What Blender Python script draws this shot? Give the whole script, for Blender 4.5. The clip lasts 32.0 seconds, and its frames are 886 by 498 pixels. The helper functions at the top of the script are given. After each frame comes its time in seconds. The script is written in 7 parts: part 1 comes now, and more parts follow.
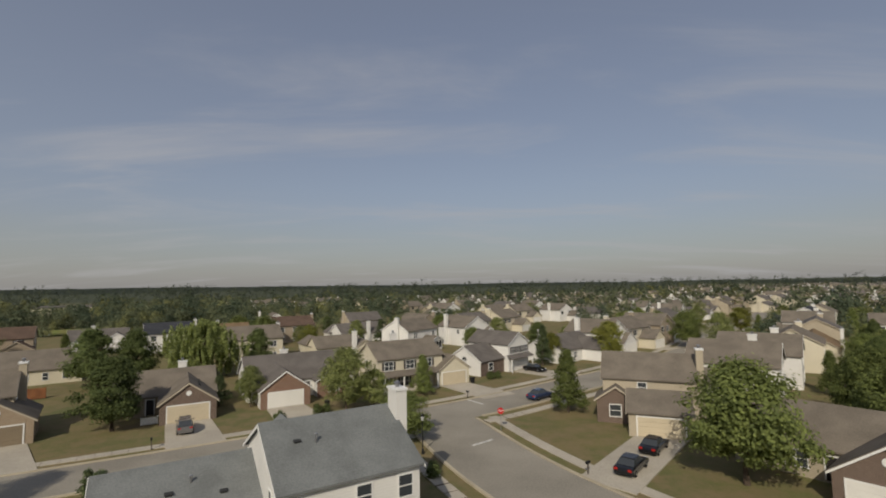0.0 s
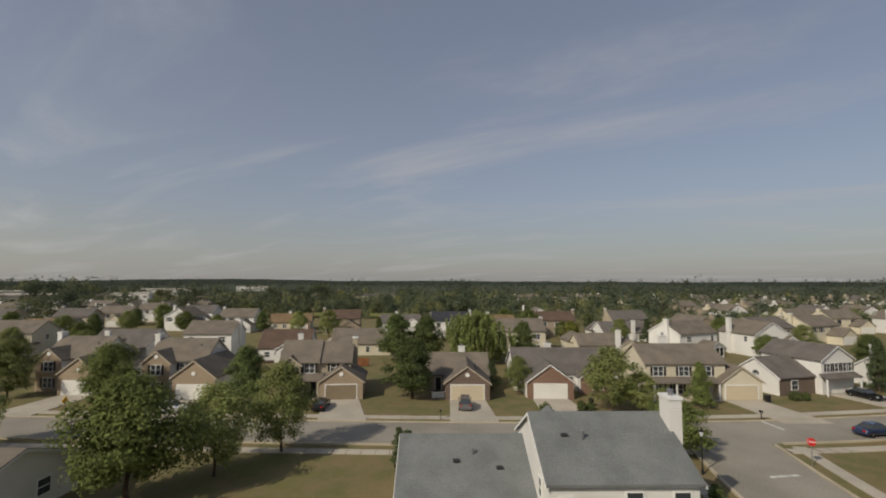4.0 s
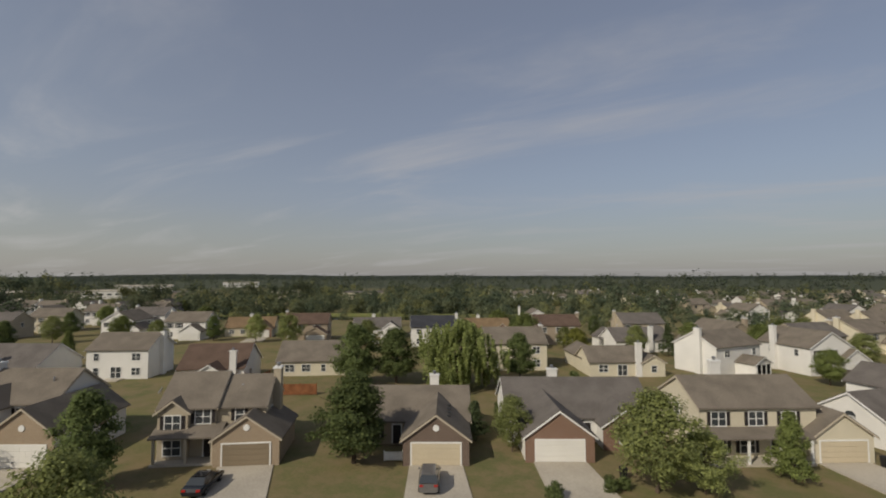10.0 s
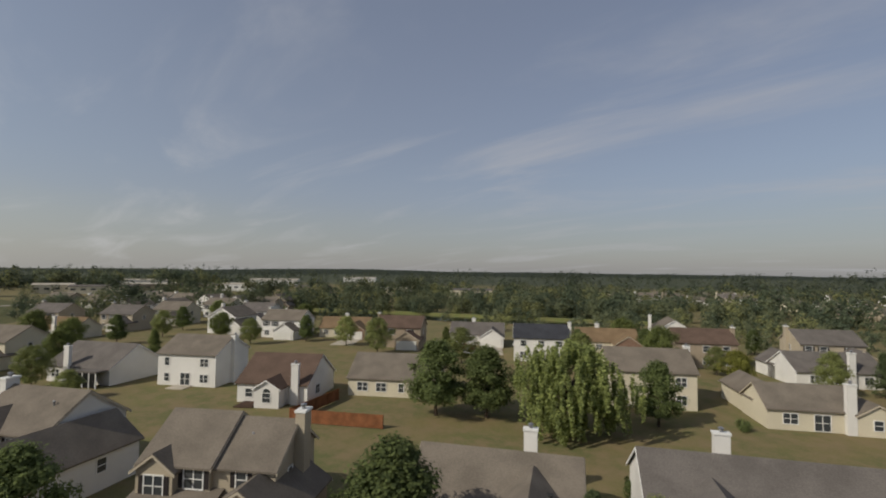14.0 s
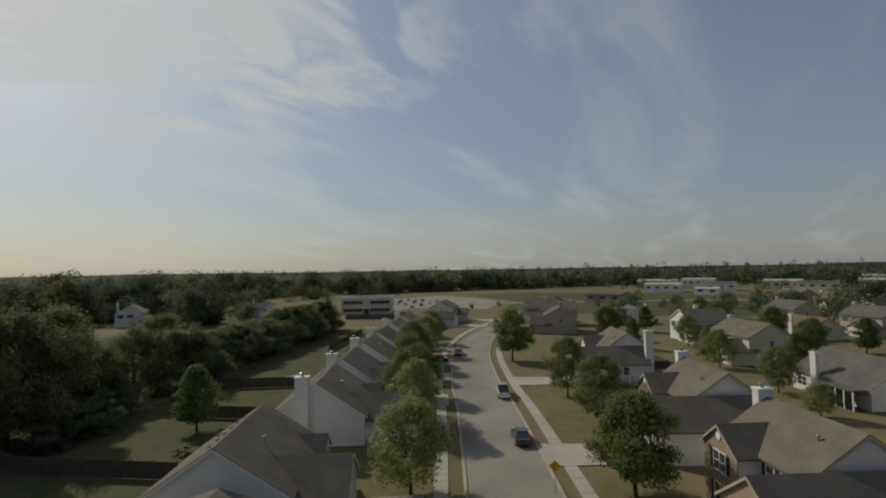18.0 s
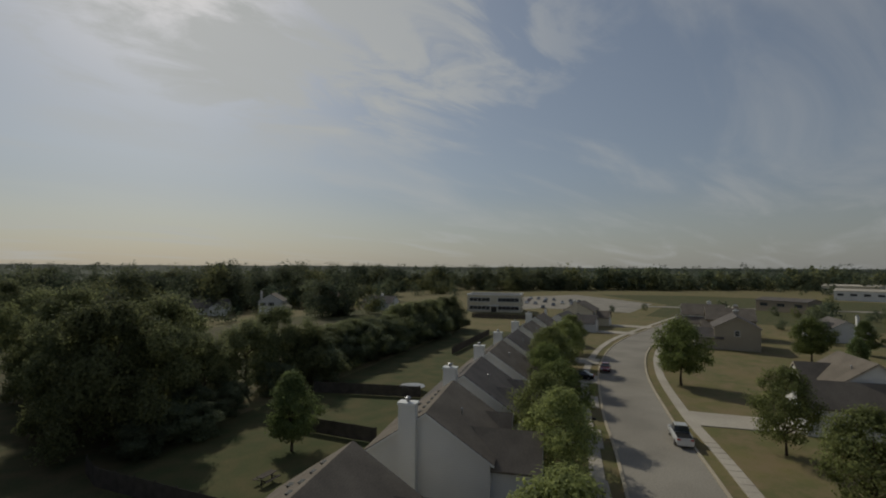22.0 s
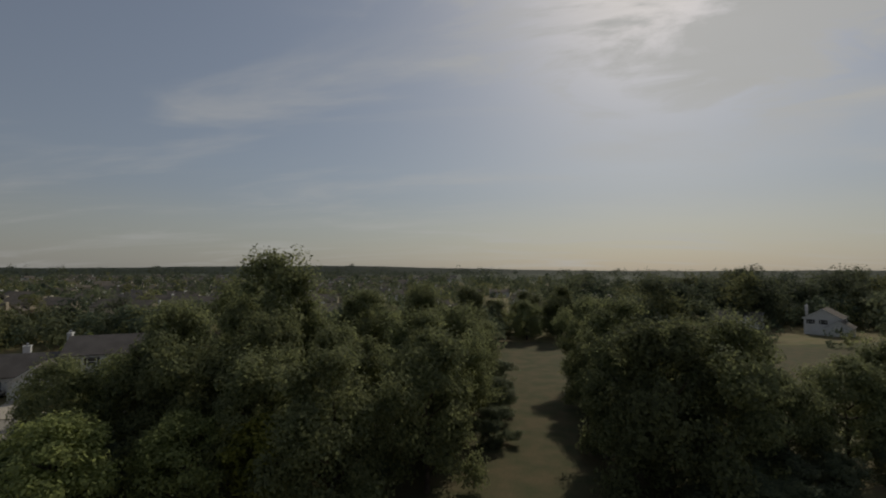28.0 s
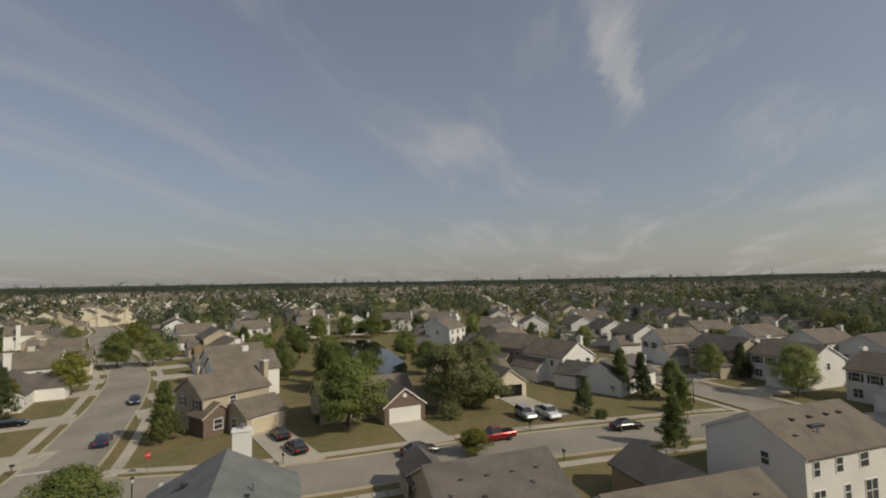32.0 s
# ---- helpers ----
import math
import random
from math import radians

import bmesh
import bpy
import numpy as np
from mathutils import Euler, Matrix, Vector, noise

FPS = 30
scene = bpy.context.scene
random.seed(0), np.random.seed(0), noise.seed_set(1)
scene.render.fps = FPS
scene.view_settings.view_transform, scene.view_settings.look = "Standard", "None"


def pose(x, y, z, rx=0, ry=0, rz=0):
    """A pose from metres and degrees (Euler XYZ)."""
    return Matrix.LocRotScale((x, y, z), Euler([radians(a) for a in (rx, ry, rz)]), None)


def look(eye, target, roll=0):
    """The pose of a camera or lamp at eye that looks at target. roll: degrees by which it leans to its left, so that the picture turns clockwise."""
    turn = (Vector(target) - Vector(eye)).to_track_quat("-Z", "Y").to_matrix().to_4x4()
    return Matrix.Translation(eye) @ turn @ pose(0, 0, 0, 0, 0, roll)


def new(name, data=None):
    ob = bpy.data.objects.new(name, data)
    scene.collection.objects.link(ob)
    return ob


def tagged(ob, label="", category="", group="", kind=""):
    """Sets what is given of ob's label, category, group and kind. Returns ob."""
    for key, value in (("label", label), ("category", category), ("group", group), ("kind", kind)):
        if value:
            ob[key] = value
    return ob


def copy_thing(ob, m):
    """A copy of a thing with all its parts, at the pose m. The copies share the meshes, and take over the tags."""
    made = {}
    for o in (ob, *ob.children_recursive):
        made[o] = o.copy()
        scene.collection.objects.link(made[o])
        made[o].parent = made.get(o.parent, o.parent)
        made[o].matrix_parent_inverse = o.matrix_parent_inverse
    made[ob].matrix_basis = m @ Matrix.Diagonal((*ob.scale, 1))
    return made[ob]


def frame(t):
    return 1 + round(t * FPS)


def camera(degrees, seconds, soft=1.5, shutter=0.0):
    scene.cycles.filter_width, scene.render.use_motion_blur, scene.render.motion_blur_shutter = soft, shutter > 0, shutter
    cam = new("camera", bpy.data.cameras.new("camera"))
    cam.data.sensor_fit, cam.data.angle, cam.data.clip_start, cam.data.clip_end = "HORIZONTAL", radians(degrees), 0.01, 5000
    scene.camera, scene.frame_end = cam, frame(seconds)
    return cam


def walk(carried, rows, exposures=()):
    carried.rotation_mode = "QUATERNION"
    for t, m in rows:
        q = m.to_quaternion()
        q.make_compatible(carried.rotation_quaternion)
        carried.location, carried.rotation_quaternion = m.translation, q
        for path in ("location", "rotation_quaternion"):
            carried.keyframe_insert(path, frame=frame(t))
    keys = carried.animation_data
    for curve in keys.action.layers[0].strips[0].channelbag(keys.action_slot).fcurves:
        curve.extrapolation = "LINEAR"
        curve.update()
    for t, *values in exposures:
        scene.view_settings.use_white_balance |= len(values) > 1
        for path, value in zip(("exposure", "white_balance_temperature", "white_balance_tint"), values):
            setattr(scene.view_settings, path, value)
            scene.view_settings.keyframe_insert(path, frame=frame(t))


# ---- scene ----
cam = camera(86.0, 32.0, soft=2.0)
# seconds, place, tilt, roll, heading
PATH = [
    (0, 0.00, 0.00, 17.47, 94.38, -0.92, -0.06),
    (0.5, 0.12, -0.34, 17.41, 94.89, -1.02, 16.69),
    (1, 0.26, -0.82, 17.41, 95.34, -1.05, 31.75),
    (1.5, 0.43, -1.37, 17.38, 94.79, -0.62, 31.68),
    (2, 0.50, -1.76, 17.40, 94.52, -0.31, 29.82),
    (2.5, 0.43, -1.95, 17.44, 94.51, -0.02, 30.19),
    (4.5, -0.47, 0.48, 17.71, 93.97, 0.09, 30.58),
    (5, -0.87, 1.55, 17.75, 93.99, -0.01, 31.09),
    (5.5, -1.31, 2.87, 17.81, 94.04, 0.10, 31.87),
    (6, -1.90, 4.49, 17.89, 94.03, 0.05, 32.17),
    (6.5, -2.66, 6.29, 18.01, 94.05, -0.16, 30.83),
    (7, -3.42, 8.35, 18.14, 93.91, -0.29, 33.29),
    (7.5, -4.19, 10.49, 18.25, 93.84, -0.31, 32.39),
    (8, -5.00, 12.72, 18.38, 93.75, -0.33, 30.93),
    (8.5, -5.84, 14.98, 18.50, 93.60, -0.39, 31.46),
    (9, -6.79, 17.32, 18.56, 93.57, -0.34, 32.07),
    (9.5, -7.78, 19.81, 18.73, 93.56, -0.01, 30.24),
    (10, -8.92, 22.41, 18.95, 93.40, -0.07, 29.98),
    (10.5, -9.98, 25.01, 19.12, 93.27, 0.08, 30.87),
    (11, -11.10, 27.63, 19.22, 93.24, 0.30, 30.02),
    (11.5, -12.19, 30.17, 19.37, 93.09, 0.33, 28.83),
    (12, -13.22, 32.54, 19.54, 92.91, 0.34, 28.94),
    (12.5, -14.21, 34.80, 19.73, 92.88, 0.40, 31.57),
    (13, -15.13, 37.01, 19.87, 92.74, 0.18, 38.65),
    (13.5, -16.20, 39.16, 19.92, 92.84, 0.40, 40.71),
    (15.5, -24.23, 41.47, 19.98, 92.62, 0.47, 67.97),
    (16, -25.93, 41.87, 20.02, 92.58, 0.07, 79.11),
    (16.5, -27.57, 42.08, 20.05, 92.47, -0.13, 88.42),
    (17, -29.00, 41.94, 20.04, 92.59, -0.60, 99.98),
    (17.5, -30.48, 41.55, 19.97, 92.68, -0.89, 109.48),
    (18, -31.91, 40.90, 19.87, 92.60, -0.99, 118.17),
    (18.5, -33.35, 39.99, 19.79, 92.61, -1.22, 126.20),
    (19, -34.72, 38.88, 19.68, 92.52, -1.10, 129.62),
    (19.5, -36.02, 37.69, 19.59, 92.18, -0.72, 127.93),
    (20, -37.44, 36.54, 19.55, 92.09, -0.54, 129.35),
    (20.5, -39.02, 35.30, 19.55, 92.00, -0.10, 128.27),
    (21, -40.74, 33.97, 19.62, 92.06, 0.21, 128.61),
    (21.5, -42.65, 32.54, 19.67, 91.96, 0.30, 129.63),
    (22, -44.68, 31.08, 19.57, 92.24, 0.31, 133.51),
    (22.5, -46.83, 29.46, 19.44, 92.58, 0.62, 132.47),
    (23, -48.91, 27.75, 19.46, 92.80, 0.45, 136.77),
    (23.5, -50.46, 25.95, 19.53, 92.68, 0.07, 143.43),
    (24, -51.42, 24.16, 19.51, 92.65, -0.20, 148.69),
    (24.5, -51.84, 22.32, 19.32, 92.76, -0.53, 156.40),
    (25, -51.84, 20.39, 19.06, 92.85, -0.75, 165.66),
    (25.5, -51.41, 18.43, 18.83, 93.10, -0.95, 176.75),
    (26, -50.66, 16.73, 18.72, 93.21, -0.83, 184.33),
    (26.5, -49.56, 15.20, 18.75, 93.08, -0.83, 184.62),
    (28.5, -43.91, 13.22, 20.49, 92.53, 0.28, 193.17),
    (29, -43.15, 12.65, 20.93, 92.59, 0.09, 200.20),
    (29.5, -42.53, 12.15, 21.30, 92.79, -0.27, 216.87),
    (30, -42.00, 11.72, 21.56, 93.01, -0.59, 231.07),
    (30.5, -41.42, 11.49, 21.72, 93.21, -0.72, 241.22),
    (31, -41.02, 11.33, 21.80, 93.36, -0.85, 253.99),
    (31.5, -40.64, 11.23, 21.83, 93.55, -0.96, 267.92),
    (32, -40.10, 11.29, 21.85, 93.87, -1.06, 283.77),
]


def carry(x, y, z, tilt, roll, heading):
    """Heading to the left from +y, tilt from straight down, roll about the view."""
    return pose(x, y, z, 0, 0, heading) @ pose(0, 0, 0, tilt) @ pose(0, 0, 0, 0, 0, roll)


EXPOSURE = [(0.0, -0.1, 6700, 10), (2.0, -0.05, 6750, 10), (9.0, -0.07, 6750, 10), (13.0, -0.05, 6600, 10), (16.0, 0.0, 6450, 8), (18.0, -0.43, 6400, 6), (20.0, -0.66, 6400, 6), (24.0, -0.8, 6450, 7), (27.0, -0.8, 6550, 8), (29.0, -0.68, 6700, 9), (31.0, -0.15, 6900, 9), (32.0, -0.1, 6900, 9)]
walk(cam, [(row[0], carry(*row[1:])) for row in PATH], EXPOSURE)
# ---------------------------------------------------------------- sky and sun
SUN_EL, SUN_HEADING = 36.0, 165.0  # degrees up; heading to the left from +y
world = bpy.data.worlds.new("World")
scene.world = world
world.use_nodes = True
wn = world.node_tree
bg = wn.nodes["Background"]
sky = wn.nodes.new("ShaderNodeTexSky")
sky.sky_type = "NISHITA"
sky.sun_disc = False
sky.sun_elevation, sky.sun_rotation = radians(SUN_EL), radians(-SUN_HEADING)
sky.altitude, sky.air_density, sky.dust_density, sky.ozone_density = 200, 1.0, 1.3, 1.6
def wmath(op, a, b=0.0, c=0.0, clamp=False):
    n = wn.nodes.new("ShaderNodeMath")
    n.operation, n.use_clamp = op, clamp
    for i, v in enumerate((a, b, c)):
        if isinstance(v, (int, float)):
            n.inputs[i].default_value = v
        else:
            wn.links.new(v, n.inputs[i])
    return n.outputs[0]


def wmix(fac, c1, c2):
    n = wn.nodes.new("ShaderNodeMixRGB")
    for key, v in (("Fac", fac), ("Color1", c1), ("Color2", c2)):
        if isinstance(v, tuple):
            n.inputs[key].default_value = (*v, 1)
        elif isinstance(v, float):
            n.inputs[key].default_value = v
        else:
            wn.links.new(v, n.inputs[key])
    return n.outputs["Color"]


def wstep(v, lo, hi):
    n = wn.nodes.new("ShaderNodeMapRange")
    n.interpolation_type = "SMOOTHSTEP"
    n.inputs["From Min"].default_value, n.inputs["From Max"].default_value = lo, hi
    wn.links.new(v, n.inputs["Value"])
    return n.outputs["Result"]


def wnoise(vec, scale, rot, size, detail, rough, distort):
    m = wn.nodes.new("ShaderNodeMapping")
    m.inputs["Scale"].default_value, m.inputs["Rotation"].default_value = (*scale, 0.0), (0, 0, radians(rot))
    wn.links.new(vec, m.inputs["Vector"])
    n = wn.nodes.new("ShaderNodeTexNoise")
    n.inputs["Scale"].default_value, n.inputs["Detail"].default_value = size, detail
    n.inputs["Roughness"].default_value, n.inputs["Distortion"].default_value = rough, distort
    wn.links.new(m.outputs["Vector"], n.inputs["Vector"])
    return n.outputs["Fac"]


# cloud layers, drawn out over a flat sheet high above
tc = wn.nodes.new("ShaderNodeTexCoord")
sep = wn.nodes.new("ShaderNodeSeparateXYZ")
wn.links.new(tc.outputs["Generated"], sep.inputs["Vector"])
dx, dy, dz = sep.outputs["X"], sep.outputs["Y"], sep.outputs["Z"]
up = wmath("MAXIMUM", wmath("ADD", dz, 0.12), 0.05)
px, py = wmath("DIVIDE", dx, up), wmath("DIVIDE", dy, up)
cmb = wn.nodes.new("ShaderNodeCombineXYZ")
wn.links.new(px, cmb.inputs["X"])
wn.links.new(py, cmb.inputs["Y"])
sheet = cmb.outputs["Vector"]
streaks = wmath("MULTIPLY", wstep(wnoise(sheet, (0.5, 1.4), -35, 1.1, 9.0, 0.56, 0.6), 0.47, 0.80), 0.62)
# a broken bank of brighter cloud below the sun
bank_d = wmath("SQRT", wmath("ADD", wmath("POWER", wmath("MULTIPLY", wmath("ADD", px, 0.75), 0.85), 2.0), wmath("POWER", wmath("MULTIPLY", wmath("ADD", py, 1.45), 1.05), 2.0)))
bank_m = wmath("SUBTRACT", 1.0, wstep(bank_d, 0.25, 1.35))
fluff = wnoise(sheet, (0.8, 1.35), 25, 1.9, 10.0, 0.60, 0.7)
bank = wmath("MULTIPLY", wstep(wmath("ADD", fluff, wmath("MULTIPLY", bank_m, 0.17)), 0.54, 0.72), wmath("MULTIPLY", bank_m, 1.25, clamp=True))
# one thin upright wisp over the east
side = wmath("ADD", wmath("ADD", py, wmath("MULTIPLY", px, 0.17)), wmath("MULTIPLY", wmath("SUBTRACT", fluff, 0.5), 0.35))
wisp = wmath("MULTIPLY", wmath("SUBTRACT", 1.0, wstep(wmath("ABSOLUTE", wmath("SUBTRACT", side, 0.06)), 0.01, 0.085)), wmath("MULTIPLY", wstep(px, 1.1, 1.7), wmath("SUBTRACT", 1.0, wstep(px, 1.95, 2.25))))
cloud = wmath("MINIMUM", wmath("ADD", wmath("ADD", streaks, wmath("MULTIPLY", bank, 0.85)), wmath("MULTIPLY", wisp, 0.5)), 0.95)
# late-summer haze: thick and pale at the horizon, thin overhead, warmer and brighter towards the sun
SUN_H = radians(SUN_HEADING)
sunward = wmath("ADD", wmath("MULTIPLY", dx, -math.sin(SUN_H) * 0.5), wmath("MULTIPLY", dy, math.cos(SUN_H) * 0.5))
sunward = wmath("POWER", wmath("ADD", sunward, 0.5, clamp=True), 1.6)
hz = wn.nodes.new("ShaderNodeValToRGB")
for p, v in ((0.0, 0.80), (0.06, 0.72), (0.20, 0.55), (0.5, 0.42)):
    el = hz.color_ramp.elements[0] if p == 0.0 else hz.color_ramp.elements.new(p) if p < 0.5 else hz.color_ramp.elements[-1]
    el.position, el.color = p, (v, v, v, 1)
wn.links.new(dz, hz.inputs["Fac"])
low = wmath("SUBTRACT", 1.0, wstep(wmath("ADD", dz, wmath("MULTIPLY", wmath("SUBTRACT", fluff, 0.5), 0.05)), 0.085, 0.165))
haze_high = wmix(sunward, (2.52, 2.50, 2.86), (3.5, 3.7, 3.92))
haze_low = wmix(sunward, (2.50, 2.44, 2.54), (4.2, 4.18, 3.9))
haze = wmix(low, haze_high, haze_low)
hazed = wmix(hz.outputs["Color"], sky.outputs["Color"], haze)
wn.links.new(wmix(cloud, hazed, wmix(sunward, (4.0, 4.0, 4.2), (6.7, 6.7, 6.6))), bg.inputs["Color"])
bg.inputs["Strength"].default_value = 0.105

sun = new("sun", bpy.data.lights.new("sun", "SUN"))
sun.data.energy, sun.data.angle, sun.data.color = 3.3, radians(0.6), (1.0, 0.93, 0.80)
h, e = radians(SUN_HEADING), radians(SUN_EL)
toward = Vector((-math.sin(h) * math.cos(e), math.cos(h) * math.cos(e), math.sin(e)))
sun.matrix_world = look(toward * 300, (0, 0, 0))
tagged(sun, "hazy late summer sun", "sun", kind="structure")
# ---------------------------------------------------------------- materials


def mat(name, color, rough=0.85, scale=3.0, amount=0.25, fine=40.0, bump=0.15, metal=0.0, second=None, spec=0.14):
    """Base colour with broad stains and fine grain, in object metres."""
    m = bpy.data.materials.new(name)
    m.use_nodes = True
    nt = m.node_tree
    b = nt.nodes["Principled BSDF"]
    b.inputs["Roughness"].default_value, b.inputs["Metallic"].default_value = rough, metal
    b.inputs["Specular IOR Level"].default_value = spec
    co = nt.nodes.new("ShaderNodeNewGeometry")
    n1, n2 = nt.nodes.new("ShaderNodeTexNoise"), nt.nodes.new("ShaderNodeTexNoise")
    n1.inputs["Scale"].default_value, n2.inputs["Scale"].default_value = 1.0 / scale, fine
    n1.inputs["Detail"].default_value, n2.inputs["Detail"].default_value = 4.0, 3.0
    nt.links.new(co.outputs["Position"], n1.inputs["Vector"])
    nt.links.new(co.outputs["Position"], n2.inputs["Vector"])
    r = nt.nodes.new("ShaderNodeValToRGB")
    c2 = second or tuple(c * (1 - amount) for c in color)
    r.color_ramp.elements[0].position, r.color_ramp.elements[1].position = 0.36, 0.64
    r.color_ramp.elements[0].color, r.color_ramp.elements[1].color = (*c2, 1), (*color, 1)
    nt.links.new(n1.outputs["Fac"], r.inputs["Fac"])
    g = nt.nodes.new("ShaderNodeMixRGB")
    g.blend_type = "OVERLAY"
    g.inputs["Fac"].default_value = 0.35
    nt.links.new(r.outputs["Color"], g.inputs["Color1"])
    nt.links.new(n2.outputs["Fac"], g.inputs["Color2"])
    nt.links.new(g.outputs["Color"], b.inputs["Base Color"])
    if bump:
        bp = nt.nodes.new("ShaderNodeBump")
        bp.inputs["Strength"].default_value, bp.inputs["Distance"].default_value = bump, 0.03
        nt.links.new(n2.outputs["Fac"], bp.inputs["Height"])
        nt.links.new(bp.outputs["Normal"], b.inputs["Normal"])
    return m


def courses(m, period, depth, dark=0.82, slope=False):
    """Adds horizontal laps (siding, shingle rows) every period metres of height."""
    nt = m.node_tree
    b = nt.nodes["Principled BSDF"]
    co = nt.nodes.new("ShaderNodeNewGeometry")
    sp = nt.nodes.new("ShaderNodeSeparateXYZ")
    nt.links.new(co.outputs["Position"], sp.inputs["Vector"])
    k = nt.nodes.new("ShaderNodeMath")
    k.operation = "MULTIPLY"
    k.inputs[1].default_value = 1.0 / period
    nt.links.new(sp.outputs["Z"], k.inputs[0])
    fr = nt.nodes.new("ShaderNodeMath")
    fr.operation = "FRACT"
    nt.links.new(k.outputs[0], fr.inputs[0])
    gt = nt.nodes.new("ShaderNodeMath")
    gt.operation = "GREATER_THAN"
    gt.inputs[1].default_value = 0.85
    nt.links.new(fr.outputs[0], gt.inputs[0])
    mx = nt.nodes.new("ShaderNodeMixRGB")
    mx.blend_type = "MULTIPLY"
    mx.inputs["Color2"].default_value = (dark, dark, dark, 1)
    nt.links.new(gt.outputs[0], mx.inputs["Fac"])
    src = b.inputs["Base Color"].links[0].from_socket
    nt.links.new(src, mx.inputs["Color1"])
    nt.links.new(mx.outputs["Color"], b.inputs["Base Color"])
    bp = nt.nodes.new("ShaderNodeBump")
    bp.inputs["Strength"].default_value, bp.inputs["Distance"].default_value = 0.6, depth
    nt.links.new(fr.outputs[0], bp.inputs["Height"])
    if b.inputs["Normal"].links:
        nt.links.new(b.inputs["Normal"].links[0].from_socket, bp.inputs["Normal"])
    nt.links.new(bp.outputs["Normal"], b.inputs["Normal"])
    return m


def brick_mat(name, c1, c2, mortar):
    m = mat(name, c1, 0.9, 2.0, 0.2)
    nt = m.node_tree
    b = nt.nodes["Principled BSDF"]
    co = nt.nodes.new("ShaderNodeTexCoord")
    mp = nt.nodes.new("ShaderNodeMapping")
    mp.inputs["Rotation"].default_value = (radians(90), 0, 0)
    nt.links.new(co.outputs["Object"], mp.inputs["Vector"])
    t = nt.nodes.new("ShaderNodeTexBrick")
    t.inputs["Scale"].default_value = 1.0
    t.inputs["Brick Width"].default_value, t.inputs["Row Height"].default_value, t.inputs["Mortar Size"].default_value = 0.21, 0.075, 0.008
    for key, c in (("Color1", c1), ("Color2", c2), ("Mortar", mortar)):
        t.inputs[key].default_value = (*c, 1)
    nt.links.new(mp.outputs["Vector"], t.inputs["Vector"])
    mx = nt.nodes.new("ShaderNodeMixRGB")
    mx.inputs["Fac"].default_value = 0.7
    src = b.inputs["Base Color"].links[0].from_socket
    nt.links.new(src, mx.inputs["Color1"])
    nt.links.new(t.outputs["Color"], mx.inputs["Color2"])
    nt.links.new(mx.outputs["Color"], b.inputs["Base Color"])
    return m


def leaf_mat(name, color, spread=0.35):
    """Leaves: tone by clump, a little light passing through."""
    m = bpy.data.materials.new(name)
    m.use_nodes = True
    nt = m.node_tree
    b = nt.nodes["Principled BSDF"]
    b.inputs["Roughness"].default_value = 0.8
    b.inputs["Specular IOR Level"].default_value = 0.12
    g = nt.nodes.new("ShaderNodeNewGeometry")
    o = nt.nodes.new("ShaderNodeObjectInfo")
    r = nt.nodes.new("ShaderNodeValToRGB")
    r.color_ramp.elements[0].color = (*(c * (1 - spread) for c in color), 1)
    r.color_ramp.elements[1].color = (color[0] * (1 + spread * 1.2), color[1] * (1 + spread), color[2] * (1 + spread * 0.4), 1)
    nt.links.new(g.outputs["Random Per Island"], r.inputs["Fac"])
    h = nt.nodes.new("ShaderNodeHueSaturation")
    mr = nt.nodes.new("ShaderNodeMapRange")
    mr.inputs["To Min"].default_value, mr.inputs["To Max"].default_value = 0.72, 1.25
    nt.links.new(o.outputs["Random"], mr.inputs["Value"])
    nt.links.new(mr.outputs["Result"], h.inputs["Value"])
    nt.links.new(r.outputs["Color"], h.inputs["Color"])
    nt.links.new(h.outputs["Color"], b.inputs["Base Color"])
    tr = nt.nodes.new("ShaderNodeBsdfTranslucent")
    nt.links.new(h.outputs["Color"], tr.inputs["Color"])
    ms = nt.nodes.new("ShaderNodeMixShader")
    ms.inputs["Fac"].default_value = 0.5
    nt.links.new(b.outputs["BSDF"], ms.inputs[1])
    nt.links.new(tr.outputs["BSDF"], ms.inputs[2])
    nt.links.new(ms.outputs["Shader"], nt.nodes["Material Output"].inputs["Surface"])
    return m


def siding(name, c):
    return courses(mat(name, c, 0.7, 4.0, 0.10, 30, 0.05), 0.2, 0.02, 0.88)


def shingles(name, c):
    m = mat(name, c, 0.95, 2.2, 0.22, 9.0, 0.5)
    return courses(m, 0.09, 0.012, 0.9)


SIDE = {
    "white": siding("white_vinyl_siding", (0.72, 0.70, 0.66)),
    "cream": siding("cream_vinyl_siding", (0.62, 0.56, 0.43)),
    "beige": siding("beige_vinyl_siding", (0.42, 0.36, 0.27)),
    "tan": siding("tan_vinyl_siding", (0.33, 0.27, 0.20)),
    "grey": siding("grey_vinyl_siding", (0.40, 0.40, 0.39)),
    "red": brick_mat("red_brick", (0.215, 0.120, 0.082), (0.160, 0.094, 0.068), (0.30, 0.25, 0.20)),
    "brown": brick_mat("brown_brick", (0.150, 0.108, 0.084), (0.105, 0.076, 0.060), (0.24, 0.19, 0.16)),
    "stone": brick_mat("tan_brick", (0.33, 0.25, 0.17), (0.25, 0.18, 0.12), (0.4, 0.35, 0.28)),
}
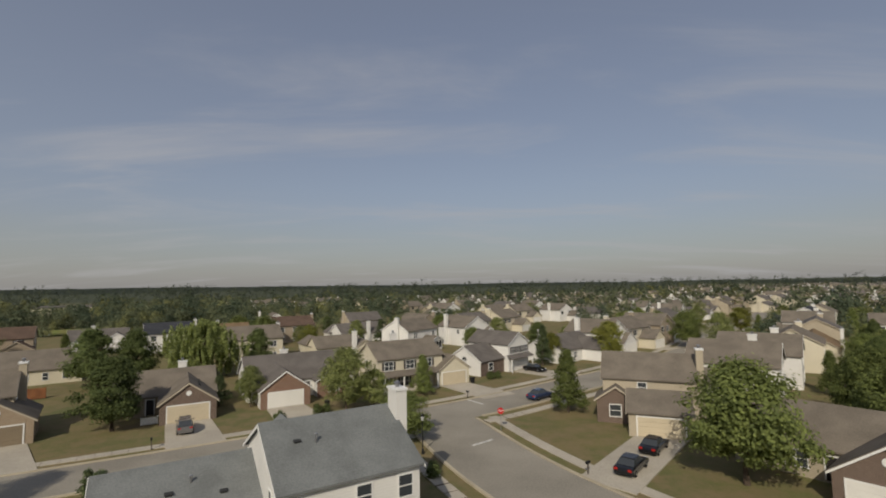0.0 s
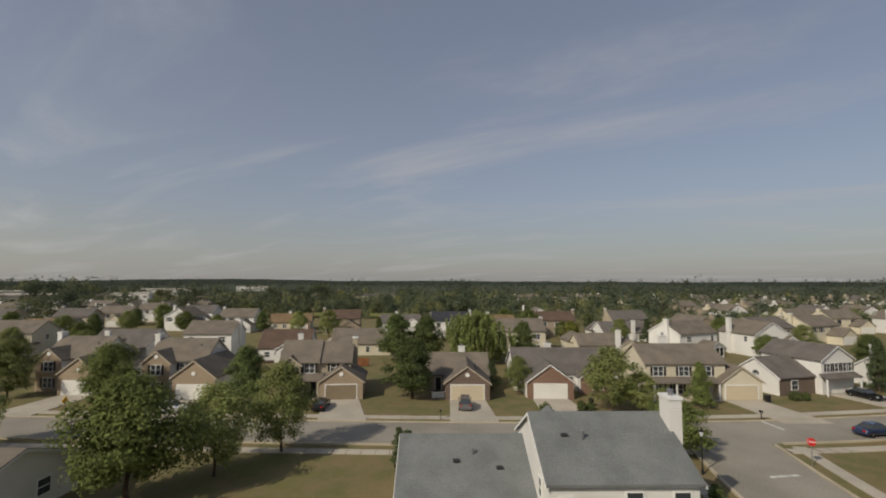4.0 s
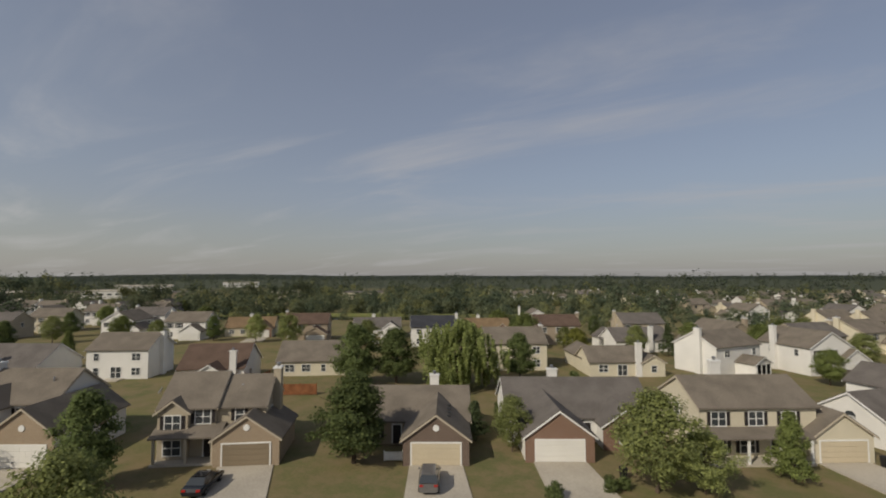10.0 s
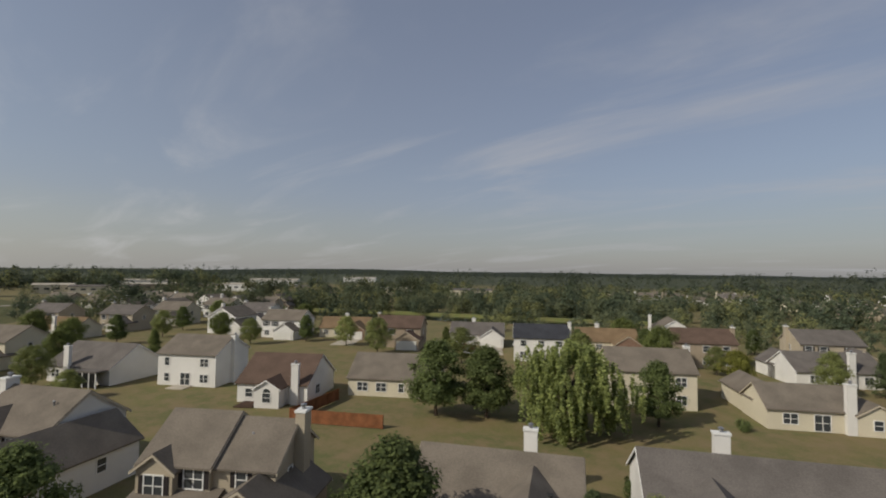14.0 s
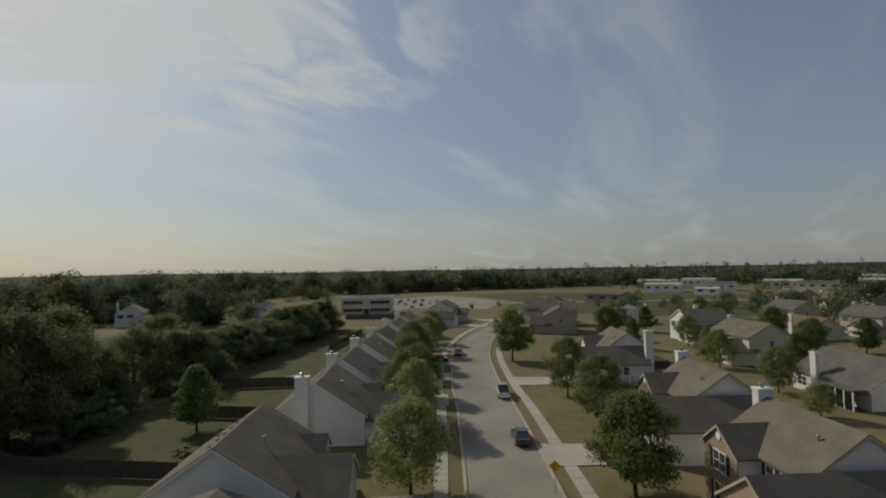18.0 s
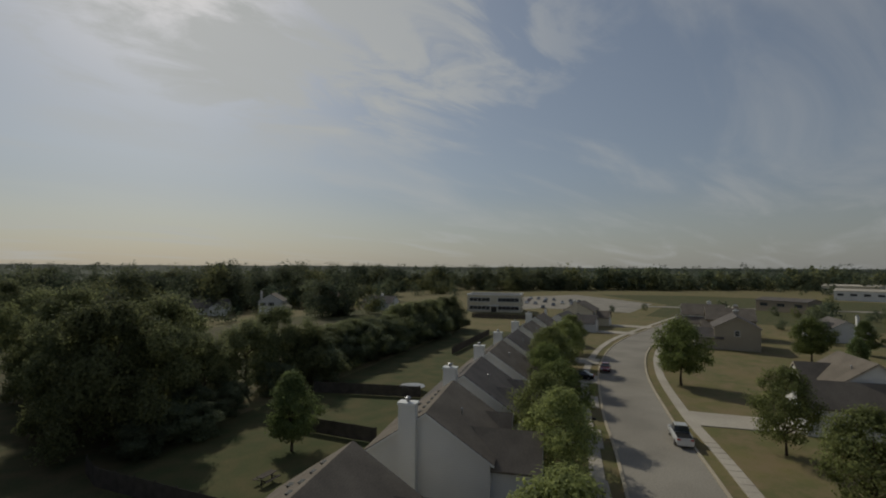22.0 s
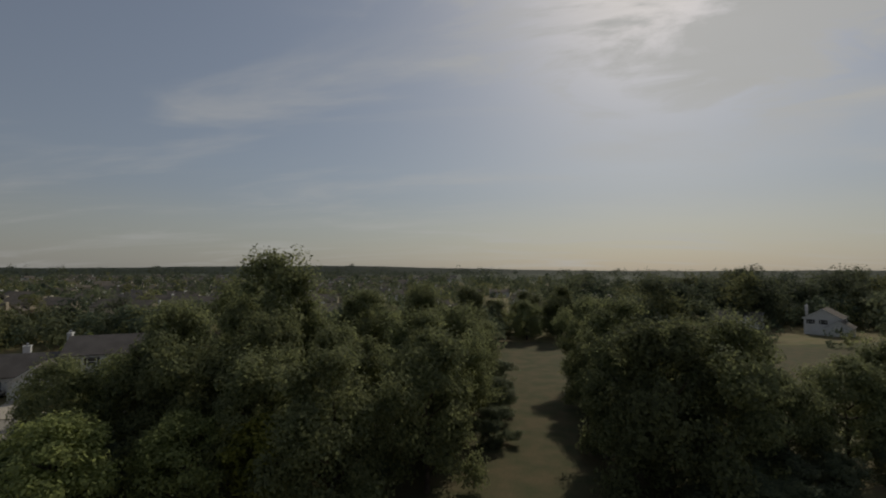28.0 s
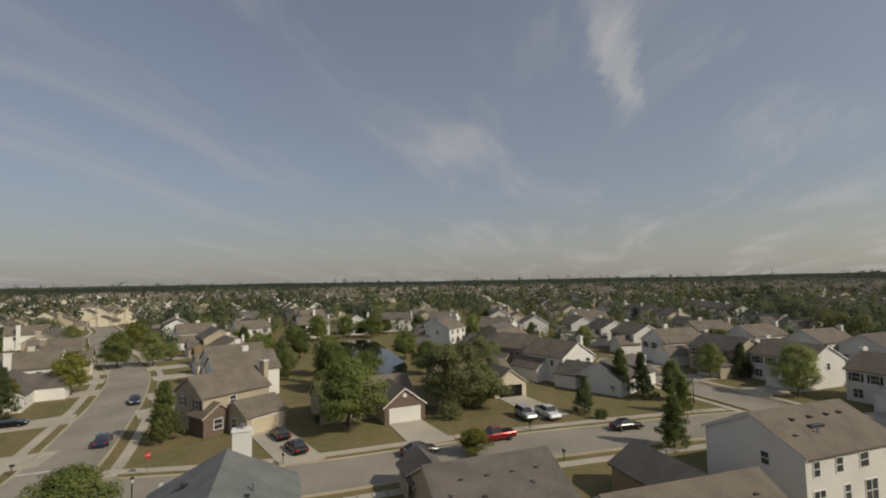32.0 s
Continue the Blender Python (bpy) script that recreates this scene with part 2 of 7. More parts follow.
ROOF = {
    "grey": shingles("blue_grey_shingles", (0.178, 0.186, 0.182)),
    "taupe": shingles("taupe_shingles", (0.184, 0.157, 0.127)),
    "dark": shingles("dark_grey_shingles", (0.146, 0.130, 0.118)),
    "brown": shingles("brown_shingles", (0.125, 0.085, 0.065)),
    "tan": shingles("tan_shingles", (0.21, 0.145, 0.085)),
    "black": shingles("black_shingles", (0.05, 0.052, 0.06)),
}
M_TRIM = mat("white_trim_paint", (0.74, 0.73, 0.70), 0.5, 3, 0.08, 30, 0.03)
M_BTRIM = mat("beige_trim_paint", (0.46, 0.40, 0.31), 0.5, 3, 0.08, 30, 0.03)
M_DOORW = mat("white_door_paint", (0.70, 0.68, 0.63), 0.5, 3, 0.08, 20, 0.03)
M_DOORC = mat("cream_door_paint", (0.55, 0.47, 0.34), 0.5, 3, 0.08, 20, 0.03)
M_DOORB = mat("tan_door_paint", (0.24, 0.19, 0.13), 0.5, 3, 0.08, 20, 0.03)
M_SHUT = mat("dark_shutter_paint", (0.035, 0.03, 0.03), 0.5, 2, 0.1)
M_VENT = mat("dark_vent_metal", (0.04, 0.04, 0.04), 0.6, 2, 0.1)
M_DARK = mat("dark_fabric_and_shade", (0.012, 0.012, 0.012), 0.9, 2, 0.1)
M_GREYM = mat("galvanised_metal", (0.35, 0.35, 0.36), 0.4, 2, 0.1, metal=0.8)
M_BARK = mat("bark", (0.10, 0.075, 0.055), 0.95, 0.6, 0.4, 14, 0.6)
M_CEDAR = mat("orange_cedar_fence", (0.26, 0.108, 0.050), 0.85, 1.0, 0.35, 20, 0.2)
M_OLDW = mat("weathered_fence_wood", (0.10, 0.085, 0.07), 0.9, 1.0, 0.3, 20, 0.2)
M_STEEL = mat("black_steel", (0.02, 0.02, 0.02), 0.5, 2, 0.1)
M_SIGNR = mat("red_sign_paint", (0.45, 0.02, 0.02), 0.5, 2, 0.1)
M_SIGNY = mat("yellow_sign_paint", (0.75, 0.42, 0.02), 0.5, 2, 0.1)
M_TYRE = mat("tyre_rubber", (0.02, 0.02, 0.02), 0.9, 1, 0.2)
M_RIM = mat("wheel_alloy", (0.45, 0.45, 0.46), 0.35, 1, 0.1, metal=0.9)
M_LAMPR = mat("red_lamp_plastic", (0.35, 0.02, 0.015), 0.25, 1, 0.05)
M_LAMPW = mat("clear_lamp_plastic", (0.6, 0.6, 0.6), 0.15, 1, 0.05)
M_ASPH = mat("pale_concrete_road", (0.300, 0.272, 0.226), 0.97, 9, 0.24, 6, 0.1)
M_WALK = mat("pale_concrete_walk", (0.44, 0.395, 0.325), 0.92, 6, 0.18, 8, 0.1)
M_KERB = mat("kerb_concrete", (0.45, 0.39, 0.29), 0.92, 5, 0.2, 9, 0.1)
M_BRUSH = mat("mulch", (0.08, 0.05, 0.035), 0.95, 1, 0.4, 12, 0.4)


def glass_mat():
    m = bpy.data.materials.new("window_glass")
    m.use_nodes = True
    b = m.node_tree.nodes["Principled BSDF"]
    b.inputs["Base Color"].default_value = (0.045, 0.05, 0.055, 1)
    b.inputs["Roughness"].default_value = 0.06
    b.inputs["Specular IOR Level"].default_value = 0.6
    return m


M_GLASS = glass_mat()


def paint_mat(name, c, rough=0.22, metal=0.3):
    m = mat(name, c, rough, 2, 0.06, 5, 0.0, metal)
    m.node_tree.nodes["Principled BSDF"].inputs["Coat Weight"].default_value = 0.6
    return m


def ground_mat():
    m = mat("dry_lawn", (0.132, 0.134, 0.054), 0.97, 9.0, 0.3, 5.0, 0.6, 0.0, (0.190, 0.146, 0.072))
    nt = m.node_tree
    b = nt.nodes["Principled BSDF"]
    co = nt.nodes.new("ShaderNodeNewGeometry")
    n = nt.nodes.new("ShaderNodeTexNoise")
    n.inputs["Scale"].default_value, n.inputs["Detail"].default_value = 1 / 45, 5.0
    nt.links.new(co.outputs["Position"], n.inputs["Vector"])
    r = nt.nodes.new("ShaderNodeValToRGB")
    r.color_ramp.elements[0].position, r.color_ramp.elements[1].position = 0.42, 0.6
    nt.links.new(n.outputs["Fac"], r.inputs["Fac"])
    mx = nt.nodes.new("ShaderNodeMixRGB")
    mx.inputs["Color2"].default_value = (0.165, 0.150, 0.058, 1)
    mul = nt.nodes.new("ShaderNodeMath")
    mul.operation = "MULTIPLY"
    mul.inputs[1].default_value = 0.55
    nt.links.new(r.outputs["Color"], mul.inputs[0])
    nt.links.new(mul.outputs[0], mx.inputs["Fac"])
    nt.links.new(b.inputs["Base Color"].links[0].from_socket, mx.inputs["Color1"])
    # greener and drier patches, a few metres across
    n3 = nt.nodes.new("ShaderNodeTexNoise")
    n3.inputs["Scale"].default_value, n3.inputs["Detail"].default_value, n3.inputs["Roughness"].default_value = 1 / 11, 7.0, 0.62
    nt.links.new(co.outputs["Position"], n3.inputs["Vector"])
    r3 = nt.nodes.new("ShaderNodeValToRGB")
    r3.color_ramp.elements[0].position, r3.color_ramp.elements[1].position = 0.40, 0.62
    r3.color_ramp.elements[1].color = (0.62, 0.62, 0.62, 1)
    nt.links.new(n3.outputs["Fac"], r3.inputs["Fac"])
    gr = nt.nodes.new("ShaderNodeMixRGB")
    gr.inputs["Color2"].default_value = (0.094, 0.108, 0.044, 1)
    nt.links.new(r3.outputs["Color"], gr.inputs["Fac"])
    nt.links.new(mx.outputs["Color"], gr.inputs["Color1"])
    # worn straw-brown spots and streaks within the lawns
    n4 = nt.nodes.new("ShaderNodeTexNoise")
    n4.inputs["Scale"].default_value, n4.inputs["Detail"].default_value, n4.inputs["Roughness"].default_value = 1 / 3.2, 8.0, 0.7
    nt.links.new(co.outputs["Position"], n4.inputs["Vector"])
    r4 = nt.nodes.new("ShaderNodeValToRGB")
    r4.color_ramp.elements[0].position, r4.color_ramp.elements[1].position = 0.42, 0.62
    r4.color_ramp.elements[1].color = (0.85, 0.85, 0.85, 1)
    nt.links.new(n4.outputs["Fac"], r4.inputs["Fac"])
    br = nt.nodes.new("ShaderNodeMixRGB")
    br.inputs["Color2"].default_value = (0.200, 0.150, 0.084, 1)
    nt.links.new(r4.outputs["Color"], br.inputs["Fac"])
    nt.links.new(gr.outputs["Color"], br.inputs["Color1"])
    mx = br
    # beyond the estate the land is wooded: dark leaf cover in broad, uneven patches
    off = nt.nodes.new("ShaderNodeVectorMath")
    off.operation = "SUBTRACT"
    off.inputs[1].default_value = (-30, 30, 0)
    nt.links.new(co.outputs["Position"], off.inputs[0])
    ln = nt.nodes.new("ShaderNodeVectorMath")
    ln.operation = "LENGTH"
    nt.links.new(off.outputs["Vector"], ln.inputs[0])
    jit = nt.nodes.new("ShaderNodeMath")
    jit.operation = "MULTIPLY_ADD"
    jit.inputs[1].default_value = 420
    nt.links.new(n.outputs["Fac"], jit.inputs[0])
    nt.links.new(ln.outputs["Value"], jit.inputs[2])
    fr = nt.nodes.new("ShaderNodeMapRange")
    fr.inputs["From Min"].default_value, fr.inputs["From Max"].default_value = 880, 1040
    nt.links.new(jit.outputs[0], fr.inputs["Value"])
    wd = nt.nodes.new("ShaderNodeMixRGB")
    wd.inputs["Color2"].default_value = (0.060, 0.068, 0.042, 1)
    nt.links.new(fr.outputs["Result"], wd.inputs["Fac"])
    nt.links.new(mx.outputs["Color"], wd.inputs["Color1"])
    nt.links.new(wd.outputs["Color"], b.inputs["Base Color"])
    return m


M_LAWN = ground_mat()


def water_mat():
    m = bpy.data.materials.new("pond_water")
    m.use_nodes = True
    nt = m.node_tree
    b = nt.nodes["Principled BSDF"]
    b.inputs["Base Color"].default_value = (0.012, 0.016, 0.014, 1)
    b.inputs["Roughness"].default_value = 0.03
    n = nt.nodes.new("ShaderNodeTexNoise")
    n.inputs["Scale"].default_value = 1.5
    bp = nt.nodes.new("ShaderNodeBump")
    bp.inputs["Strength"].default_value, bp.inputs["Distance"].default_value = 0.05, 0.02
    nt.links.new(n.outputs["Fac"], bp.inputs["Height"])
    nt.links.new(bp.outputs["Normal"], b.inputs["Normal"])
    return m


M_WATER = water_mat()
LEAF = {
    "green": leaf_mat("maple_leaves", (0.185, 0.225, 0.085)),
    "light": leaf_mat("ash_leaves", (0.25, 0.285, 0.120)),
    "dark": leaf_mat("dark_leaves", (0.159, 0.203, 0.087)),
    "yellow": leaf_mat("yellow_green_leaves", (0.215, 0.225, 0.062)),
    "willow": leaf_mat("willow_leaves", (0.245, 0.287, 0.119)),
    "blue": leaf_mat("conifer_needles", (0.12, 0.155, 0.082)),
    # woodland and hedgerow leaves: some of the blue stands in for a hazy veil
    "wood": leaf_mat("woodland_leaves", (0.210, 0.232, 0.122)),
    "hedge": leaf_mat("hedgerow_leaves", (0.155, 0.182, 0.118)),
    # far and skyline leaves: distance haze is put into the duller, bluer colours
    "far": leaf_mat("hazed_far_woodland_leaves", (0.142, 0.162, 0.098), 0.2),
    "skyline": leaf_mat("hazed_skyline_leaves", (0.110, 0.128, 0.090), 0.12),
    "far_light": leaf_mat("far_light_leaves", (0.200, 0.210, 0.100), 0.2),
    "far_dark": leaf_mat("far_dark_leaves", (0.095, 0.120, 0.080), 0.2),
    "skyline_light": leaf_mat("hazed_skyline_light_leaves", (0.135, 0.150, 0.096), 0.12),
    "skyline_dark": leaf_mat("hazed_skyline_dark_leaves", (0.085, 0.104, 0.080), 0.12),
}
M_GREEN = mat("mown_grass", (0.145, 0.170, 0.060), 0.97, 2.5, 0.3, 12.0, 0.5, 0.0, (0.175, 0.165, 0.070))
# greener lawn whose colour is also darkened for tree shade and backlight
M_LUSH_SHADED = mat("shaded_garden_lawn", (0.067, 0.078, 0.031), 0.97, 3.5, 0.4, 9.0, 0.6, 0.0, (0.104, 0.092, 0.042))
# rough brown-green grass, with tree shade and backlight mixed into its colour
M_ROUGH_SHADED = mat("shaded_unmown_meadow", (0.068, 0.071, 0.033), 0.98, 3.0, 0.5, 7.0, 0.8, 0.0, (0.108, 0.088, 0.047))
M_PAINTW = mat("worn_road_paint", (0.62, 0.60, 0.55), 0.85, 0.6, 0.35, 12, 0.1)
# ---------------------------------------------------------------- builders
def part(name, verts, faces, material, parent=None, label="", m=None):
    me = bpy.data.meshes.new(name)
    me.from_pydata([tuple(v) for v in verts], [], faces)
    me.materials.append(material)
    ob = new(name, me)
    if parent is not None:
        ob.parent = parent
    if m is not None:
        ob.matrix_basis = m
    return tagged(ob, label)


def shared(name, me, parent=None, m=None, label=""):
    ob = new(name, me)
    if parent is not None:
        ob.parent = parent
    if m is not None:
        ob.matrix_basis = m
    return tagged(ob, label)


class Geo:
    """Verts and faces put together from simple solids."""

    def __init__(self):
        self.v, self.f = [], []

    def add(self, verts, faces):
        n = len(self.v)
        self.v += [tuple(p) for p in verts]
        self.f += [tuple(i + n for i in q) for q in faces]
        return self

    def box(self, x0, x1, y0, y1, z0, z1):
        return self.add([(x, y, z) for z in (z0, z1) for y in (y0, y1) for x in (x0, x1)],
                        [(0, 2, 3, 1), (4, 5, 7, 6), (0, 1, 5, 4), (1, 3, 7, 5), (3, 2, 6, 7), (2, 0, 4, 6)])

    def tube(self, a, b, r0, r1, n=8):
        a, b = Vector(a), Vector(b)
        w = (b - a).normalized()
        u = w.orthogonal().normalized()
        t = w.cross(u)
        ring = [(math.cos(2 * math.pi * i / n), math.sin(2 * math.pi * i / n)) for i in range(n)]
        vs = [a + (u * c + t * s) * r0 for c, s in ring] + [b + (u * c + t * s) * r1 for c, s in ring]
        fs = [(i, (i + 1) % n, n + (i + 1) % n, n + i) for i in range(n)]
        return self.add(vs, fs + [tuple(range(n))[::-1], tuple(range(n, 2 * n))])

    def mesh(self, name, material):
        me = bpy.data.meshes.new(name)
        me.from_pydata(self.v, [], self.f)
        me.materials.append(material)
        return me

    def part(self, name, material, parent=None, label="", m=None):
        return part(name, self.v, self.f, material, parent, label, m)


def relief(xs, zs, depth, back=0.02):
    """A panelled sheet: cell (i, j) stands at y = depth(i, j); None leaves a hole. One connected mesh."""
    nx, nz = len(xs) - 1, len(zs) - 1
    idx, vs, fs = {}, [], []

    def vert(i, j, y):
        key = (i, j, round(y, 4))
        if key not in idx:
            idx[key] = len(vs)
            vs.append((xs[i], y, zs[j]))
        return idx[key]

    def at(i, j):
        if 0 <= i < nx and 0 <= j < nz:
            d = depth(i, j)
            return back if d is None else d
        return back

    for i in range(nx):
        for j in range(nz):
            d = at(i, j)
            if depth(i, j) is not None:
                fs.append((vert(i, j, d), vert(i + 1, j, d), vert(i + 1, j + 1, d), vert(i, j + 1, d)))
            for di, dj, p, q in ((1, 0, (i + 1, j), (i + 1, j + 1)), (-1, 0, (i, j + 1), (i, j)), (0, 1, (i + 1, j + 1), (i, j + 1)), (0, -1, (i, j), (i + 1, j))):
                e = at(i + di, j + dj)
                if d < e - 1e-6:
                    fs.append((vert(*p, d), vert(*p, e), vert(*q, e), vert(*q, d)))
    return Geo().add(vs, fs)


def stack(rings):
    """A square tower of rings (half width, half depth, z), capped; one connected mesh."""
    vs = [(sx * w, sy * d, z) for w, d, z in rings for sx, sy in ((-1, -1), (1, -1), (1, 1), (-1, 1))]
    fs = [(3, 2, 1, 0)]
    for k in range(len(rings) - 1):
        a, b = 4 * k, 4 * k + 4
        fs += [(a + i, a + (i + 1) % 4, b + (i + 1) % 4, b + i) for i in range(4)]
    n = 4 * (len(rings) - 1)
    return Geo().add(vs, fs + [(n, n + 1, n + 2, n + 3)])


def lathe(prof, n=10):
    """A turned shape from (radius, z) pairs."""
    vs = [(r * math.cos(2 * math.pi * i / n), r * math.sin(2 * math.pi * i / n), z) for r, z in prof for i in range(n)]
    fs = [tuple(range(n - 1, -1, -1)), tuple(range(n * (len(prof) - 1), n * len(prof)))]
    for k in range(len(prof) - 1):
        fs += [(k * n + i, k * n + (i + 1) % n, (k + 1) * n + (i + 1) % n, (k + 1) * n + i) for i in range(n)]
    return Geo().add(vs, fs)


CACHE = {}


def cached(key, make):
    if key not in CACHE:
        CACHE[key] = make()
    return CACHE[key]


def empty(name, m, label, category, group="", kind=""):
    ob = new(name)
    ob.empty_display_size = 0.5
    ob.matrix_basis = m
    return tagged(ob, label, category, group, kind)


def swap(vs, axis):
    return vs if axis == "x" else [(y, x, z) for x, y, z in vs]


def gable_walls(x0, x1, y0, y1, h, axis, rise, z0=-0.3):
    """A closed body with gable ends; axis is the way the ridge runs."""
    if axis == "y":
        x0, x1, y0, y1 = y0, y1, x0, x1
    ym = (y0 + y1) / 2
    vs = [(x0, y0, z0), (x1, y0, z0), (x1, y1, z0), (x0, y1, z0), (x0, y0, h), (x1, y0, h), (x1, y1, h), (x0, y1, h), (x0, ym, h + rise), (x1, ym, h + rise)]
    fs = [(0, 1, 5, 4), (2, 3, 7, 6), (1, 2, 6, 9, 5), (3, 0, 4, 8, 7), (4, 5, 9, 8), (6, 7, 8, 9), (3, 2, 1, 0)]
    if axis == "y":
        fs = [q[::-1] for q in fs]
    return swap(vs, axis), fs


def chevron(xa, xb, ye, yf, ym, ze, zr, th):
    """A folded sheet over a ridge, from xa to xb."""
    prof = [(ye, ze), (ym, zr), (yf, ze), (yf, ze + th), (ym, zr + th), (ye, ze + th)]
    vs = [(x, y, z) for x in (xa, xb) for y, z in prof]
    fs = [(0, 6, 7, 1), (1, 7, 8, 2), (2, 8, 9, 3), (3, 9, 10, 4), (4, 10, 11, 5), (5, 11, 6, 0), (0, 1, 4, 5), (1, 2, 3, 4), (6, 11, 10, 7), (7, 10, 9, 8)]
    return vs, [q[::-1] for q in fs]


def gable_roof(x0, x1, y0, y1, h, axis, rise, over=0.35, rake=0.25, th=0.16):
    if axis == "y":
        x0, x1, y0, y1 = y0, y1, x0, x1
    ym, k = (y0 + y1) / 2, rise / ((y1 - y0) / 2)
    vs, fs = chevron(x0 - rake, x1 + rake, y0 - over, y1 + over, ym, h - over * k + 0.03, h + rise + 0.03, th)
    return Geo().add(swap(vs, axis), fs if axis == "x" else [q[::-1] for q in fs])


def rakes(house, x0, x1, y0, y1, h, axis, rise, material, over=0.35, rake=0.25):
    """A white board along each gable edge."""
    if axis == "y":
        x0, x1, y0, y1 = y0, y1, x0, x1
    ym, k = (y0 + y1) / 2, rise / ((y1 - y0) / 2)
    for xa, xb in ((x0 - rake - 0.04, x0 - rake + 0.02), (x1 + rake - 0.02, x1 + rake + 0.04)):
        vs, fs = chevron(xa, xb, y0 - over - 0.02, y1 + over + 0.02, ym, h - over * k - 0.10, h + rise - 0.10, 0.2)
        part("rake_board", swap(vs, axis), fs if axis == "x" else [q[::-1] for q in fs], material, house)


def hip_roof(x0, x1, y0, y1, h, rise, over=0.35):
    """Ridge along the longer side, four slopes."""
    x0, x1, y0, y1 = x0 - over, x1 + over, y0 - over, y1 + over
    w, d = x1 - x0, y1 - y0
    if w >= d:
        a, b = (x0 + d / 2, (y0 + y1) / 2), (x1 - d / 2, (y0 + y1) / 2)
    else:
        a, b = ((x0 + x1) / 2, y0 + w / 2), ((x0 + x1) / 2, y1 - w / 2)
    vs = [(x0, y0, h), (x1, y0, h), (x1, y1, h), (x0, y1, h), (*a, h + rise), (*b, h + rise)]
    fs = [(0, 1, 5, 4), (1, 2, 5), (2, 3, 4, 5), (3, 0, 4), (3, 2, 1, 0)] if w >= d else [(0, 1, 4), (1, 2, 5, 4), (2, 3, 5), (3, 0, 4, 5), (3, 2, 1, 0)]
    return Geo().add(vs, fs)


def face_pose(face, x, y, z):
    """Local pose for something that looks outwards; face: f(ront, -y), r(+x), b(+y), l(-x)."""
    return pose(x, y, z, 0, 0, {"f": 0, "r": 90, "b": 180, "l": -90}[face])


def window(house, face, x, y, z, w=1.0, h=1.4, shutters=False, arch=False):
    """z is the sill's height; the frame stands proud of the wall."""
    def make_frame():
        t = 0.09
        xs = [-w / 2 - t, -w / 2, -0.04, 0.04, w / 2, w / 2 + t] if w > 1.3 else [-w / 2 - t, -w / 2, w / 2, w / 2 + t]
        zs = [-t, 0, h / 2 - 0.03, h / 2 + 0.03, h, h + t] if h > 0.5 else [-t, 0, h, h + t]
        holes = {(i, j) for i in range(1, len(xs) - 2) for j in range(1, len(zs) - 2)}
        holes -= {(2, j) for j in range(9)} if w > 1.3 else set()
        holes -= {(i, 2) for i in range(9)} if h > 0.5 else set()
        return relief(xs, zs, lambda i, j: None if (i, j) in holes else -0.06).mesh("window", M_TRIM)
    def make_pane():
        g = Geo().box(-w / 2, w / 2, -0.02, 0.01, 0, h)
        return g.mesh("pane", M_GLASS)
    wf = shared("window", cached(("wf", w, h), make_frame), house, face_pose(face, x, y, z))
    shared("pane", cached(("wp", w, h), make_pane), wf, label="dark reflecting glass")
    if shutters:
        me = cached(("sh", h), lambda: relief([-0.18, -0.13, 0.13, 0.18], [0, 0.08, h / 2 - 0.05, h / 2 + 0.05, h - 0.08, h], lambda i, j: -0.035 if i == 1 and j in (1, 3) else -0.05).mesh("shutter", M_SHUT))
        for s in (-1, 1):
            shared("shutter", me, wf, pose(s * (w / 2 + 0.29), 0, 0), "dark shutter")
    if arch:
        n = 10
        vs = [(w / 2 * math.cos(math.pi * i / n), -0.03, h + 0.05 + w / 2 * math.sin(math.pi * i / n)) for i in range(n + 1)]
        vs += [(x0, 0.02, z0) for x0, _, z0 in vs]
        fs = [tuple(range(n, -1, -1)), tuple(range(n + 1, 2 * n + 2))] + [(i, i + 1, n + 2 + i, n + 1 + i) for i in range(n)]
        part("arched_pane", vs, fs, M_GLASS, wf, "half-round pane")
    return wf


def garage_door(house, face, x, y, w=4.9, h=2.15, material=None):
    material = material or M_DOORW
    def make():
        n = 8 if w > 4 else 4
        xs, zs = [], []
        for c in range(n):
            xs += [-w / 2 + c * w / n, -w / 2 + c * w / n + 0.07, -w / 2 + (c + 1) * w / n - 0.07]
        for r in range(4):
            zs += [r * h / 4, r * h / 4 + 0.02, r * h / 4 + 0.09, (r + 1) * h / 4 - 0.07]
        return relief(xs + [w / 2], zs + [h], lambda i, j: -0.005 if j % 4 == 0 else (-0.05 if i % 3 == 1 and j % 4 == 2 else -0.035)).mesh("garage_door", material)
    ob = shared("garage_door", cached(("gd", w, h, material.name), make), house, face_pose(face, x, y, 0.05))
    tr = cached(("gt", w, h), lambda: relief([-w / 2 - 0.14, -w / 2, w / 2, w / 2 + 0.14], [0, h, h + 0.14], lambda i, j: None if (i, j) == (1, 0) else -0.06).mesh("door_frame", M_TRIM))
    shared("door_frame", tr, ob)
    return ob


def front_door(house, face, x, y):
    g = cached("fd", lambda: relief([-0.46, -0.34, -0.05, 0.05, 0.34, 0.46], [0, 0.2, 0.9, 1.05, 1.85, 2.05], lambda i, j: -0.065 if i in (1, 3) and j in (1, 3) else -0.05).mesh("front_door", M_SHUT))
    d = shared("front_door", g, house, face_pose(face, x, y, 0.15))
    shared("door_frame", cached("fdf", lambda: relief([-0.58, -0.46, 0.46, 0.58], [0, 2.05, 2.17], lambda i, j: None if (i, j) == (1, 0) else -0.07).mesh("door_frame", M_TRIM)), d)
    return d


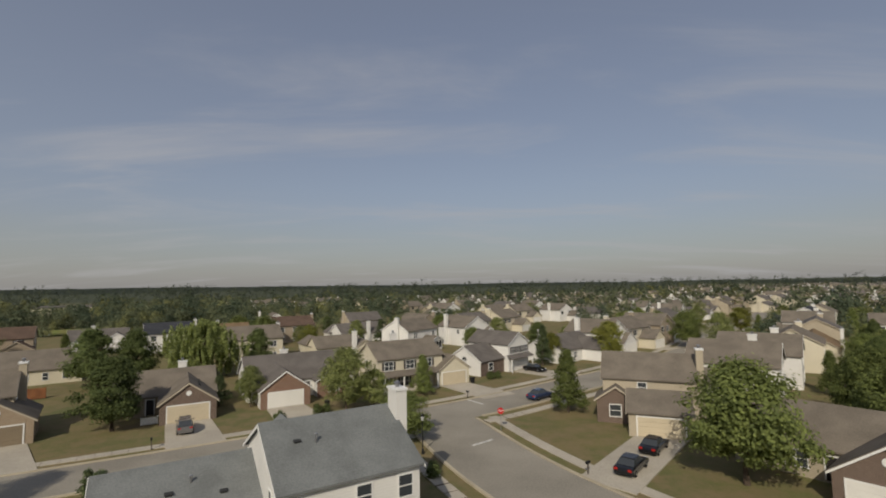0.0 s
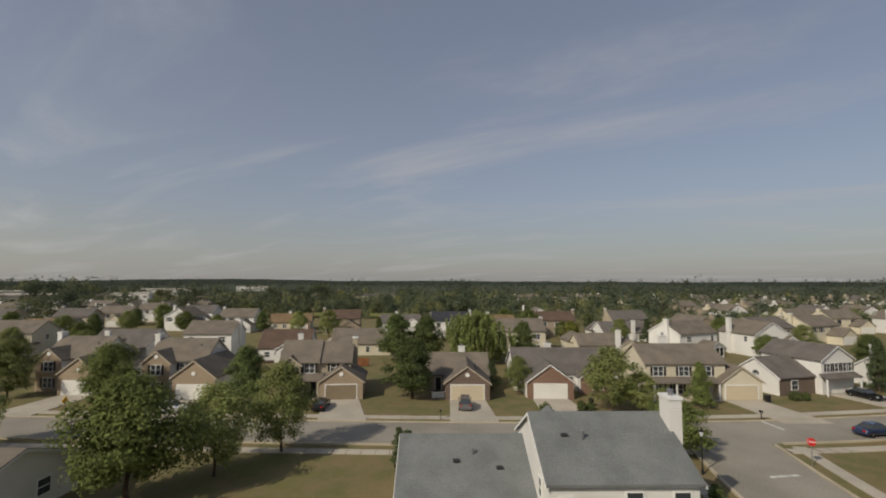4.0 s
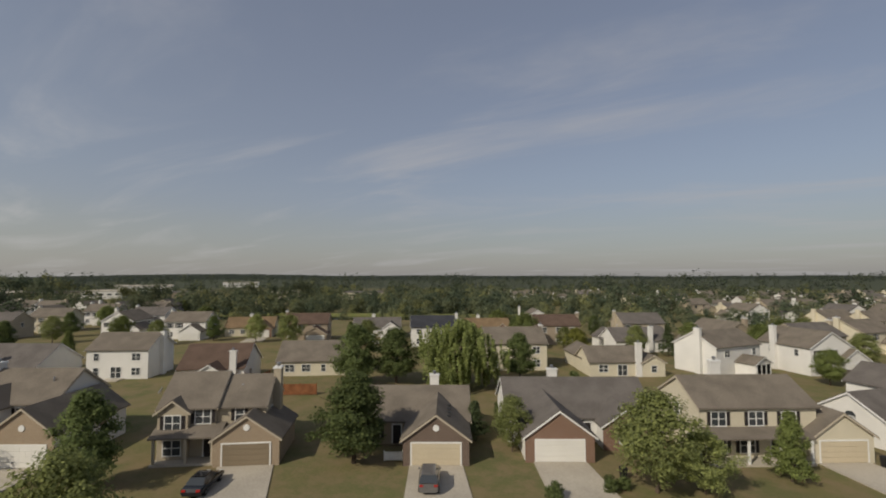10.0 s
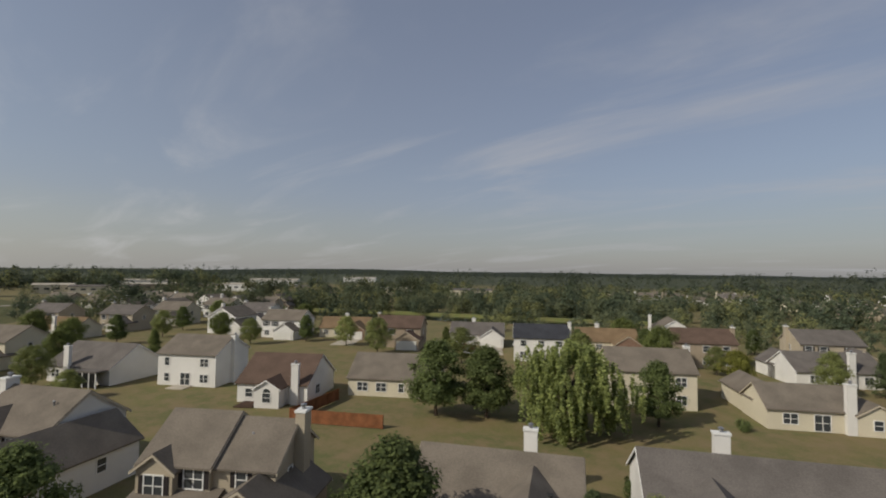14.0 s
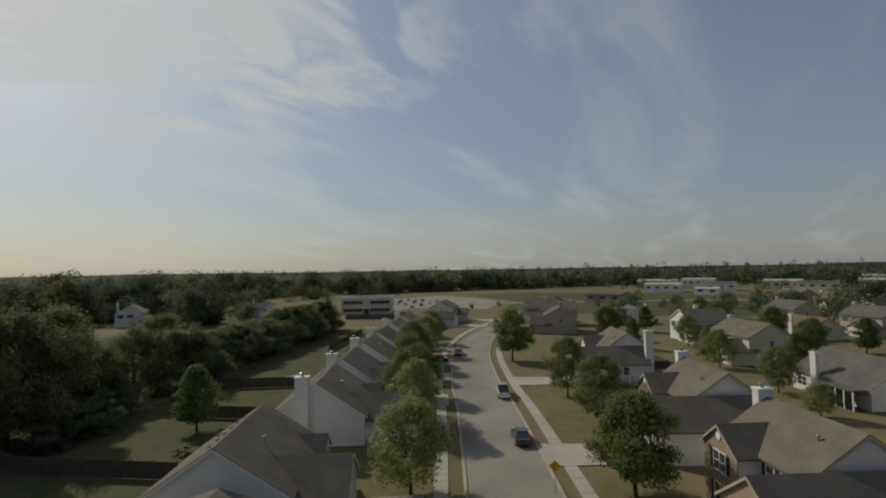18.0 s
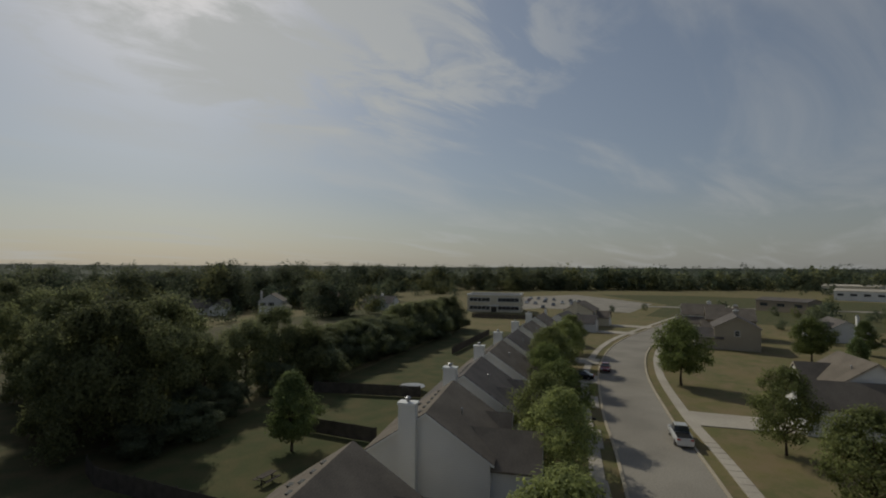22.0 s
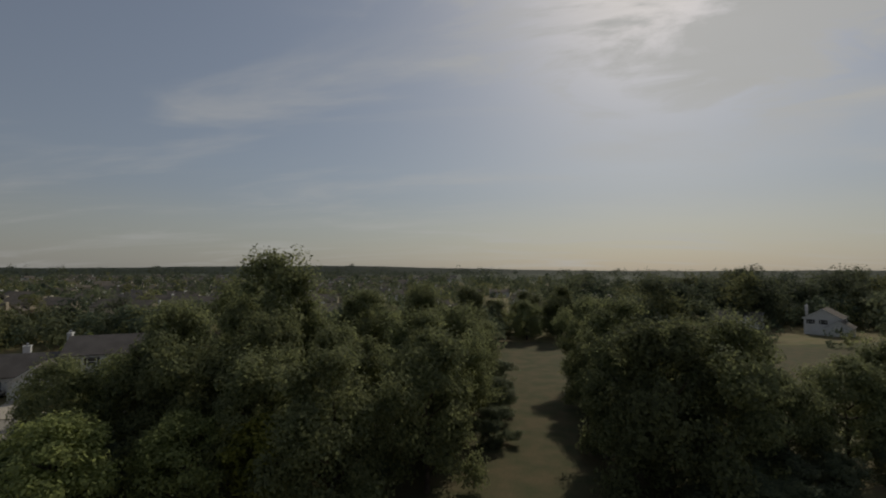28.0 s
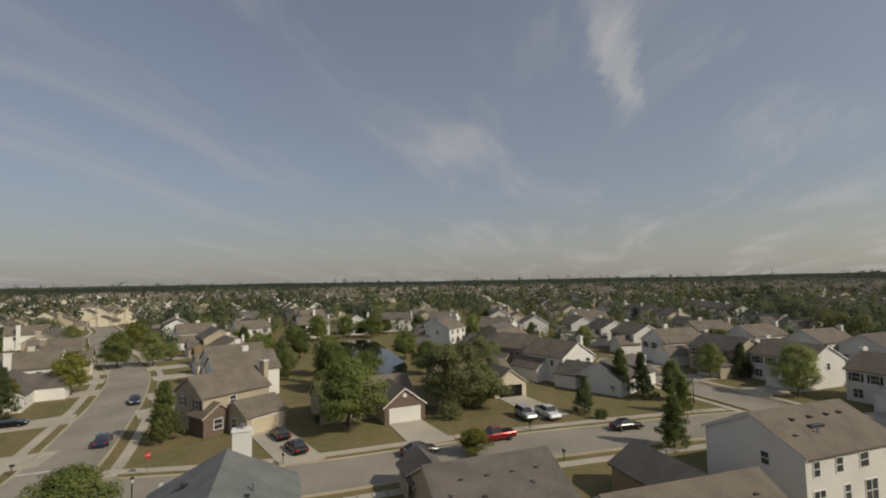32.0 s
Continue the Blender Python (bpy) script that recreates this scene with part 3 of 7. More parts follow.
def chimney(house, x, y, top, w=1.5, d=0.8, material=None, z0=-0.3):
    c = Geo().box(x - w / 2, x + w / 2, y - d / 2, y + d / 2, z0, top).part("chimney", material or SIDE["white"], house)
    Geo().box(x - w / 2 - 0.08, x + w / 2 + 0.08, y - d / 2 - 0.08, y + d / 2 + 0.08, top - 0.12, top + 0.06).part("chimney_cap", M_TRIM, c)
    shared("flue", cached("flue", lambda: lathe([(0.16, 0), (0.16, 0.3), (0.27, 0.3), (0.27, 0.36), (0.1, 0.46)]).mesh("flue", M_GREYM)), c, pose(x, y, top + 0.06), "metal flue with a cap")
    return c


def vents(house, pts):
    """Box vents and plumbing stacks on the roof slopes: (x, y, z, kind)."""
    for x, y, z, k in pts:
        if k == "box":
            shared("roof_vent", cached("rv", lambda: stack([(0.2, 0.2, -0.2), (0.2, 0.2, 0.08), (0.26, 0.26, 0.08), (0.26, 0.26, 0.14), (0.12, 0.12, 0.18)]).mesh("roof_vent", M_VENT)), house, pose(x, y, z))
        else:
            shared("vent_pipe", cached("vp", lambda: lathe([(0.07, -0.3), (0.07, 0.5), (0.13, 0.5), (0.13, 0.57), (0.05, 0.64)]).mesh("vent_pipe", M_GREYM)), house, pose(x, y, z))


def block(house, x0, x1, y0, y1, h, axis, pitch, wall, roof, trim=None, over=0.35, rake=0.25, front=None, hip=False, z0=-0.3):
    """One gabled volume of a house: walls, roof sheet, fascia. front: another facing on the -y side."""
    span = (y1 - y0) if axis == "x" else (x1 - x0)
    rise = span / 2 * pitch
    if hip:
        Geo().box(x0, x1, y0, y1, z0, h + 0.05).part("wall", SIDE[wall], house)
        hip_roof(x0, x1, y0, y1, h, min(x1 - x0, y1 - y0) / 2 * pitch, over).part("roof", ROOF[roof], house)
        return h + rise
    part("wall", *gable_walls(x0, x1, y0, y1, h, axis, rise, z0), SIDE[wall], house)
    gable_roof(x0, x1, y0, y1, h, axis, rise, over, rake).part("roof", ROOF[roof], house)
    rakes(house, x0, x1, y0, y1, h, axis, rise, trim or (M_TRIM if wall == "white" else M_BTRIM), over, rake)
    if front:
        xm = (x0 + x1) / 2
        a = 0.06
        vs = [(x0 - a, y0 - a, z0), (x1 + a, y0 - a, z0), (x1 + a, y0 - a, h - 0.05), (xm, y0 - a, h + rise - 0.1), (x0 - a, y0 - a, h - 0.05)] if axis == "y" else [(x0 - a, y0 - a, z0), (x1 + a, y0 - a, z0), (x1 + a, y0 - a, h - 0.05), (x0 - a, y0 - a, h - 0.05)]
        n = len(vs)
        vs += [(x, y0 + 0.02, z) for x, _, z in vs]
        fs = [tuple(range(n)), tuple(range(2 * n - 1, n - 1, -1))] + [(i, n + i, n + (i + 1) % n, (i + 1) % n) for i in range(n)]
        part("front_facing", vs, fs, SIDE[front], house)
    return h + rise


def ridge_vents(house, x0, x1, y, z, n):
    vents(house, [(x0 + (x1 - x0) * (i + 0.5) / n, y, z, "box") for i in range(n)])


def gable_vent(house, face, x, y, z):
    shared("gable_vent", cached("gv", lambda: Geo().tube((0, -0.05, 0), (0, 0.02, 0), 0.32, 0.32, 14).mesh("gable_vent", M_TRIM)), house, face_pose(face, x, y, z))


# ---------------------------------------------------------------- trees
def leaf_cloud(rng, centres, radii, per, size, up=0.35, flat=1.0):
    """Leaf cards scattered about clump centres, tilted at random."""
    n = len(centres) * per
    c = np.repeat(centres, per, 0)
    r = np.repeat(radii, per)[:, None]
    d = rng.normal(size=(n, 3))
    d /= np.linalg.norm(d, axis=1)[:, None]
    p = c + d * r * rng.uniform(0.35, 1.05, (n, 1)) * (1, 1, flat)
    mid = centres.mean(0)
    o = c - mid
    o /= np.linalg.norm(o, axis=1)[:, None] + 1e-6
    nrm = d * 0.55 + o * 0.55 + rng.normal(size=(n, 3)) * 0.42 + (0, 0, up)
    nrm /= np.linalg.norm(nrm, axis=1)[:, None]
    a = np.cross(nrm, rng.normal(size=(n, 3)))
    a /= np.linalg.norm(a, axis=1)[:, None]
    b = np.cross(nrm, a)
    s = size * rng.uniform(0.6, 1.3, (n, 1))
    a, b = a * s, b * s * 0.62
    v = np.stack([p - a, p - b * 0.9 + a * 0.1, p + a, p + b * 0.9 + a * 0.1], 1).reshape(-1, 3)
    return v


def quad_mesh(name, v, material):
    n = len(v) // 4
    me = bpy.data.meshes.new(name)
    me.vertices.add(4 * n)
    me.vertices.foreach_set("co", np.asarray(v, np.float32).ravel())
    me.loops.add(4 * n)
    me.loops.foreach_set("vertex_index", np.arange(4 * n, dtype=np.int32))
    me.polygons.add(n)
    me.polygons.foreach_set("loop_start", np.arange(0, 4 * n, 4, dtype=np.int32))
    me.update(calc_edges=True)
    me.materials.append(material)
    return me


def envelope(kind, u):
    """Crown radius over its height u in 0..1, as a share of the widest radius."""
    if kind == "round":
        return np.sqrt(np.clip(1 - (2 * u - 0.9) ** 2 / 1.21, 0.02, 1))
    if kind == "cone":
        return np.clip(1.02 - u, 0.04, 1) ** 0.75
    if kind == "oval":
        return np.clip(np.sin(np.pi * (0.12 + 0.86 * u) ** 0.8), 0.05, 1)
    return np.sqrt(np.clip(1 - (2 * u - 0.8) ** 2 / 1.44, 0.02, 1))


def crown_points(rng, kind, h, r, n, z0):
    """Clump centres: mostly near the envelope, some within, with an uneven outline."""
    u = rng.uniform(0, 1, n)
    th = rng.uniform(0, 2 * math.pi, n)
    lump = 1 + 0.22 * np.sin(3 * th + 5 * u + rng.uniform(0, 6)) + rng.normal(size=n) * 0.1
    q = envelope(kind, u) * r * lump * np.sqrt(rng.uniform(0.18, 1.0, n))
    pts = np.stack([q * np.cos(th), q * np.sin(th), z0 + u * h], 1)
    if kind == "wild":                                # grown in several uneven masses
        k = max(3, int(n / 16))
        lobes = pts[:k] * (1.12, 1.12, 1.0)
        near = lobes[rng.integers(0, k, n)] + rng.normal(size=(n, 3)) * (r * 0.2, r * 0.2, h * 0.075)
        near[:, 2] = np.clip(near[:, 2], z0, z0 + h * 1.04)
        pts = np.where(rng.uniform(size=(n, 1)) < 0.72, near, pts)
    return pts


def make_tree(name, seed, kind, h, r, z0, leaf, clumps, per, size, clump_r, trunk_r=0.16, limbs=7, label="", category="tree", flat=0.8):
    """h: crown height over the bare trunk z0; r: crown radius."""
    rng = np.random.default_rng(seed)
    per, size = int(per * 1.4), size * 0.8
    t = empty(name, Matrix(), label, category)
    c = crown_points(rng, kind, h - clump_r, r - clump_r * 0.5, clumps, z0 + clump_r * 0.5)
    v = leaf_cloud(rng, c, rng.uniform(0.7, 1.2, clumps) * clump_r, per, size, flat=flat)
    if kind == "willow":
        v = np.zeros((0, 3))
        tops = crown_points(rng, "round", h * 0.78, r, clumps, z0 + h * 0.22)
        for k in range(clumps):
            m = 26
            zz = np.linspace(0, 1, m) * rng.uniform(0.14, 0.42) * h
            base = tops[k] + np.stack([np.cos(k * 2.4) * 0.25 * np.sqrt(zz), np.sin(k * 2.4) * 0.25 * np.sqrt(zz), -zz], 1)
            base[:, 2] = np.maximum(base[:, 2], 0.5)
            v = np.concatenate([v, leaf_cloud(rng, base, np.full(m, 0.22), per, size, 0.1, 1.6)])
    shared("crown", quad_mesh("crown", v, LEAF[leaf]), t, label="")
    g = Geo()
    top = z0 + h * 0.72
    pts = [(rng.normal() * 0.08 * i, rng.normal() * 0.08 * i, -0.3 + (top + 0.3) * i / 5) for i in range(6)]
    for i in range(5):
        g.tube(pts[i], pts[i + 1], trunk_r * (1 - 0.16 * i) * (1.35 if i == 0 else 1), trunk_r * (1 - 0.16 * (i + 1)), 8)
    for k in range(limbs):
        a = k * 2.4 + rng.uniform(0, 0.6)
        zb = z0 * 0.8 + (top - z0) * rng.uniform(0.05, 0.8)
        ln = r * rng.uniform(0.5, 0.85)
        e = (math.cos(a) * ln, math.sin(a) * ln, zb + ln * rng.uniform(0.4, 0.8))
        mid = (e[0] * 0.5, e[1] * 0.5, zb + (e[2] - zb) * 0.4)
        g.tube((0, 0, zb), mid, trunk_r * 0.5, trunk_r * 0.32, 6)
        g.tube(mid, e, trunk_r * 0.32, trunk_r * 0.1, 5)
    g.part("trunk", M_BARK, t)
    return t


PLANTED = {}


def plant(src, x, y, s=1.0, sz=None, turn=None, label="", group=""):
    """A copy of a tree at a place; the first use moves the source itself."""
    turn = (x * 37 + y * 61) % 360 if turn is None else turn
    m = pose(x, y, 0, 0, 0, turn) @ Matrix.Diagonal((s, s, sz or s, 1))
    if src.name not in PLANTED:
        PLANTED[src.name] = 1
        src.matrix_basis = m
        ob = src
    else:
        ob = copy_thing(src, pose(x, y, 0, 0, 0, turn))
        ob.matrix_basis = m
    return tagged(ob, label, group=group)


# ---------------------------------------------------------------- ribbons on the ground
def smooth(pts, step=3.0):
    """A Catmull-Rom line through the points, resampled."""
    p = [Vector((*q, 0)) for q in pts]
    p = [p[0] * 2 - p[1]] + p + [p[-1] * 2 - p[-2]]
    out = []
    for i in range(1, len(p) - 2):
        n = max(2, int((p[i + 1] - p[i]).length / step))
        for k in range(n):
            t = k / n
            out.append(0.5 * ((2 * p[i]) + (p[i + 1] - p[i - 1]) * t + (2 * p[i - 1] - 5 * p[i] + 4 * p[i + 1] - p[i + 2]) * t * t + (3 * p[i] - p[i - 1] - 3 * p[i + 1] + p[i + 2]) * t ** 3))
    return out + [p[-2]]


def ribbon(line, off, width, z0, z1, g=None):
    """A strip beside a line: off metres to the left of its middle."""
    g = g or Geo()
    vs = []
    for i, p in enumerate(line):
        d = (line[min(i + 1, len(line) - 1)] - line[max(i - 1, 0)]).normalized()
        n = Vector((-d.y, d.x, 0))
        for w in (off - width / 2, off + width / 2):
            q = p + n * w
            vs += [(q.x, q.y, z0), (q.x, q.y, z1)]
    fs = []
    for i in range(len(line) - 1):
        a, b = 4 * i, 4 * i + 4
        fs += [(a + 1, b + 1, b + 3, a + 3), (a, b, b + 1, a + 1), (a + 3, b + 3, b + 2, a + 2)]
    m = 4 * (len(line) - 1)
    fs += [(0, 1, 3, 2), (m, m + 2, m + 3, m + 1)]
    return g.add(vs, fs)


def slab(name, pts, z, material, parent=None, th=0.1):
    """A flat polygon slab on the ground, corners counter-clockwise."""
    n = len(pts)
    vs = [(x, y, z - th) for x, y in pts] + [(x, y, z) for x, y in pts]
    fs = [tuple(range(n, 2 * n))] + [(i, (i + 1) % n, n + (i + 1) % n, n + i) for i in range(n)]
    return part(name, vs, fs, material, parent)
# ---------------------------------------------------------------- the ground
def ground():
    n = 60
    xs = [math.copysign(abs(i / n) ** 2.2 * 4200, i) for i in range(-n, n + 1)]
    vs, fs = [], []
    for y in xs:
        for x in xs:
            d = math.hypot(x + 30, y - 30)
            z = -0.06
            if d > 420:
                z += (d - 420) * 0.006 + noise.noise((x / 700, y / 700, 3)) * min(1, (d - 420) / 900) * 9
            vs.append((x, y, z))
    w = 2 * n + 1
    for j in range(w - 1):
        for i in range(w - 1):
            fs.append((j * w + i, j * w + i + 1, (j + 1) * w + i + 1, (j + 1) * w + i))
    g = part("ground", vs, fs, M_LAWN)
    return tagged(g, "dry patchy lawns and fields in late summer", "ground", kind="structure")


ground()
ROAD_A = smooth([(-335, -37.1), (-256.9, -28.1), (-194.7, -22.1), (-164.5, -17.2), (-136.9, -7.9), (-110.6, 4.9), (-90.3, 16.4), (-28.9, 49.2), (-11.2, 60.2), (5.6, 70.6), (25, 86), (36, 95.2), (57, 115.6), (77, 142), (124, 203), (149, 228), (199, 291), (262, 350)])
ROAD_B = smooth([(-1.5, 65.4), (7.4, 43.5), (22.4, 20.1), (33.1, 1), (40, -12.5), (44.4, -23.6)])
ROAD_E = smooth([(-30.8, -54.9), (1.7, -43.5), (29.3, -32.9), (48.8, -22.7), (69.8, -10.3), (86.9, -1.8), (97.7, -3.4)])
HALF_A, HALF_B = 4.1, 4.6


def road(name, line, half, z, label):
    g = ribbon(line, 0, half * 2, z - 0.2, z)
    return tagged(g.part(name, M_ASPH), label, "road", kind="structure")


road("road", ROAD_A, HALF_A, 0.0, "pale worn concrete residential street")
road("road", ROAD_B, HALF_B, 0.004, "pale worn concrete side street")
road("road", ROAD_E, 4.3, 0.008, "pale concrete street behind the white house")


def near_line(p, line, d):
    return any((q - p).length < d for q in line)


def kerb(line, off, others, z=0.12):
    """Kerb beside a road, left out where another road meets it."""
    run = []
    runs = []
    for i, p in enumerate(line):
        d = (line[min(i + 1, len(line) - 1)] - line[max(i - 1, 0)]).normalized()
        q = p + Vector((-d.y, d.x, 0)) * off
        if any(near_line(q, o, hw + 0.2) for o, hw in others):
            if len(run) > 1:
                runs.append(run)
            run = []
        else:
            run.append(p)
    if len(run) > 1:
        runs.append(run)
    for r in runs:
        tagged(ribbon(r, off, 0.3, -0.1, z).part("kerb", M_KERB), "tan weathered concrete kerb", "kerb", kind="structure")


A2, B2, E2 = smooth([(q.x, q.y) for q in ROAD_A], 1.0), smooth([(q.x, q.y) for q in ROAD_B], 1.0), smooth([(q.x, q.y) for q in ROAD_E], 1.0)
for s in (-1, 1):
    kerb(A2, s * (HALF_A + 0.15), [(B2, HALF_B)])
    kerb(B2, s * (HALF_B + 0.15), [(A2, HALF_A), (E2, 4.3)])
    kerb(E2, s * 4.45, [(B2, HALF_B)])


def sidewalk(line, off, others, z=0.03, slabs=None):
    """A strip of pale concrete; within slabs(x, y) it is laid of separate slabs."""
    runs, run, kind = [], [], None
    for i, p in enumerate(line):
        d = (line[min(i + 1, len(line) - 1)] - line[max(i - 1, 0)]).normalized()
        q = p + Vector((-d.y, d.x, 0)) * off
        k = None if any(near_line(q, o, hw) for o, hw in others) else "slab" if slabs and slabs(q.x, q.y) else "strip"
        if k != kind:
            if kind and len(run) > 1:
                runs.append((kind, run + ([p] if k else [])))
            run, kind = [], k
        if k:
            run.append(p)
    if kind and len(run) > 1:
        runs.append((kind, run))
    for k, r in runs:
        label = "pale concrete sidewalk beside the street"
        if k == "strip":
            tagged(ribbon(r, off, 1.35, -0.1, z).part("sidewalk", M_WALK), label, "sidewalk", kind="structure")
            continue
        base = tagged(ribbon(r, off, 1.3, -0.12, z - 0.03).part("sidewalk", M_BRUSH), label, "sidewalk", kind="structure")
        me = cached("slab", lambda: stack([(0.73, 0.675, -0.1), (0.73, 0.675, z - 0.012), (0.715, 0.66, z)]).mesh("slab", M_WALK))
        dist, n = 0.0, 0
        for u, v in zip(r, r[1:]):
            seg = v - u
            while n * 1.5 + 0.75 <= dist + seg.length:
                t = (n * 1.5 + 0.75 - dist) / seg.length
                q = u + seg * t + Vector((-seg.y, seg.x, 0)).normalized() * off
                shared("slab", me, base, pose(q.x, q.y, random.uniform(-0.006, 0.006), random.uniform(-0.3, 0.3), random.uniform(-0.3, 0.3), math.degrees(math.atan2(seg.y, seg.x))))
                n += 1
            dist += seg.length


def close_by(x, y):
    return -105 < x < 22 and y < 90


for s in (-1, 1):
    sidewalk(A2, s * (HALF_A + 2.4), [(B2, HALF_B + 0.3)], slabs=close_by)
    sidewalk(B2, s * (HALF_B + 2.4), [(A2, HALF_A + 0.3), (E2, 4.6)], slabs=lambda x, y: True)
    sidewalk(E2, s * 6.4, [(B2, HALF_B + 0.3)])


def driveway(x, y, a, length, w=5.4, shift=0.0, name="driveway"):
    """From a garage door's foot straight out to the street."""
    m = pose(x, y, 0, 0, 0, a)
    pts = [m @ Vector(p) for p in ((-w / 2, 0, 0), (-w / 2 + shift - 0.4, -length, 0), (w / 2 + shift + 0.4, -length, 0), (w / 2, 0, 0))]
    return tagged(slab(name, [(p.x, p.y) for p in pts], 0.045, M_WALK, th=0.12), "pale stained concrete driveway", "driveway", kind="structure")


# ---------------------------------------------------------------- near houses
def house_at(x, y, a, label, z=0.0):
    return empty("house", pose(x, y, z, 0, 0, a), label, "house", "houses of the neighbourhood")


# ranch with tan siding and a brown brick garage gable, north of the street
h = house_at(-34.1, 64.6, 29.4, "one-storey tan ranch house with brown brick garage gable and taupe roof")
block(h, -9.2, 3.6, 6, 15, 2.7, "x", 0.62, "tan", "taupe")
block(h, -3.3, 3.3, 0, 9, 2.6, "y", 0.72, "tan", "taupe", front="brown")
garage_door(h, "f", 0, -0.07, material=M_DOORC)
gable_vent(h, "f", 0, -0.08, 3.7)
chimney(h, -0.6, 15.3, 6.0, 1.2, 0.7)
vents(h, [(1.3, 2.2, 4.2, "box"), (1.3, 3.6, 4.2, "box"), (1.3, 5.0, 4.2, "box"), (1.3, 6.4, 4.2, "box"), (-5, 12, 4.1, "pipe")])
front_door(h, "f", -4.6, 6)
window(h, "f", -7.4, 5.99, 0.8, 1.7, 1.4, True)
for x in (-7, -2, 2):
    window(h, "b", x, 15.0, 0.8, 1.2, 1.3)
driveway(-34.1, 64.6, 29.4, 11.5, shift=0.6)

# white-gabled ranch with red brick fronts and dark roof
h = house_at(-23.5, 71.7, 29.5, "one-storey house with red brick gables, white siding and dark grey roof")
block(h, -4.6, 12.4, 6, 17, 2.8, "x", 0.6, "white", "dark")
block(h, -3.5, 3.5, 0, 9, 2.6, "y", 0.72, "white", "dark", front="red")
block(h, 5.6, 10.8, 3.4, 9, 2.6, "y", 0.7, "white", "dark", front="red")
garage_door(h, "f", 0, -0.07)
window(h, "f", 8.2, 3.33, 0.7, 1.7, 1.3, arch=True)
chimney(h, 3.0, 17.3, 6.2, 1.3, 0.7)
front_door(h, "f", 4.5, 6.0)
window(h, "l", -4.6, 10, 0.8, 1.0, 1.3)
vents(h, [(2, 13, 4.4, "pipe"), (7, 13.5, 4.1, "box")])
driveway(-23.5, 71.7, 29.5, 10, shift=0.4)

# beige two-storey with a tall chimney
h = house_at(-50.7, 55, 36.1, "two-storey beige house with stone garage gable, porch and tall chimney")
block(h, -9.6, -3.9, 2.6, 10.6, 5.3, "x", 0.7, "beige", "taupe", M_BTRIM)
block(h, -3.9, 1.1, 3.0, 10.2, 5.2, "x", 0.7, "beige", "taupe", M_BTRIM)
block(h, -9.5, -6.5, 2.0, 6, 5.0, "y", 0.75, "beige", "taupe", M_BTRIM)
block(h, -3.2, 3.2, 0, 8, 2.7, "y", 0.68, "tan", "taupe", M_BTRIM, front="stone")
Geo().add([(-9.8, 0.6, 2.75), (-2.9, 0.6, 2.75), (-2.9, 3.0, 3.6), (-9.8, 3.0, 3.6), (-9.8, 0.6, 2.6), (-2.9, 0.6, 2.6), (-2.9, 3.0, 3.45), (-9.8, 3.0, 3.45)], [(0, 1, 2, 3), (7, 6, 5, 4), (0, 4, 5, 1), (1, 5, 6, 2), (3, 7, 4, 0)]).part("porch_roof", ROOF["taupe"], h)
for x in (-9.3, -6.2, -3.6):
    Geo().box(x - 0.12, x + 0.12, 0.75, 0.99, -0.2, 2.65).part("porch_post", M_BTRIM, h)
Geo().box(-9.6, -3.3, 0.6, 3.0, -0.3, 0.15).part("porch_floor", M_WALK, h)
garage_door(h, "f", 0, -0.07, 4.6, material=M_DOORB)
chimney(h, 1.5, 6.8, 8.6, 0.8, 1.3, SIDE["beige"])
gable_vent(h, "f", 0, -0.09, 3.8)
window(h, "f", -8.0, 1.99, 3.1, 1.5, 1.5, True)
window(h, "f", -5.2, 2.59, 3.6, 1.5, 1.4, True)
window(h, "f", -1.6, 2.99, 3.7, 0.8, 1.2, True)
window(h, "f", -8.0, 1.99, 0.6, 1.7, 1.5)
window(h, "r", 1.1, 5.4, 3.4, 0.7, 1.1)
front_door(h, "f", -4.6, 2.59)
vents(h, [(-2.0, 5.3, 6.4, "pipe"), (0, 9.5, 6.3, "box"), (-6, 9.5, 6.5, "box")])
driveway(-50.7, 55, 36.1, 11.5, shift=1.4)

# two-storey with gabled front, further west
def gabled_two_storey(x, y, a, label, wall="beige", roof="taupe", front="stone", door=None, ch=(-10.45, 8.6)):
    h = house_at(x, y, a, label)
    block(h, -10, -0.6, 4.5, 13, 5.2, "x", 0.68, wall, roof, M_BTRIM)
    block(h, -9.4, -5.2, 2.6, 9, 5.1, "y", 0.8, wall, roof, M_BTRIM, front=front)
    block(h, -3.2, 3.2, 0, 11, 3.4, "y", 0.75, wall, roof, M_BTRIM, front=front)
    garage_door(h, "f", 0, -0.07, material=door or M_DOORW)
    gable_vent(h, "f", 0, -0.09, 3.9)
    gable_vent(h, "f", -7.3, 2.5, 6.0)
    window(h, "f", -7.3, 2.53, 3.2, 1.5, 1.5, True)
    window(h, "f", -7.3, 2.53, 0.6, 1.5, 1.5, True)
    window(h, "f", -4.2, 4.49, 3.5, 0.8, 1.2, True)
    front_door(h, "f", -4.3, 4.5)
    for xx in (-8, -5, -2):
        window(h, "b", xx, 13, 3.2, 1.1, 1.3)
        window(h, "b", xx, 13, 0.6, 1.3, 1.4)
    window(h, "r", 3.2, 7, 1.6, 0.9, 1.2)
    window(h, "l", -10, 9, 3.4, 0.9, 1.2)
    if ch:
        chimney(h, *ch, 8.9, 0.8, 1.3)
    vents(h, [(-6, 11, 6.6, "box"), (-4.5, 11, 6.6, "box"), (-3, 11, 6.6, "box"), (-2.6, 7, 6.9, "pipe")])
    return h


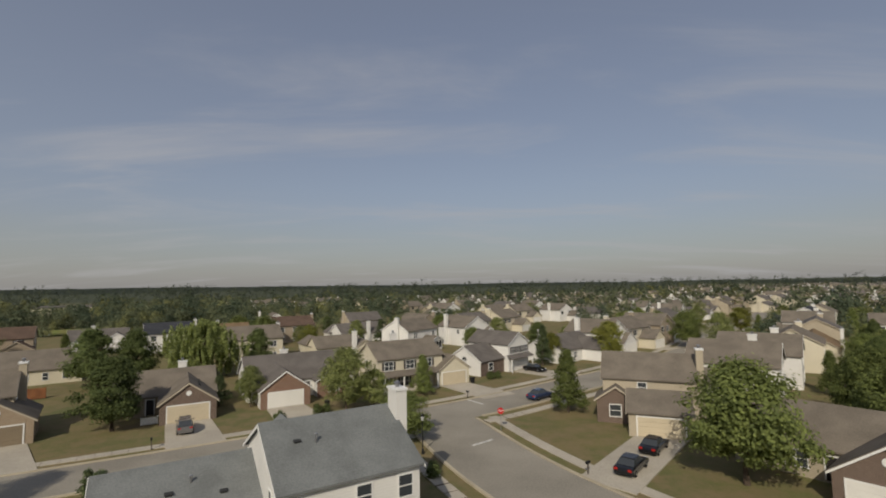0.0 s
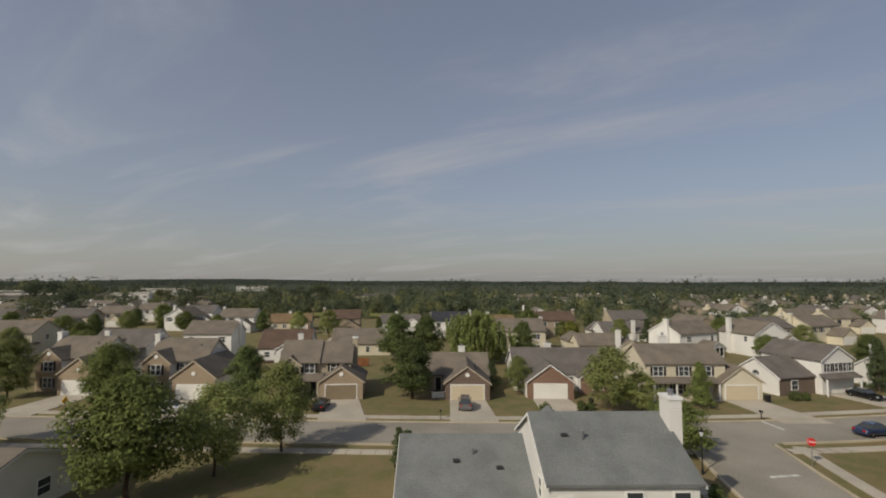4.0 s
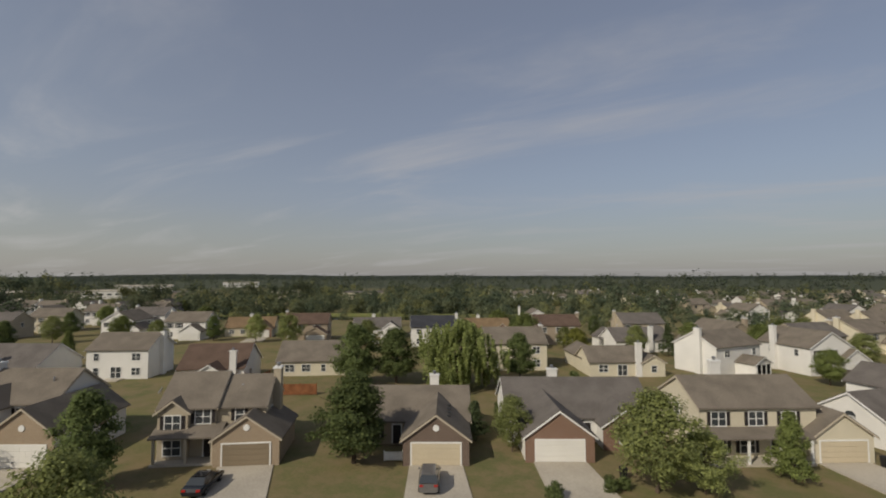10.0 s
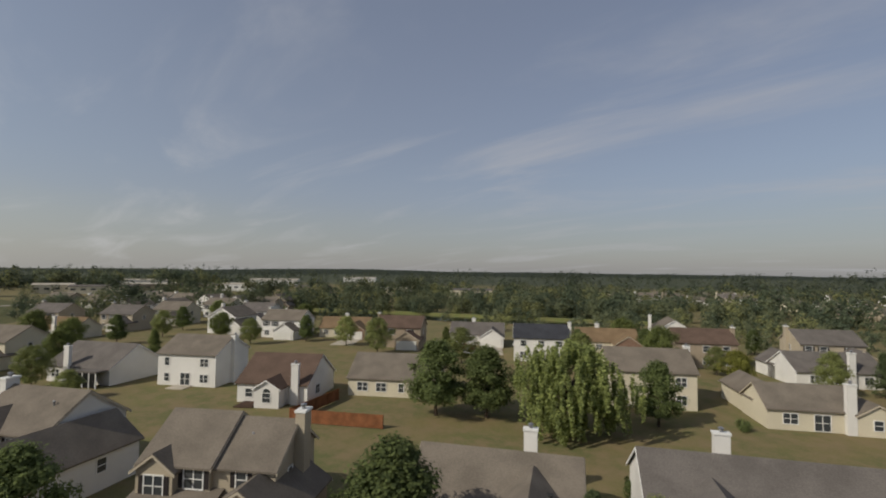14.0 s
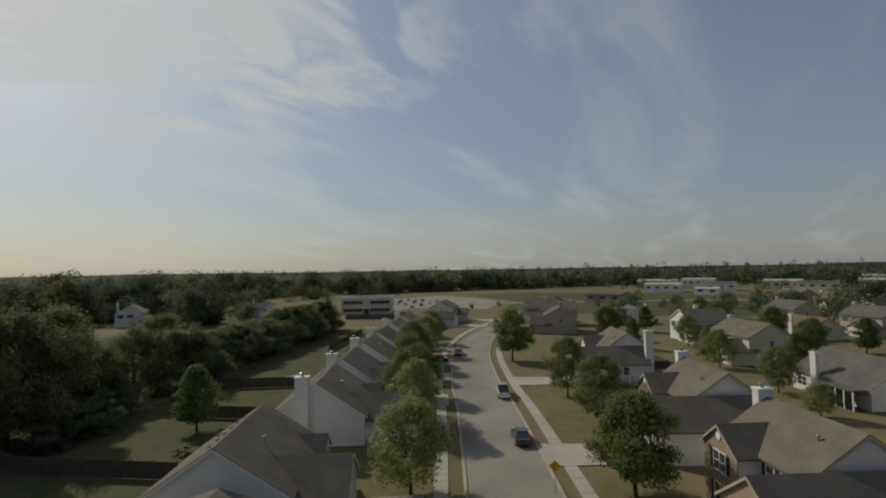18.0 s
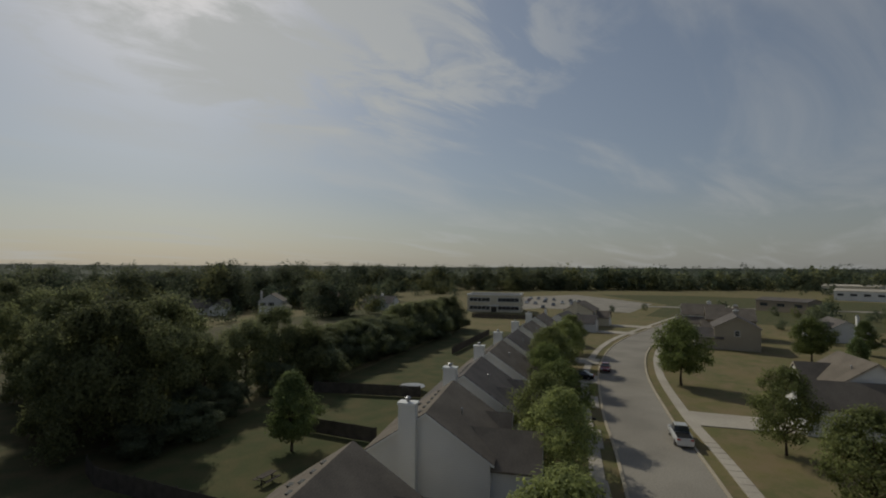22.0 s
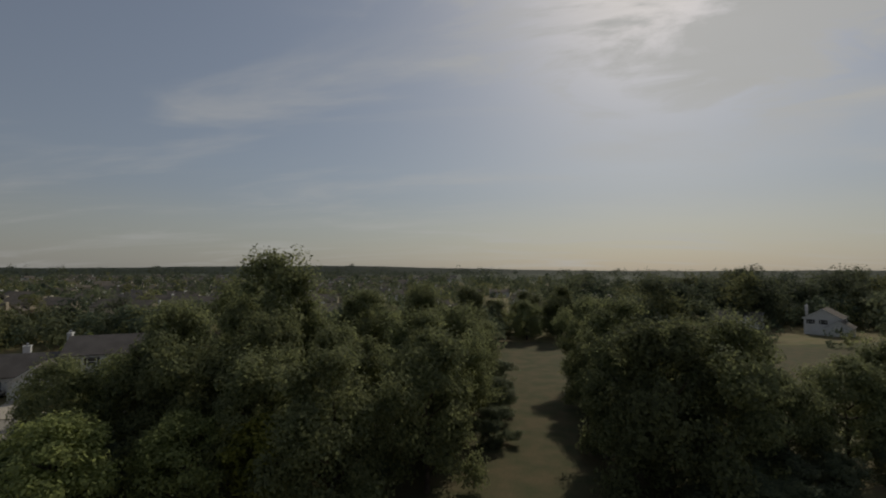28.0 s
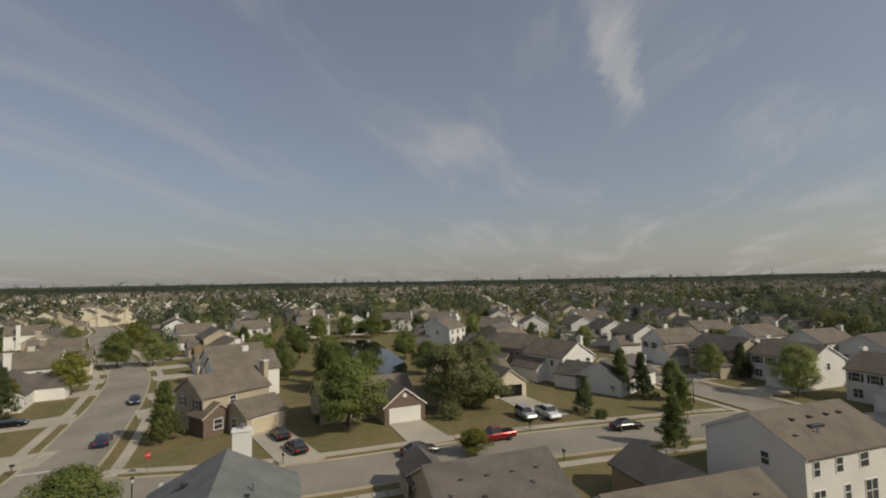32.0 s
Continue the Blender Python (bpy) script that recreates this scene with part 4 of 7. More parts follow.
gabled_two_storey(-69.7, 43.4, 30.4, "two-storey white house with gabled stone front beside the white car", "white")
driveway(-69.7, 43.4, 30.4, 11)

# shuttered two-storey at the corner
h = house_at(1.7, 85.8, 31.6, "two-storey cream house with dark shutters, taupe roof and side garage")
block(h, -14, -1.5, 1.5, 10, 5.3, "x", 0.55, "cream", "taupe")
block(h, -3.2, 3.2, 0, 8, 2.7, "y", 0.7, "cream", "taupe")
Geo().add([(-13.8, -0.6, 2.7), (-3.3, -0.6, 2.7), (-3.3, 1.6, 3.3), (-13.8, 1.6, 3.3), (-13.8, -0.6, 2.55), (-3.3, -0.6, 2.55), (-3.3, 1.6, 3.15), (-13.8, 1.6, 3.15)], [(0, 1, 2, 3), (7, 6, 5, 4), (0, 4, 5, 1), (1, 5, 6, 2), (3, 7, 4, 0)]).part("porch_roof", ROOF["taupe"], h)
for x in (-13.5, -10.1, -6.8, -3.6):
    Geo().box(x - 0.1, x + 0.1, -0.5, -0.3, -0.2, 2.6).part("porch_post", M_TRIM, h)
Geo().box(-13.8, -3.3, -0.6, 1.6, -0.3, 0.15).part("porch_floor", M_WALK, h)
garage_door(h, "f", 0, -0.03, material=M_DOORC)
for x in (-12, -8, -4.5):
    window(h, "f", x, 1.49, 3.4, 1.5, 1.4, True)
for x in (-12, -9):
    window(h, "f", x, 1.49, 0.6, 1.5, 1.5, True)
front_door(h, "f", -6.0, 1.5)
chimney(h, -7, 10.3, 8.6, 1.2, 0.7)
window(h, "l", -14, 6, 3.4, 0.9, 1.3)
driveway(1.7, 85.8, 31.6, 12, shift=0.8)

# white two-storey over its garage
h = house_at(15.4, 99.4, 46.6, "white two-storey house over its garage with a brick-faced side wing")
block(h, -3.6, 3.4, 0, 10.5, 5.4, "y", 0.6, "white", "dark")
block(h, -11, -3.6, 1.2, 9.5, 2.8, "x", 0.62, "white", "dark", front="brown")
garage_door(h, "f", 0.2, -0.03)
for x in (-2.2, -0.4, 1.4, 2.6):
    window(h, "f", x, -0.01, 3.5, 0.7, 1.3, True)
window(h, "f", -8, 1.12, 0.8, 1.3, 1.4)
window(h, "l", -11, 5.3, 2.6, 1.2, 0.1, arch=True)
Geo().add([(-4.2, -1.3, 2.7), (3.6, -1.3, 2.7), (3.6, 0.02, 3.3), (-4.2, 0.02, 3.3), (-4.2, -1.3, 2.55), (3.6, -1.3, 2.55), (3.6, 0.02, 3.15), (-4.2, 0.02, 3.15)], [(0, 1, 2, 3), (7, 6, 5, 4), (0, 4, 5, 1), (1, 5, 6, 2), (3, 7, 4, 0)]).part("porch_roof", ROOF["dark"], h)
for x in (-4.0, 3.4):
    Geo().box(x - 0.1, x + 0.1, -1.2, -1.0, -0.2, 2.6).part("porch_post", M_TRIM, h)
vents(h, [(1.5, 3, 6.6, "pipe"), (1.5, 7, 6.6, "box")])
driveway(15.4, 99.4, 46.6, 12)

# blue-grey roofed house under the first flight line
h = house_at(0.1, -1.6, 31.4, "white-sided house with blue-grey shingle roof, white chimney and low wing")
block(h, 7.5, 17.0, 31.6, 42.6, 5.2, "x", 0.5, "white", "grey")
block(h, -2.2, 7.5, 35.2, 46.2, 2.8, "x", 0.45, "white", "grey")
block(h, 8.2, 14.2, 40, 47.5, 3.2, "y", 0.85, "white", "grey")
chimney(h, 17.45, 36.0, 9.5, 0.9, 1.5)
window(h, "f", 8.6, 31.59, 3.5, 0.9, 0.8)
window(h, "f", 12.9, 31.59, 3.2, 1.0, 1.4)
window(h, "f", 15.9, 31.59, 3.2, 1.0, 1.4)
window(h, "f", 10.5, 31.59, 0.5, 1.5, 1.6)
window(h, "f", 14.5, 31.59, 0.5, 1.7, 1.6)
window(h, "l", 7.5, 34, 3.4, 0.8, 1.2)
window(h, "r", 17.0, 39.5, 3.3, 0.9, 1.3)
vents(h, [(9.4, 35.0, 7.0, "box"), (10.6, 34.6, 6.9, "pipe"), (13.0, 39.6, 7.0, "box"), (2.0, 38.0, 4.2, "box"), (3.3, 38.6, 4.4, "pipe"), (5.2, 37.4, 3.9, "box"), (10.0, 43, 4.8, "pipe")])
garage_door(h, "l", 8.16, 44, 2.7)
# south side of the street
def south_house(x, y, a, label, roof="taupe", wall="white", h1=3.4, ch=True):
    """Deep gabled body with a lower street-side garage; ridge vents along the back slope."""
    h = house_at(x, y, a, label)
    block(h, -5.8, 5.8, -5.5, 5.5, h1, "x", 0.66, wall, roof)
    block(h, -5.2, 1.0, -9.5, -3, 2.7, "y", 0.7, wall, roof)
    block(h, 2.2, 5.4, -6.4, -2, h1 - 0.1, "y", 0.8, wall, roof)
    garage_door(h, "f", -2.1, -9.53)
    window(h, "f", 3.8, -6.41, h1 - 1.7, 1.3, 1.3, True)
    front_door(h, "f", 1.7, -5.5)
    for x0 in (-4, 0, 4):
        window(h, "b", x0, 5.5, 0.7, 1.3, 1.4)
    window(h, "l", -5.8, 1.5, 1.2, 0.9, 1.2)
    window(h, "r", 5.8, 1.5, 1.2, 0.9, 1.2)
    z = h1 + 0.66 * 4.3
    ridge_vents(h, -4.4, 4.4, 1.0, z + 0.2, 6)
    vents(h, [(-1, -2.2, h1 + 2.3, "pipe"), (2.5, 2.8, h1 + 1.9, "box")])
    if ch:
        chimney(h, -6.2, 1.5, h1 + 4.6, 0.9, 1.5)
    return h


south_house(-60.1, 6, 211.5, "white gabled house with row of roof vents, south of the street", ch=False)
south_house(-78.7, -1.3, 210.6, "white gabled house with white chimney, south of the street")
south_house(-91.9, -8.3, 208.8, "white gabled house with taupe roof, south of the street", "dark")
south_house(-106.3, -15.5, 207.4, "white gabled house with taupe roof, south of the street")
south_house(-120.1, -22.1, 205.1, "white gabled house with dark roof, south of the street", "dark")
south_house(-136.3, -29.4, 202.9, "white gabled house with taupe roof, south of the street")
south_house(-154.9, -37.9, 200.7, "white gabled house with taupe roof, south of the street")
h = house_at(-49.5, 13.6, 209, "low ranch house with brown roof and row of roof vents")
block(h, -3.6, 5.0, -7, 7, 2.6, "x", 0.33, "white", "taupe")
vents(h, [(x, 0.7, 4.62, "box") for x in (2.6, 0.8, -1.0)] + [(3.2, 2.4, 4.05, "box"), (2.8, 3.2, 3.8, "box"), (0.2, 2.2, 4.12, "box")])
garage_door(h, "f", 1.6, -7.03)
window(h, "l", -3.6, -2, 0.9, 1.2, 1.2)
window(h, "r", 5.0, 2, 0.9, 1.2, 1.2)
for x in (-1.8, 1.2, 3.6):
    window(h, "b", x, 7, 0.8, 1.2, 1.3)
Geo().box(-2.4, 1.6, 7.02, 10, -0.1, 0.12).part("patio", M_WALK, h)

# north side, further west
gabled_two_storey(-87.8, 35.8, 27.5, "two-storey white house with stone front and taupe roof", "white")
gabled_two_storey(-118.4, 21.8, 26.4, "two-storey white house with gabled front and end chimney", "white", "taupe", "white", ch=(2.2, 11.3))
for x, y, a in ((-87.8, 35.8, 27.5), (-118.4, 21.8, 26.4)):
    driveway(x, y, a, 11.5)
for x, y, a in ((-60.1, 6, 211.5), (-78.7, -1.3, 210.6), (-91.9, -8.3, 208.8), (-106.3, -15.5, 207.4), (-120.1, -22.1, 205.1), (-136.3, -29.4, 202.9)):
    p = pose(x, y, 0, 0, 0, a) @ Vector((-2.1, -9.5, 0))
    driveway(p.x, p.y, a, 6.0)

for x, y, a in ((-109.0, 118.2, 36), (-97.5, 143.4, 36), (-135.3, 124.6, 40)):
    driveway(x, y, a, 11)

# back row, seen over the first houses
h = house_at(-109.8, 74.1, 33.5, "white two-storey house with taupe roof and white side chimney")
block(h, -5.6, 5.6, -4.8, 4.8, 5.4, "x", 0.55, "white", "taupe")
chimney(h, 5.95, 0, 8.2, 0.7, 1.2)
for x in (-3.8, 3.4):
    window(h, "f", x, -4.81, 3.4, 1.5 if x > 0 else 0.9, 1.3)
    window(h, "f", x, -4.81, 0.7, 1.5 if x > 0 else 0.9, 1.3)
window(h, "f", -0.2, -4.81, 0.15, 1.8, 2.0)
Geo().box(-1.8, 1.4, -7.4, -4.8, -0.1, 0.1).part("patio", M_WALK, h)

h = house_at(-90, 80.1, 36.5, "one-storey white house with brown roof and arched window bay")
block(h, -5.8, 5.4, -5.5, 5.8, 2.9, "x", 0.62, "white", "brown")
block(h, -1.6, 2.2, -8.2, -4, 2.8, "y", 0.6, "white", "brown")
chimney(h, 3.6, -5.8, 6.0, 1.1, 0.6)
window(h, "f", 0.3, -8.21, 0.8, 1.2, 1.3, arch=True)
window(h, "r", 5.4, -1.5, 0.8, 1.5, 1.3)
window(h, "f", -3.9, -5.51, 0.8, 1.1, 1.2)
Geo().box(-4.6, -1.7, -8.6, -5.5, -0.1, 0.12).part("patio", M_BRUSH, h)

h = house_at(-78.2, 96.2, 35.3, "one-storey cream house with taupe roof behind the cedar fence")
block(h, -9.4, 5.0, -5.0, 5.4, 2.8, "x", 0.6, "cream", "taupe")
chimney(h, 3.6, -0.8, 7.0, 1.1, 0.7)
for x, w in ((-7, 1.7), (-3.9, 1.6), (-0.6, 0.8), (2.4, 0.8)):
    window(h, "f", x, -5.01, 0.8, w, 1.3)
ridge_vents(h, -7, 1, 1.2, 5.3, 3)

h = house_at(-122, 61.9, 29.5, "one-storey house with grey roof, screened porch and white chimney")
block(h, -9.2, 4.8, -4, 7, 2.8, "x", 0.62, "white", "dark")
chimney(h, -4.2, -4.3, 6.4, 1.1, 0.6)
Geo().box(0.2, 4.6, -6.4, -3.9, 2.5, 2.75).part("porch_roof", ROOF["dark"], h)
for x in (0.3, 1.7, 3.1, 4.5):
    Geo().box(x - 0.07, x + 0.07, -6.35, -6.2, -0.2, 2.5).part("porch_post", M_TRIM, h)
Geo().box(0.3, 4.5, -6.3, -6.26, 0.1, 2.5).part("porch_screen", M_DARK, h)
window(h, "f", -7.2, -4.01, 0.8, 1.7, 1.3)
window(h, "f", -1.9, -4.01, 0.1, 1.5, 2.0)

h = house_at(-47.6, 119.2, 32.5, "two-storey cream house with taupe roof behind the willow")
block(h, -6.4, 6.2, -5, 5, 5.4, "x", 0.55, "cream", "taupe")
chimney(h, 6.55, 1.5, 8.5, 0.7, 1.2)
for x in (1.2, 4.0):
    window(h, "f", x, -5.01, 3.4, 1.4, 1.3)
    window(h, "f", x, -5.01, 0.7, 1.4, 1.3)
window(h, "f", -4.4, -5.01, 0.7, 0.8, 1.2)

h = house_at(-28.3, 126.7, 32.5, "one-storey cream ranch house with white chimney and sliding door")
block(h, -7.6, 4.0, -7.5, 0.5, 2.7, "x", 0.6, "cream", "taupe")
block(h, -7.4, -1.8, -3, 9, 2.7, "y", 0.6, "cream", "taupe")
block(h, 2.4, 6.8, -8.3, -1, 2.6, "y", 0.6, "cream", "taupe")
chimney(h, 1.8, -7.9, 6.3, 1.1, 0.7)
window(h, "f", -1.2, -7.51, 0.1, 1.8, 2.0)
window(h, "f", -4.9, -7.51, 0.8, 1.7, 1.3)
window(h, "f", 4.6, -8.31, 0.8, 1.0, 1.2)

h = house_at(-9.5, 136.1, 54.5, "white two-storey house with chimney and screened porch")
block(h, -6.6, 6.6, -4.6, 4.8, 5.4, "x", 0.55, "white", "taupe")
chimney(h, -6.95, -1.0, 8.8, 0.7, 1.3)
block(h, -1.2, 3.4, -8.6, -4.6, 2.5, "y", 0.5, "white", "taupe")
Geo().box(-0.9, 3.1, -8.64, -8.6, 0.4, 2.3).part("porch_screen", M_DARK, h)
for x in (-0.95, 0.4, 1.75, 3.1):
    Geo().box(x - 0.07, x + 0.07, -8.7, -8.62, 0, 2.4).part("porch_post", M_TRIM, h)
window(h, "f", -3.5, -4.61, 3.4, 1.4, 1.3)
window(h, "f", 4.6, -4.61, 3.4, 1.0, 1.3)

# corner house with the twin-car drive
h = house_at(24.2, 54.6, -22, "two-storey house with brown brick base, beige siding and tall chimney")
block(h, -3.4, 3.2, 0, 6.6, 2.7, "x", 0.55, "beige", "taupe", M_BTRIM)
block(h, -6.5, 4.6, 6.4, 15, 5.3, "x", 0.6, "beige", "taupe", M_BTRIM)
block(h, -7.2, -2.6, 4.8, 9, 2.8, "y", 0.7, "brown", "taupe", M_BTRIM)
garage_door(h, "f", 0, -0.03, material=M_DOORC)
chimney(h, 5.0, 8.6, 9.0, 0.8, 1.4, SIDE["beige"])
window(h, "l", -3.4, 3.2, 0.8, 1.2, 1.3)
for y in (8, 12.5):
    window(h, "l", -6.5, y, 3.5, 1.2, 1.3, True)
window(h, "f", -5, 4.79, 0.8, 1.3, 1.4)
window(h, "f", -1.8, 6.39, 3.6, 1.0, 1.2)
pts = [(21.6, 55.7), (12.0, 44.4), (15.7, 40.6), (26.7, 53.6)]
tagged(slab("driveway", pts, 0.045, M_WALK, th=0.12), "pale concrete driveway with two dark cars", "driveway", kind="structure")

h = house_at(32.1, 35.6, -51.2, "one-storey house with brown brick garage gable and taupe roof")
block(h, -12, 3.6, 5, 14.5, 2.8, "x", 0.58, "beige", "taupe", M_BTRIM)
block(h, -3.3, 3.3, 0, 8, 2.7, "y", 0.75, "beige", "taupe", M_TRIM, front="brown")
garage_door(h, "f", 0, -0.07, material=M_DOORW)
gable_vent(h, "f", 0, -0.09, 4.1)
window(h, "f", -7, 4.99, 0.8, 1.7, 1.4)
front_door(h, "f", -4.4, 5)
driveway(32.1, 35.6, -51.2, 11)

h = house_at(50.9, 21, -55.7, "one-storey house with dark open garage behind two parked cars")
block(h, -12, 3.6, 5, 14, 2.8, "x", 0.58, "cream", "taupe")
block(h, -3.3, 3.3, 0, 8, 2.7, "y", 0.7, "cream", "taupe")
# no hole in the wall: a near-black panel paints the garage's inner shade
Geo().box(-2.4, 2.4, -0.03, 0.1, 0.02, 2.15).part("garage_opening", M_DARK, h, "flat dark panel for the open garage's shaded inside")
front_door(h, "f", -4.4, 5)
driveway(50.9, 21, -55.7, 14)

# houses on this side of the side street
h = house_at(5.2, 18.5, 123.5, "grey-brown roofed house with many roof vents beside the street")
block(h, -6.2, 6.2, -5.5, 5.5, 2.5, "x", 0.52, "beige", "dark")
block(h, 2.2, 6.2, -9, -3, 2.6, "y", 0.7, "beige", "dark")
vents(h, [(-4, 1.8, 4.42, "box"), (-1.5, 1.8, 4.42, "box"), (1, 1.8, 4.42, "box"), (3.5, 1.8, 4.42, "box"), (-3, 3.4, 3.6, "pipe"), (2, 3.6, 3.5, "box"), (4.8, 3.4, 3.6, "pipe")])
window(h, "b", 0, 5.5, 0.8, 1.5, 1.3)

h = house_at(0, 2.8, 121, "brown-roofed house with low front wing and rear chimney")
block(h, -7.2, 7.2, -5.5, 5.5, 2.9, "x", 0.64, "beige", "taupe")
block(h, -9.4, -3.4, -13.4, -4, 2.7, "y", 0.6, "tan", "dark")
chimney(h, 2.2, 5.9, 6.9, 1.5, 0.9, SIDE["stone"])
vents(h, [(-5, 1.6, 5.4, "box"), (-2.5, 1.6, 5.4, "box"), (0, 1.6, 5.4, "box"), (2.5, 1.6, 5.4, "box"), (5, 1.6, 5.4, "pipe"), (-7.4, -10, 4.0, "pipe")])
garage_door(h, "f", -6.4, -13.43, material=M_DOORB)

h = house_at(18.5, -12.4, 122.9, "white two-storey house with brown roof, seen from the back garden")
block(h, -6.6, 6.8, -5.3, 5.3, 5.3, "x", 0.5, "white", "taupe")
for x, w in ((-5.4, 1.4), (-1.2, 1.2), (2.3, 0.9), (5.4, 0.8)):
    window(h, "b", x, 5.3, 3.5, w, 1.3)
for x, w in ((-5.4, 1.5), (1.4, 0.8), (5.2, 1.5)):
    window(h, "b", x, 5.3, 0.9, w, 1.3)
window(h, "b", -2.0, 5.3, 0.2, 1.7, 2.0)
window(h, "r", 6.8, 1.5, 3.5, 0.8, 1.2)
window(h, "l", -6.6, 0, 3.5, 0.8, 1.2)
vents(h, [(-4, 1.6, 7.3, "box"), (-2, 1.6, 7.3, "box"), (0.5, 1.6, 7.3, "box"), (3, 1.6, 7.3, "box"), (5, 3.2, 6.4, "box"), (2, 3.4, 6.3, "pipe")])
Geo().box(0.2, 2.2, 2.2, 2.9, 6.55, 6.95).part("skylight", M_GLASS, h)
Geo().box(-4, -0.5, 5.3, 8.2, -0.1, 0.12).part("patio", M_WALK, h)


# ---------------------------------------------------------------- repeated designs, further away
def design(kind, wall, roof, label, front=None):
    h = house_at(-2.4, 1.8, 0, label)
    if kind == "two":
        block(h, -6.2, 6.2, -4.8, 4.8, 5.3, "x", 0.55, wall, roof)
        block(h, 0.2, 6.4, -9.0, -3, 2.7, "y", 0.65, wall, roof, front=front)
        garage_door(h, "f", 3.3, -9.08)
        for x in (-4.6, -1.8, 3.2):
            window(h, "f", x, -4.81, 3.4, 1.3, 1.4, True)
        window(h, "f", -4.4, -4.81, 0.7, 1.5, 1.4)
        for x in (-4, 0, 4):
            window(h, "b", x, 4.8, 3.4, 1.3, 1.3)
            window(h, "b", x, 4.8, 0.7, 1.4, 1.4)
        window(h, "l", -6.2, 0, 3.4, 0.9, 1.2)
        window(h, "r", 6.2, 0, 3.4, 0.9, 1.2)
        chimney(h, -6.55, 0.8, 8.6, 0.7, 1.2, SIDE[wall])
    elif kind == "ranch":
        block(h, -8, 7, -4.5, 5, 2.8, "x", 0.6, wall, roof)
        block(h, 0.6, 7, -9.2, -2, 2.7, "y", 0.68, wall, roof, front=front)
        garage_door(h, "f", 3.8, -9.28)
        for x in (-6, -2.6):
            window(h, "f", x, -4.51, 0.8, 1.4, 1.3)
        for x in (-5, 0, 4):
            window(h, "b", x, 5, 0.8, 1.4, 1.3)
        chimney(h, -2, 5.3, 6.4, 1.1, 0.6)
    else:
        block(h, -4.8, 4.8, -6, 6, 5.3, "y", 0.6, wall, roof)
        block(h, 1.0, 7.4, -7.2, 1, 2.7, "y", 0.68, wall, roof, front=front)
        garage_door(h, "f", 4.2, -7.28)
        for x in (-3, 0.2):
            window(h, "f", x, -6.01, 3.4, 1.2, 1.4, True)
            window(h, "b", x, 6, 3.4, 1.2, 1.3)
            window(h, "b", x, 6, 0.7, 1.2, 1.3)
        for y in (-3, 3):
            window(h, "l", -4.8, y, 3.4, 0.9, 1.2)
            window(h, "r", 4.8, y, 3.4, 0.9, 1.2)
        chimney(h, -5.15, 2, 8.8, 0.7, 1.2, SIDE[wall])
    return h


DESIGNS = [design("two", "cream", "taupe", "two-storey cream house with taupe roof and chimney"),
           design("ranch", "white", "dark", "one-storey white ranch house with dark roof"),
           design("side", "white", "taupe", "white gable-fronted two-storey house with taupe roof"),
           design("two", "beige", "dark", "two-storey beige house with dark roof"),
           design("ranch", "cream", "tan", "one-storey cream house with tan roof", "red"),
           design("two", "white", "black", "two-storey white house with black roof"),
           design("side", "tan", "taupe", "tan gable-fronted house with taupe roof", "brown"),
           design("two", "tan", "brown", "two-storey tan house with brown roof"),
           design("two", "white", "taupe", "two-storey white house with taupe roof and white chimney"),
           design("two", "white", "dark", "two-storey white house with dark grey roof")]
USED = [0] * len(DESIGNS)


def again(k, x, y, a, z=0.0):
    m = pose(x, y, z, 0, 0, a)
    if not USED[k]:
        USED[k] = 1
        DESIGNS[k].matrix_basis = m
        return DESIGNS[k]
    return copy_thing(DESIGNS[k], m)


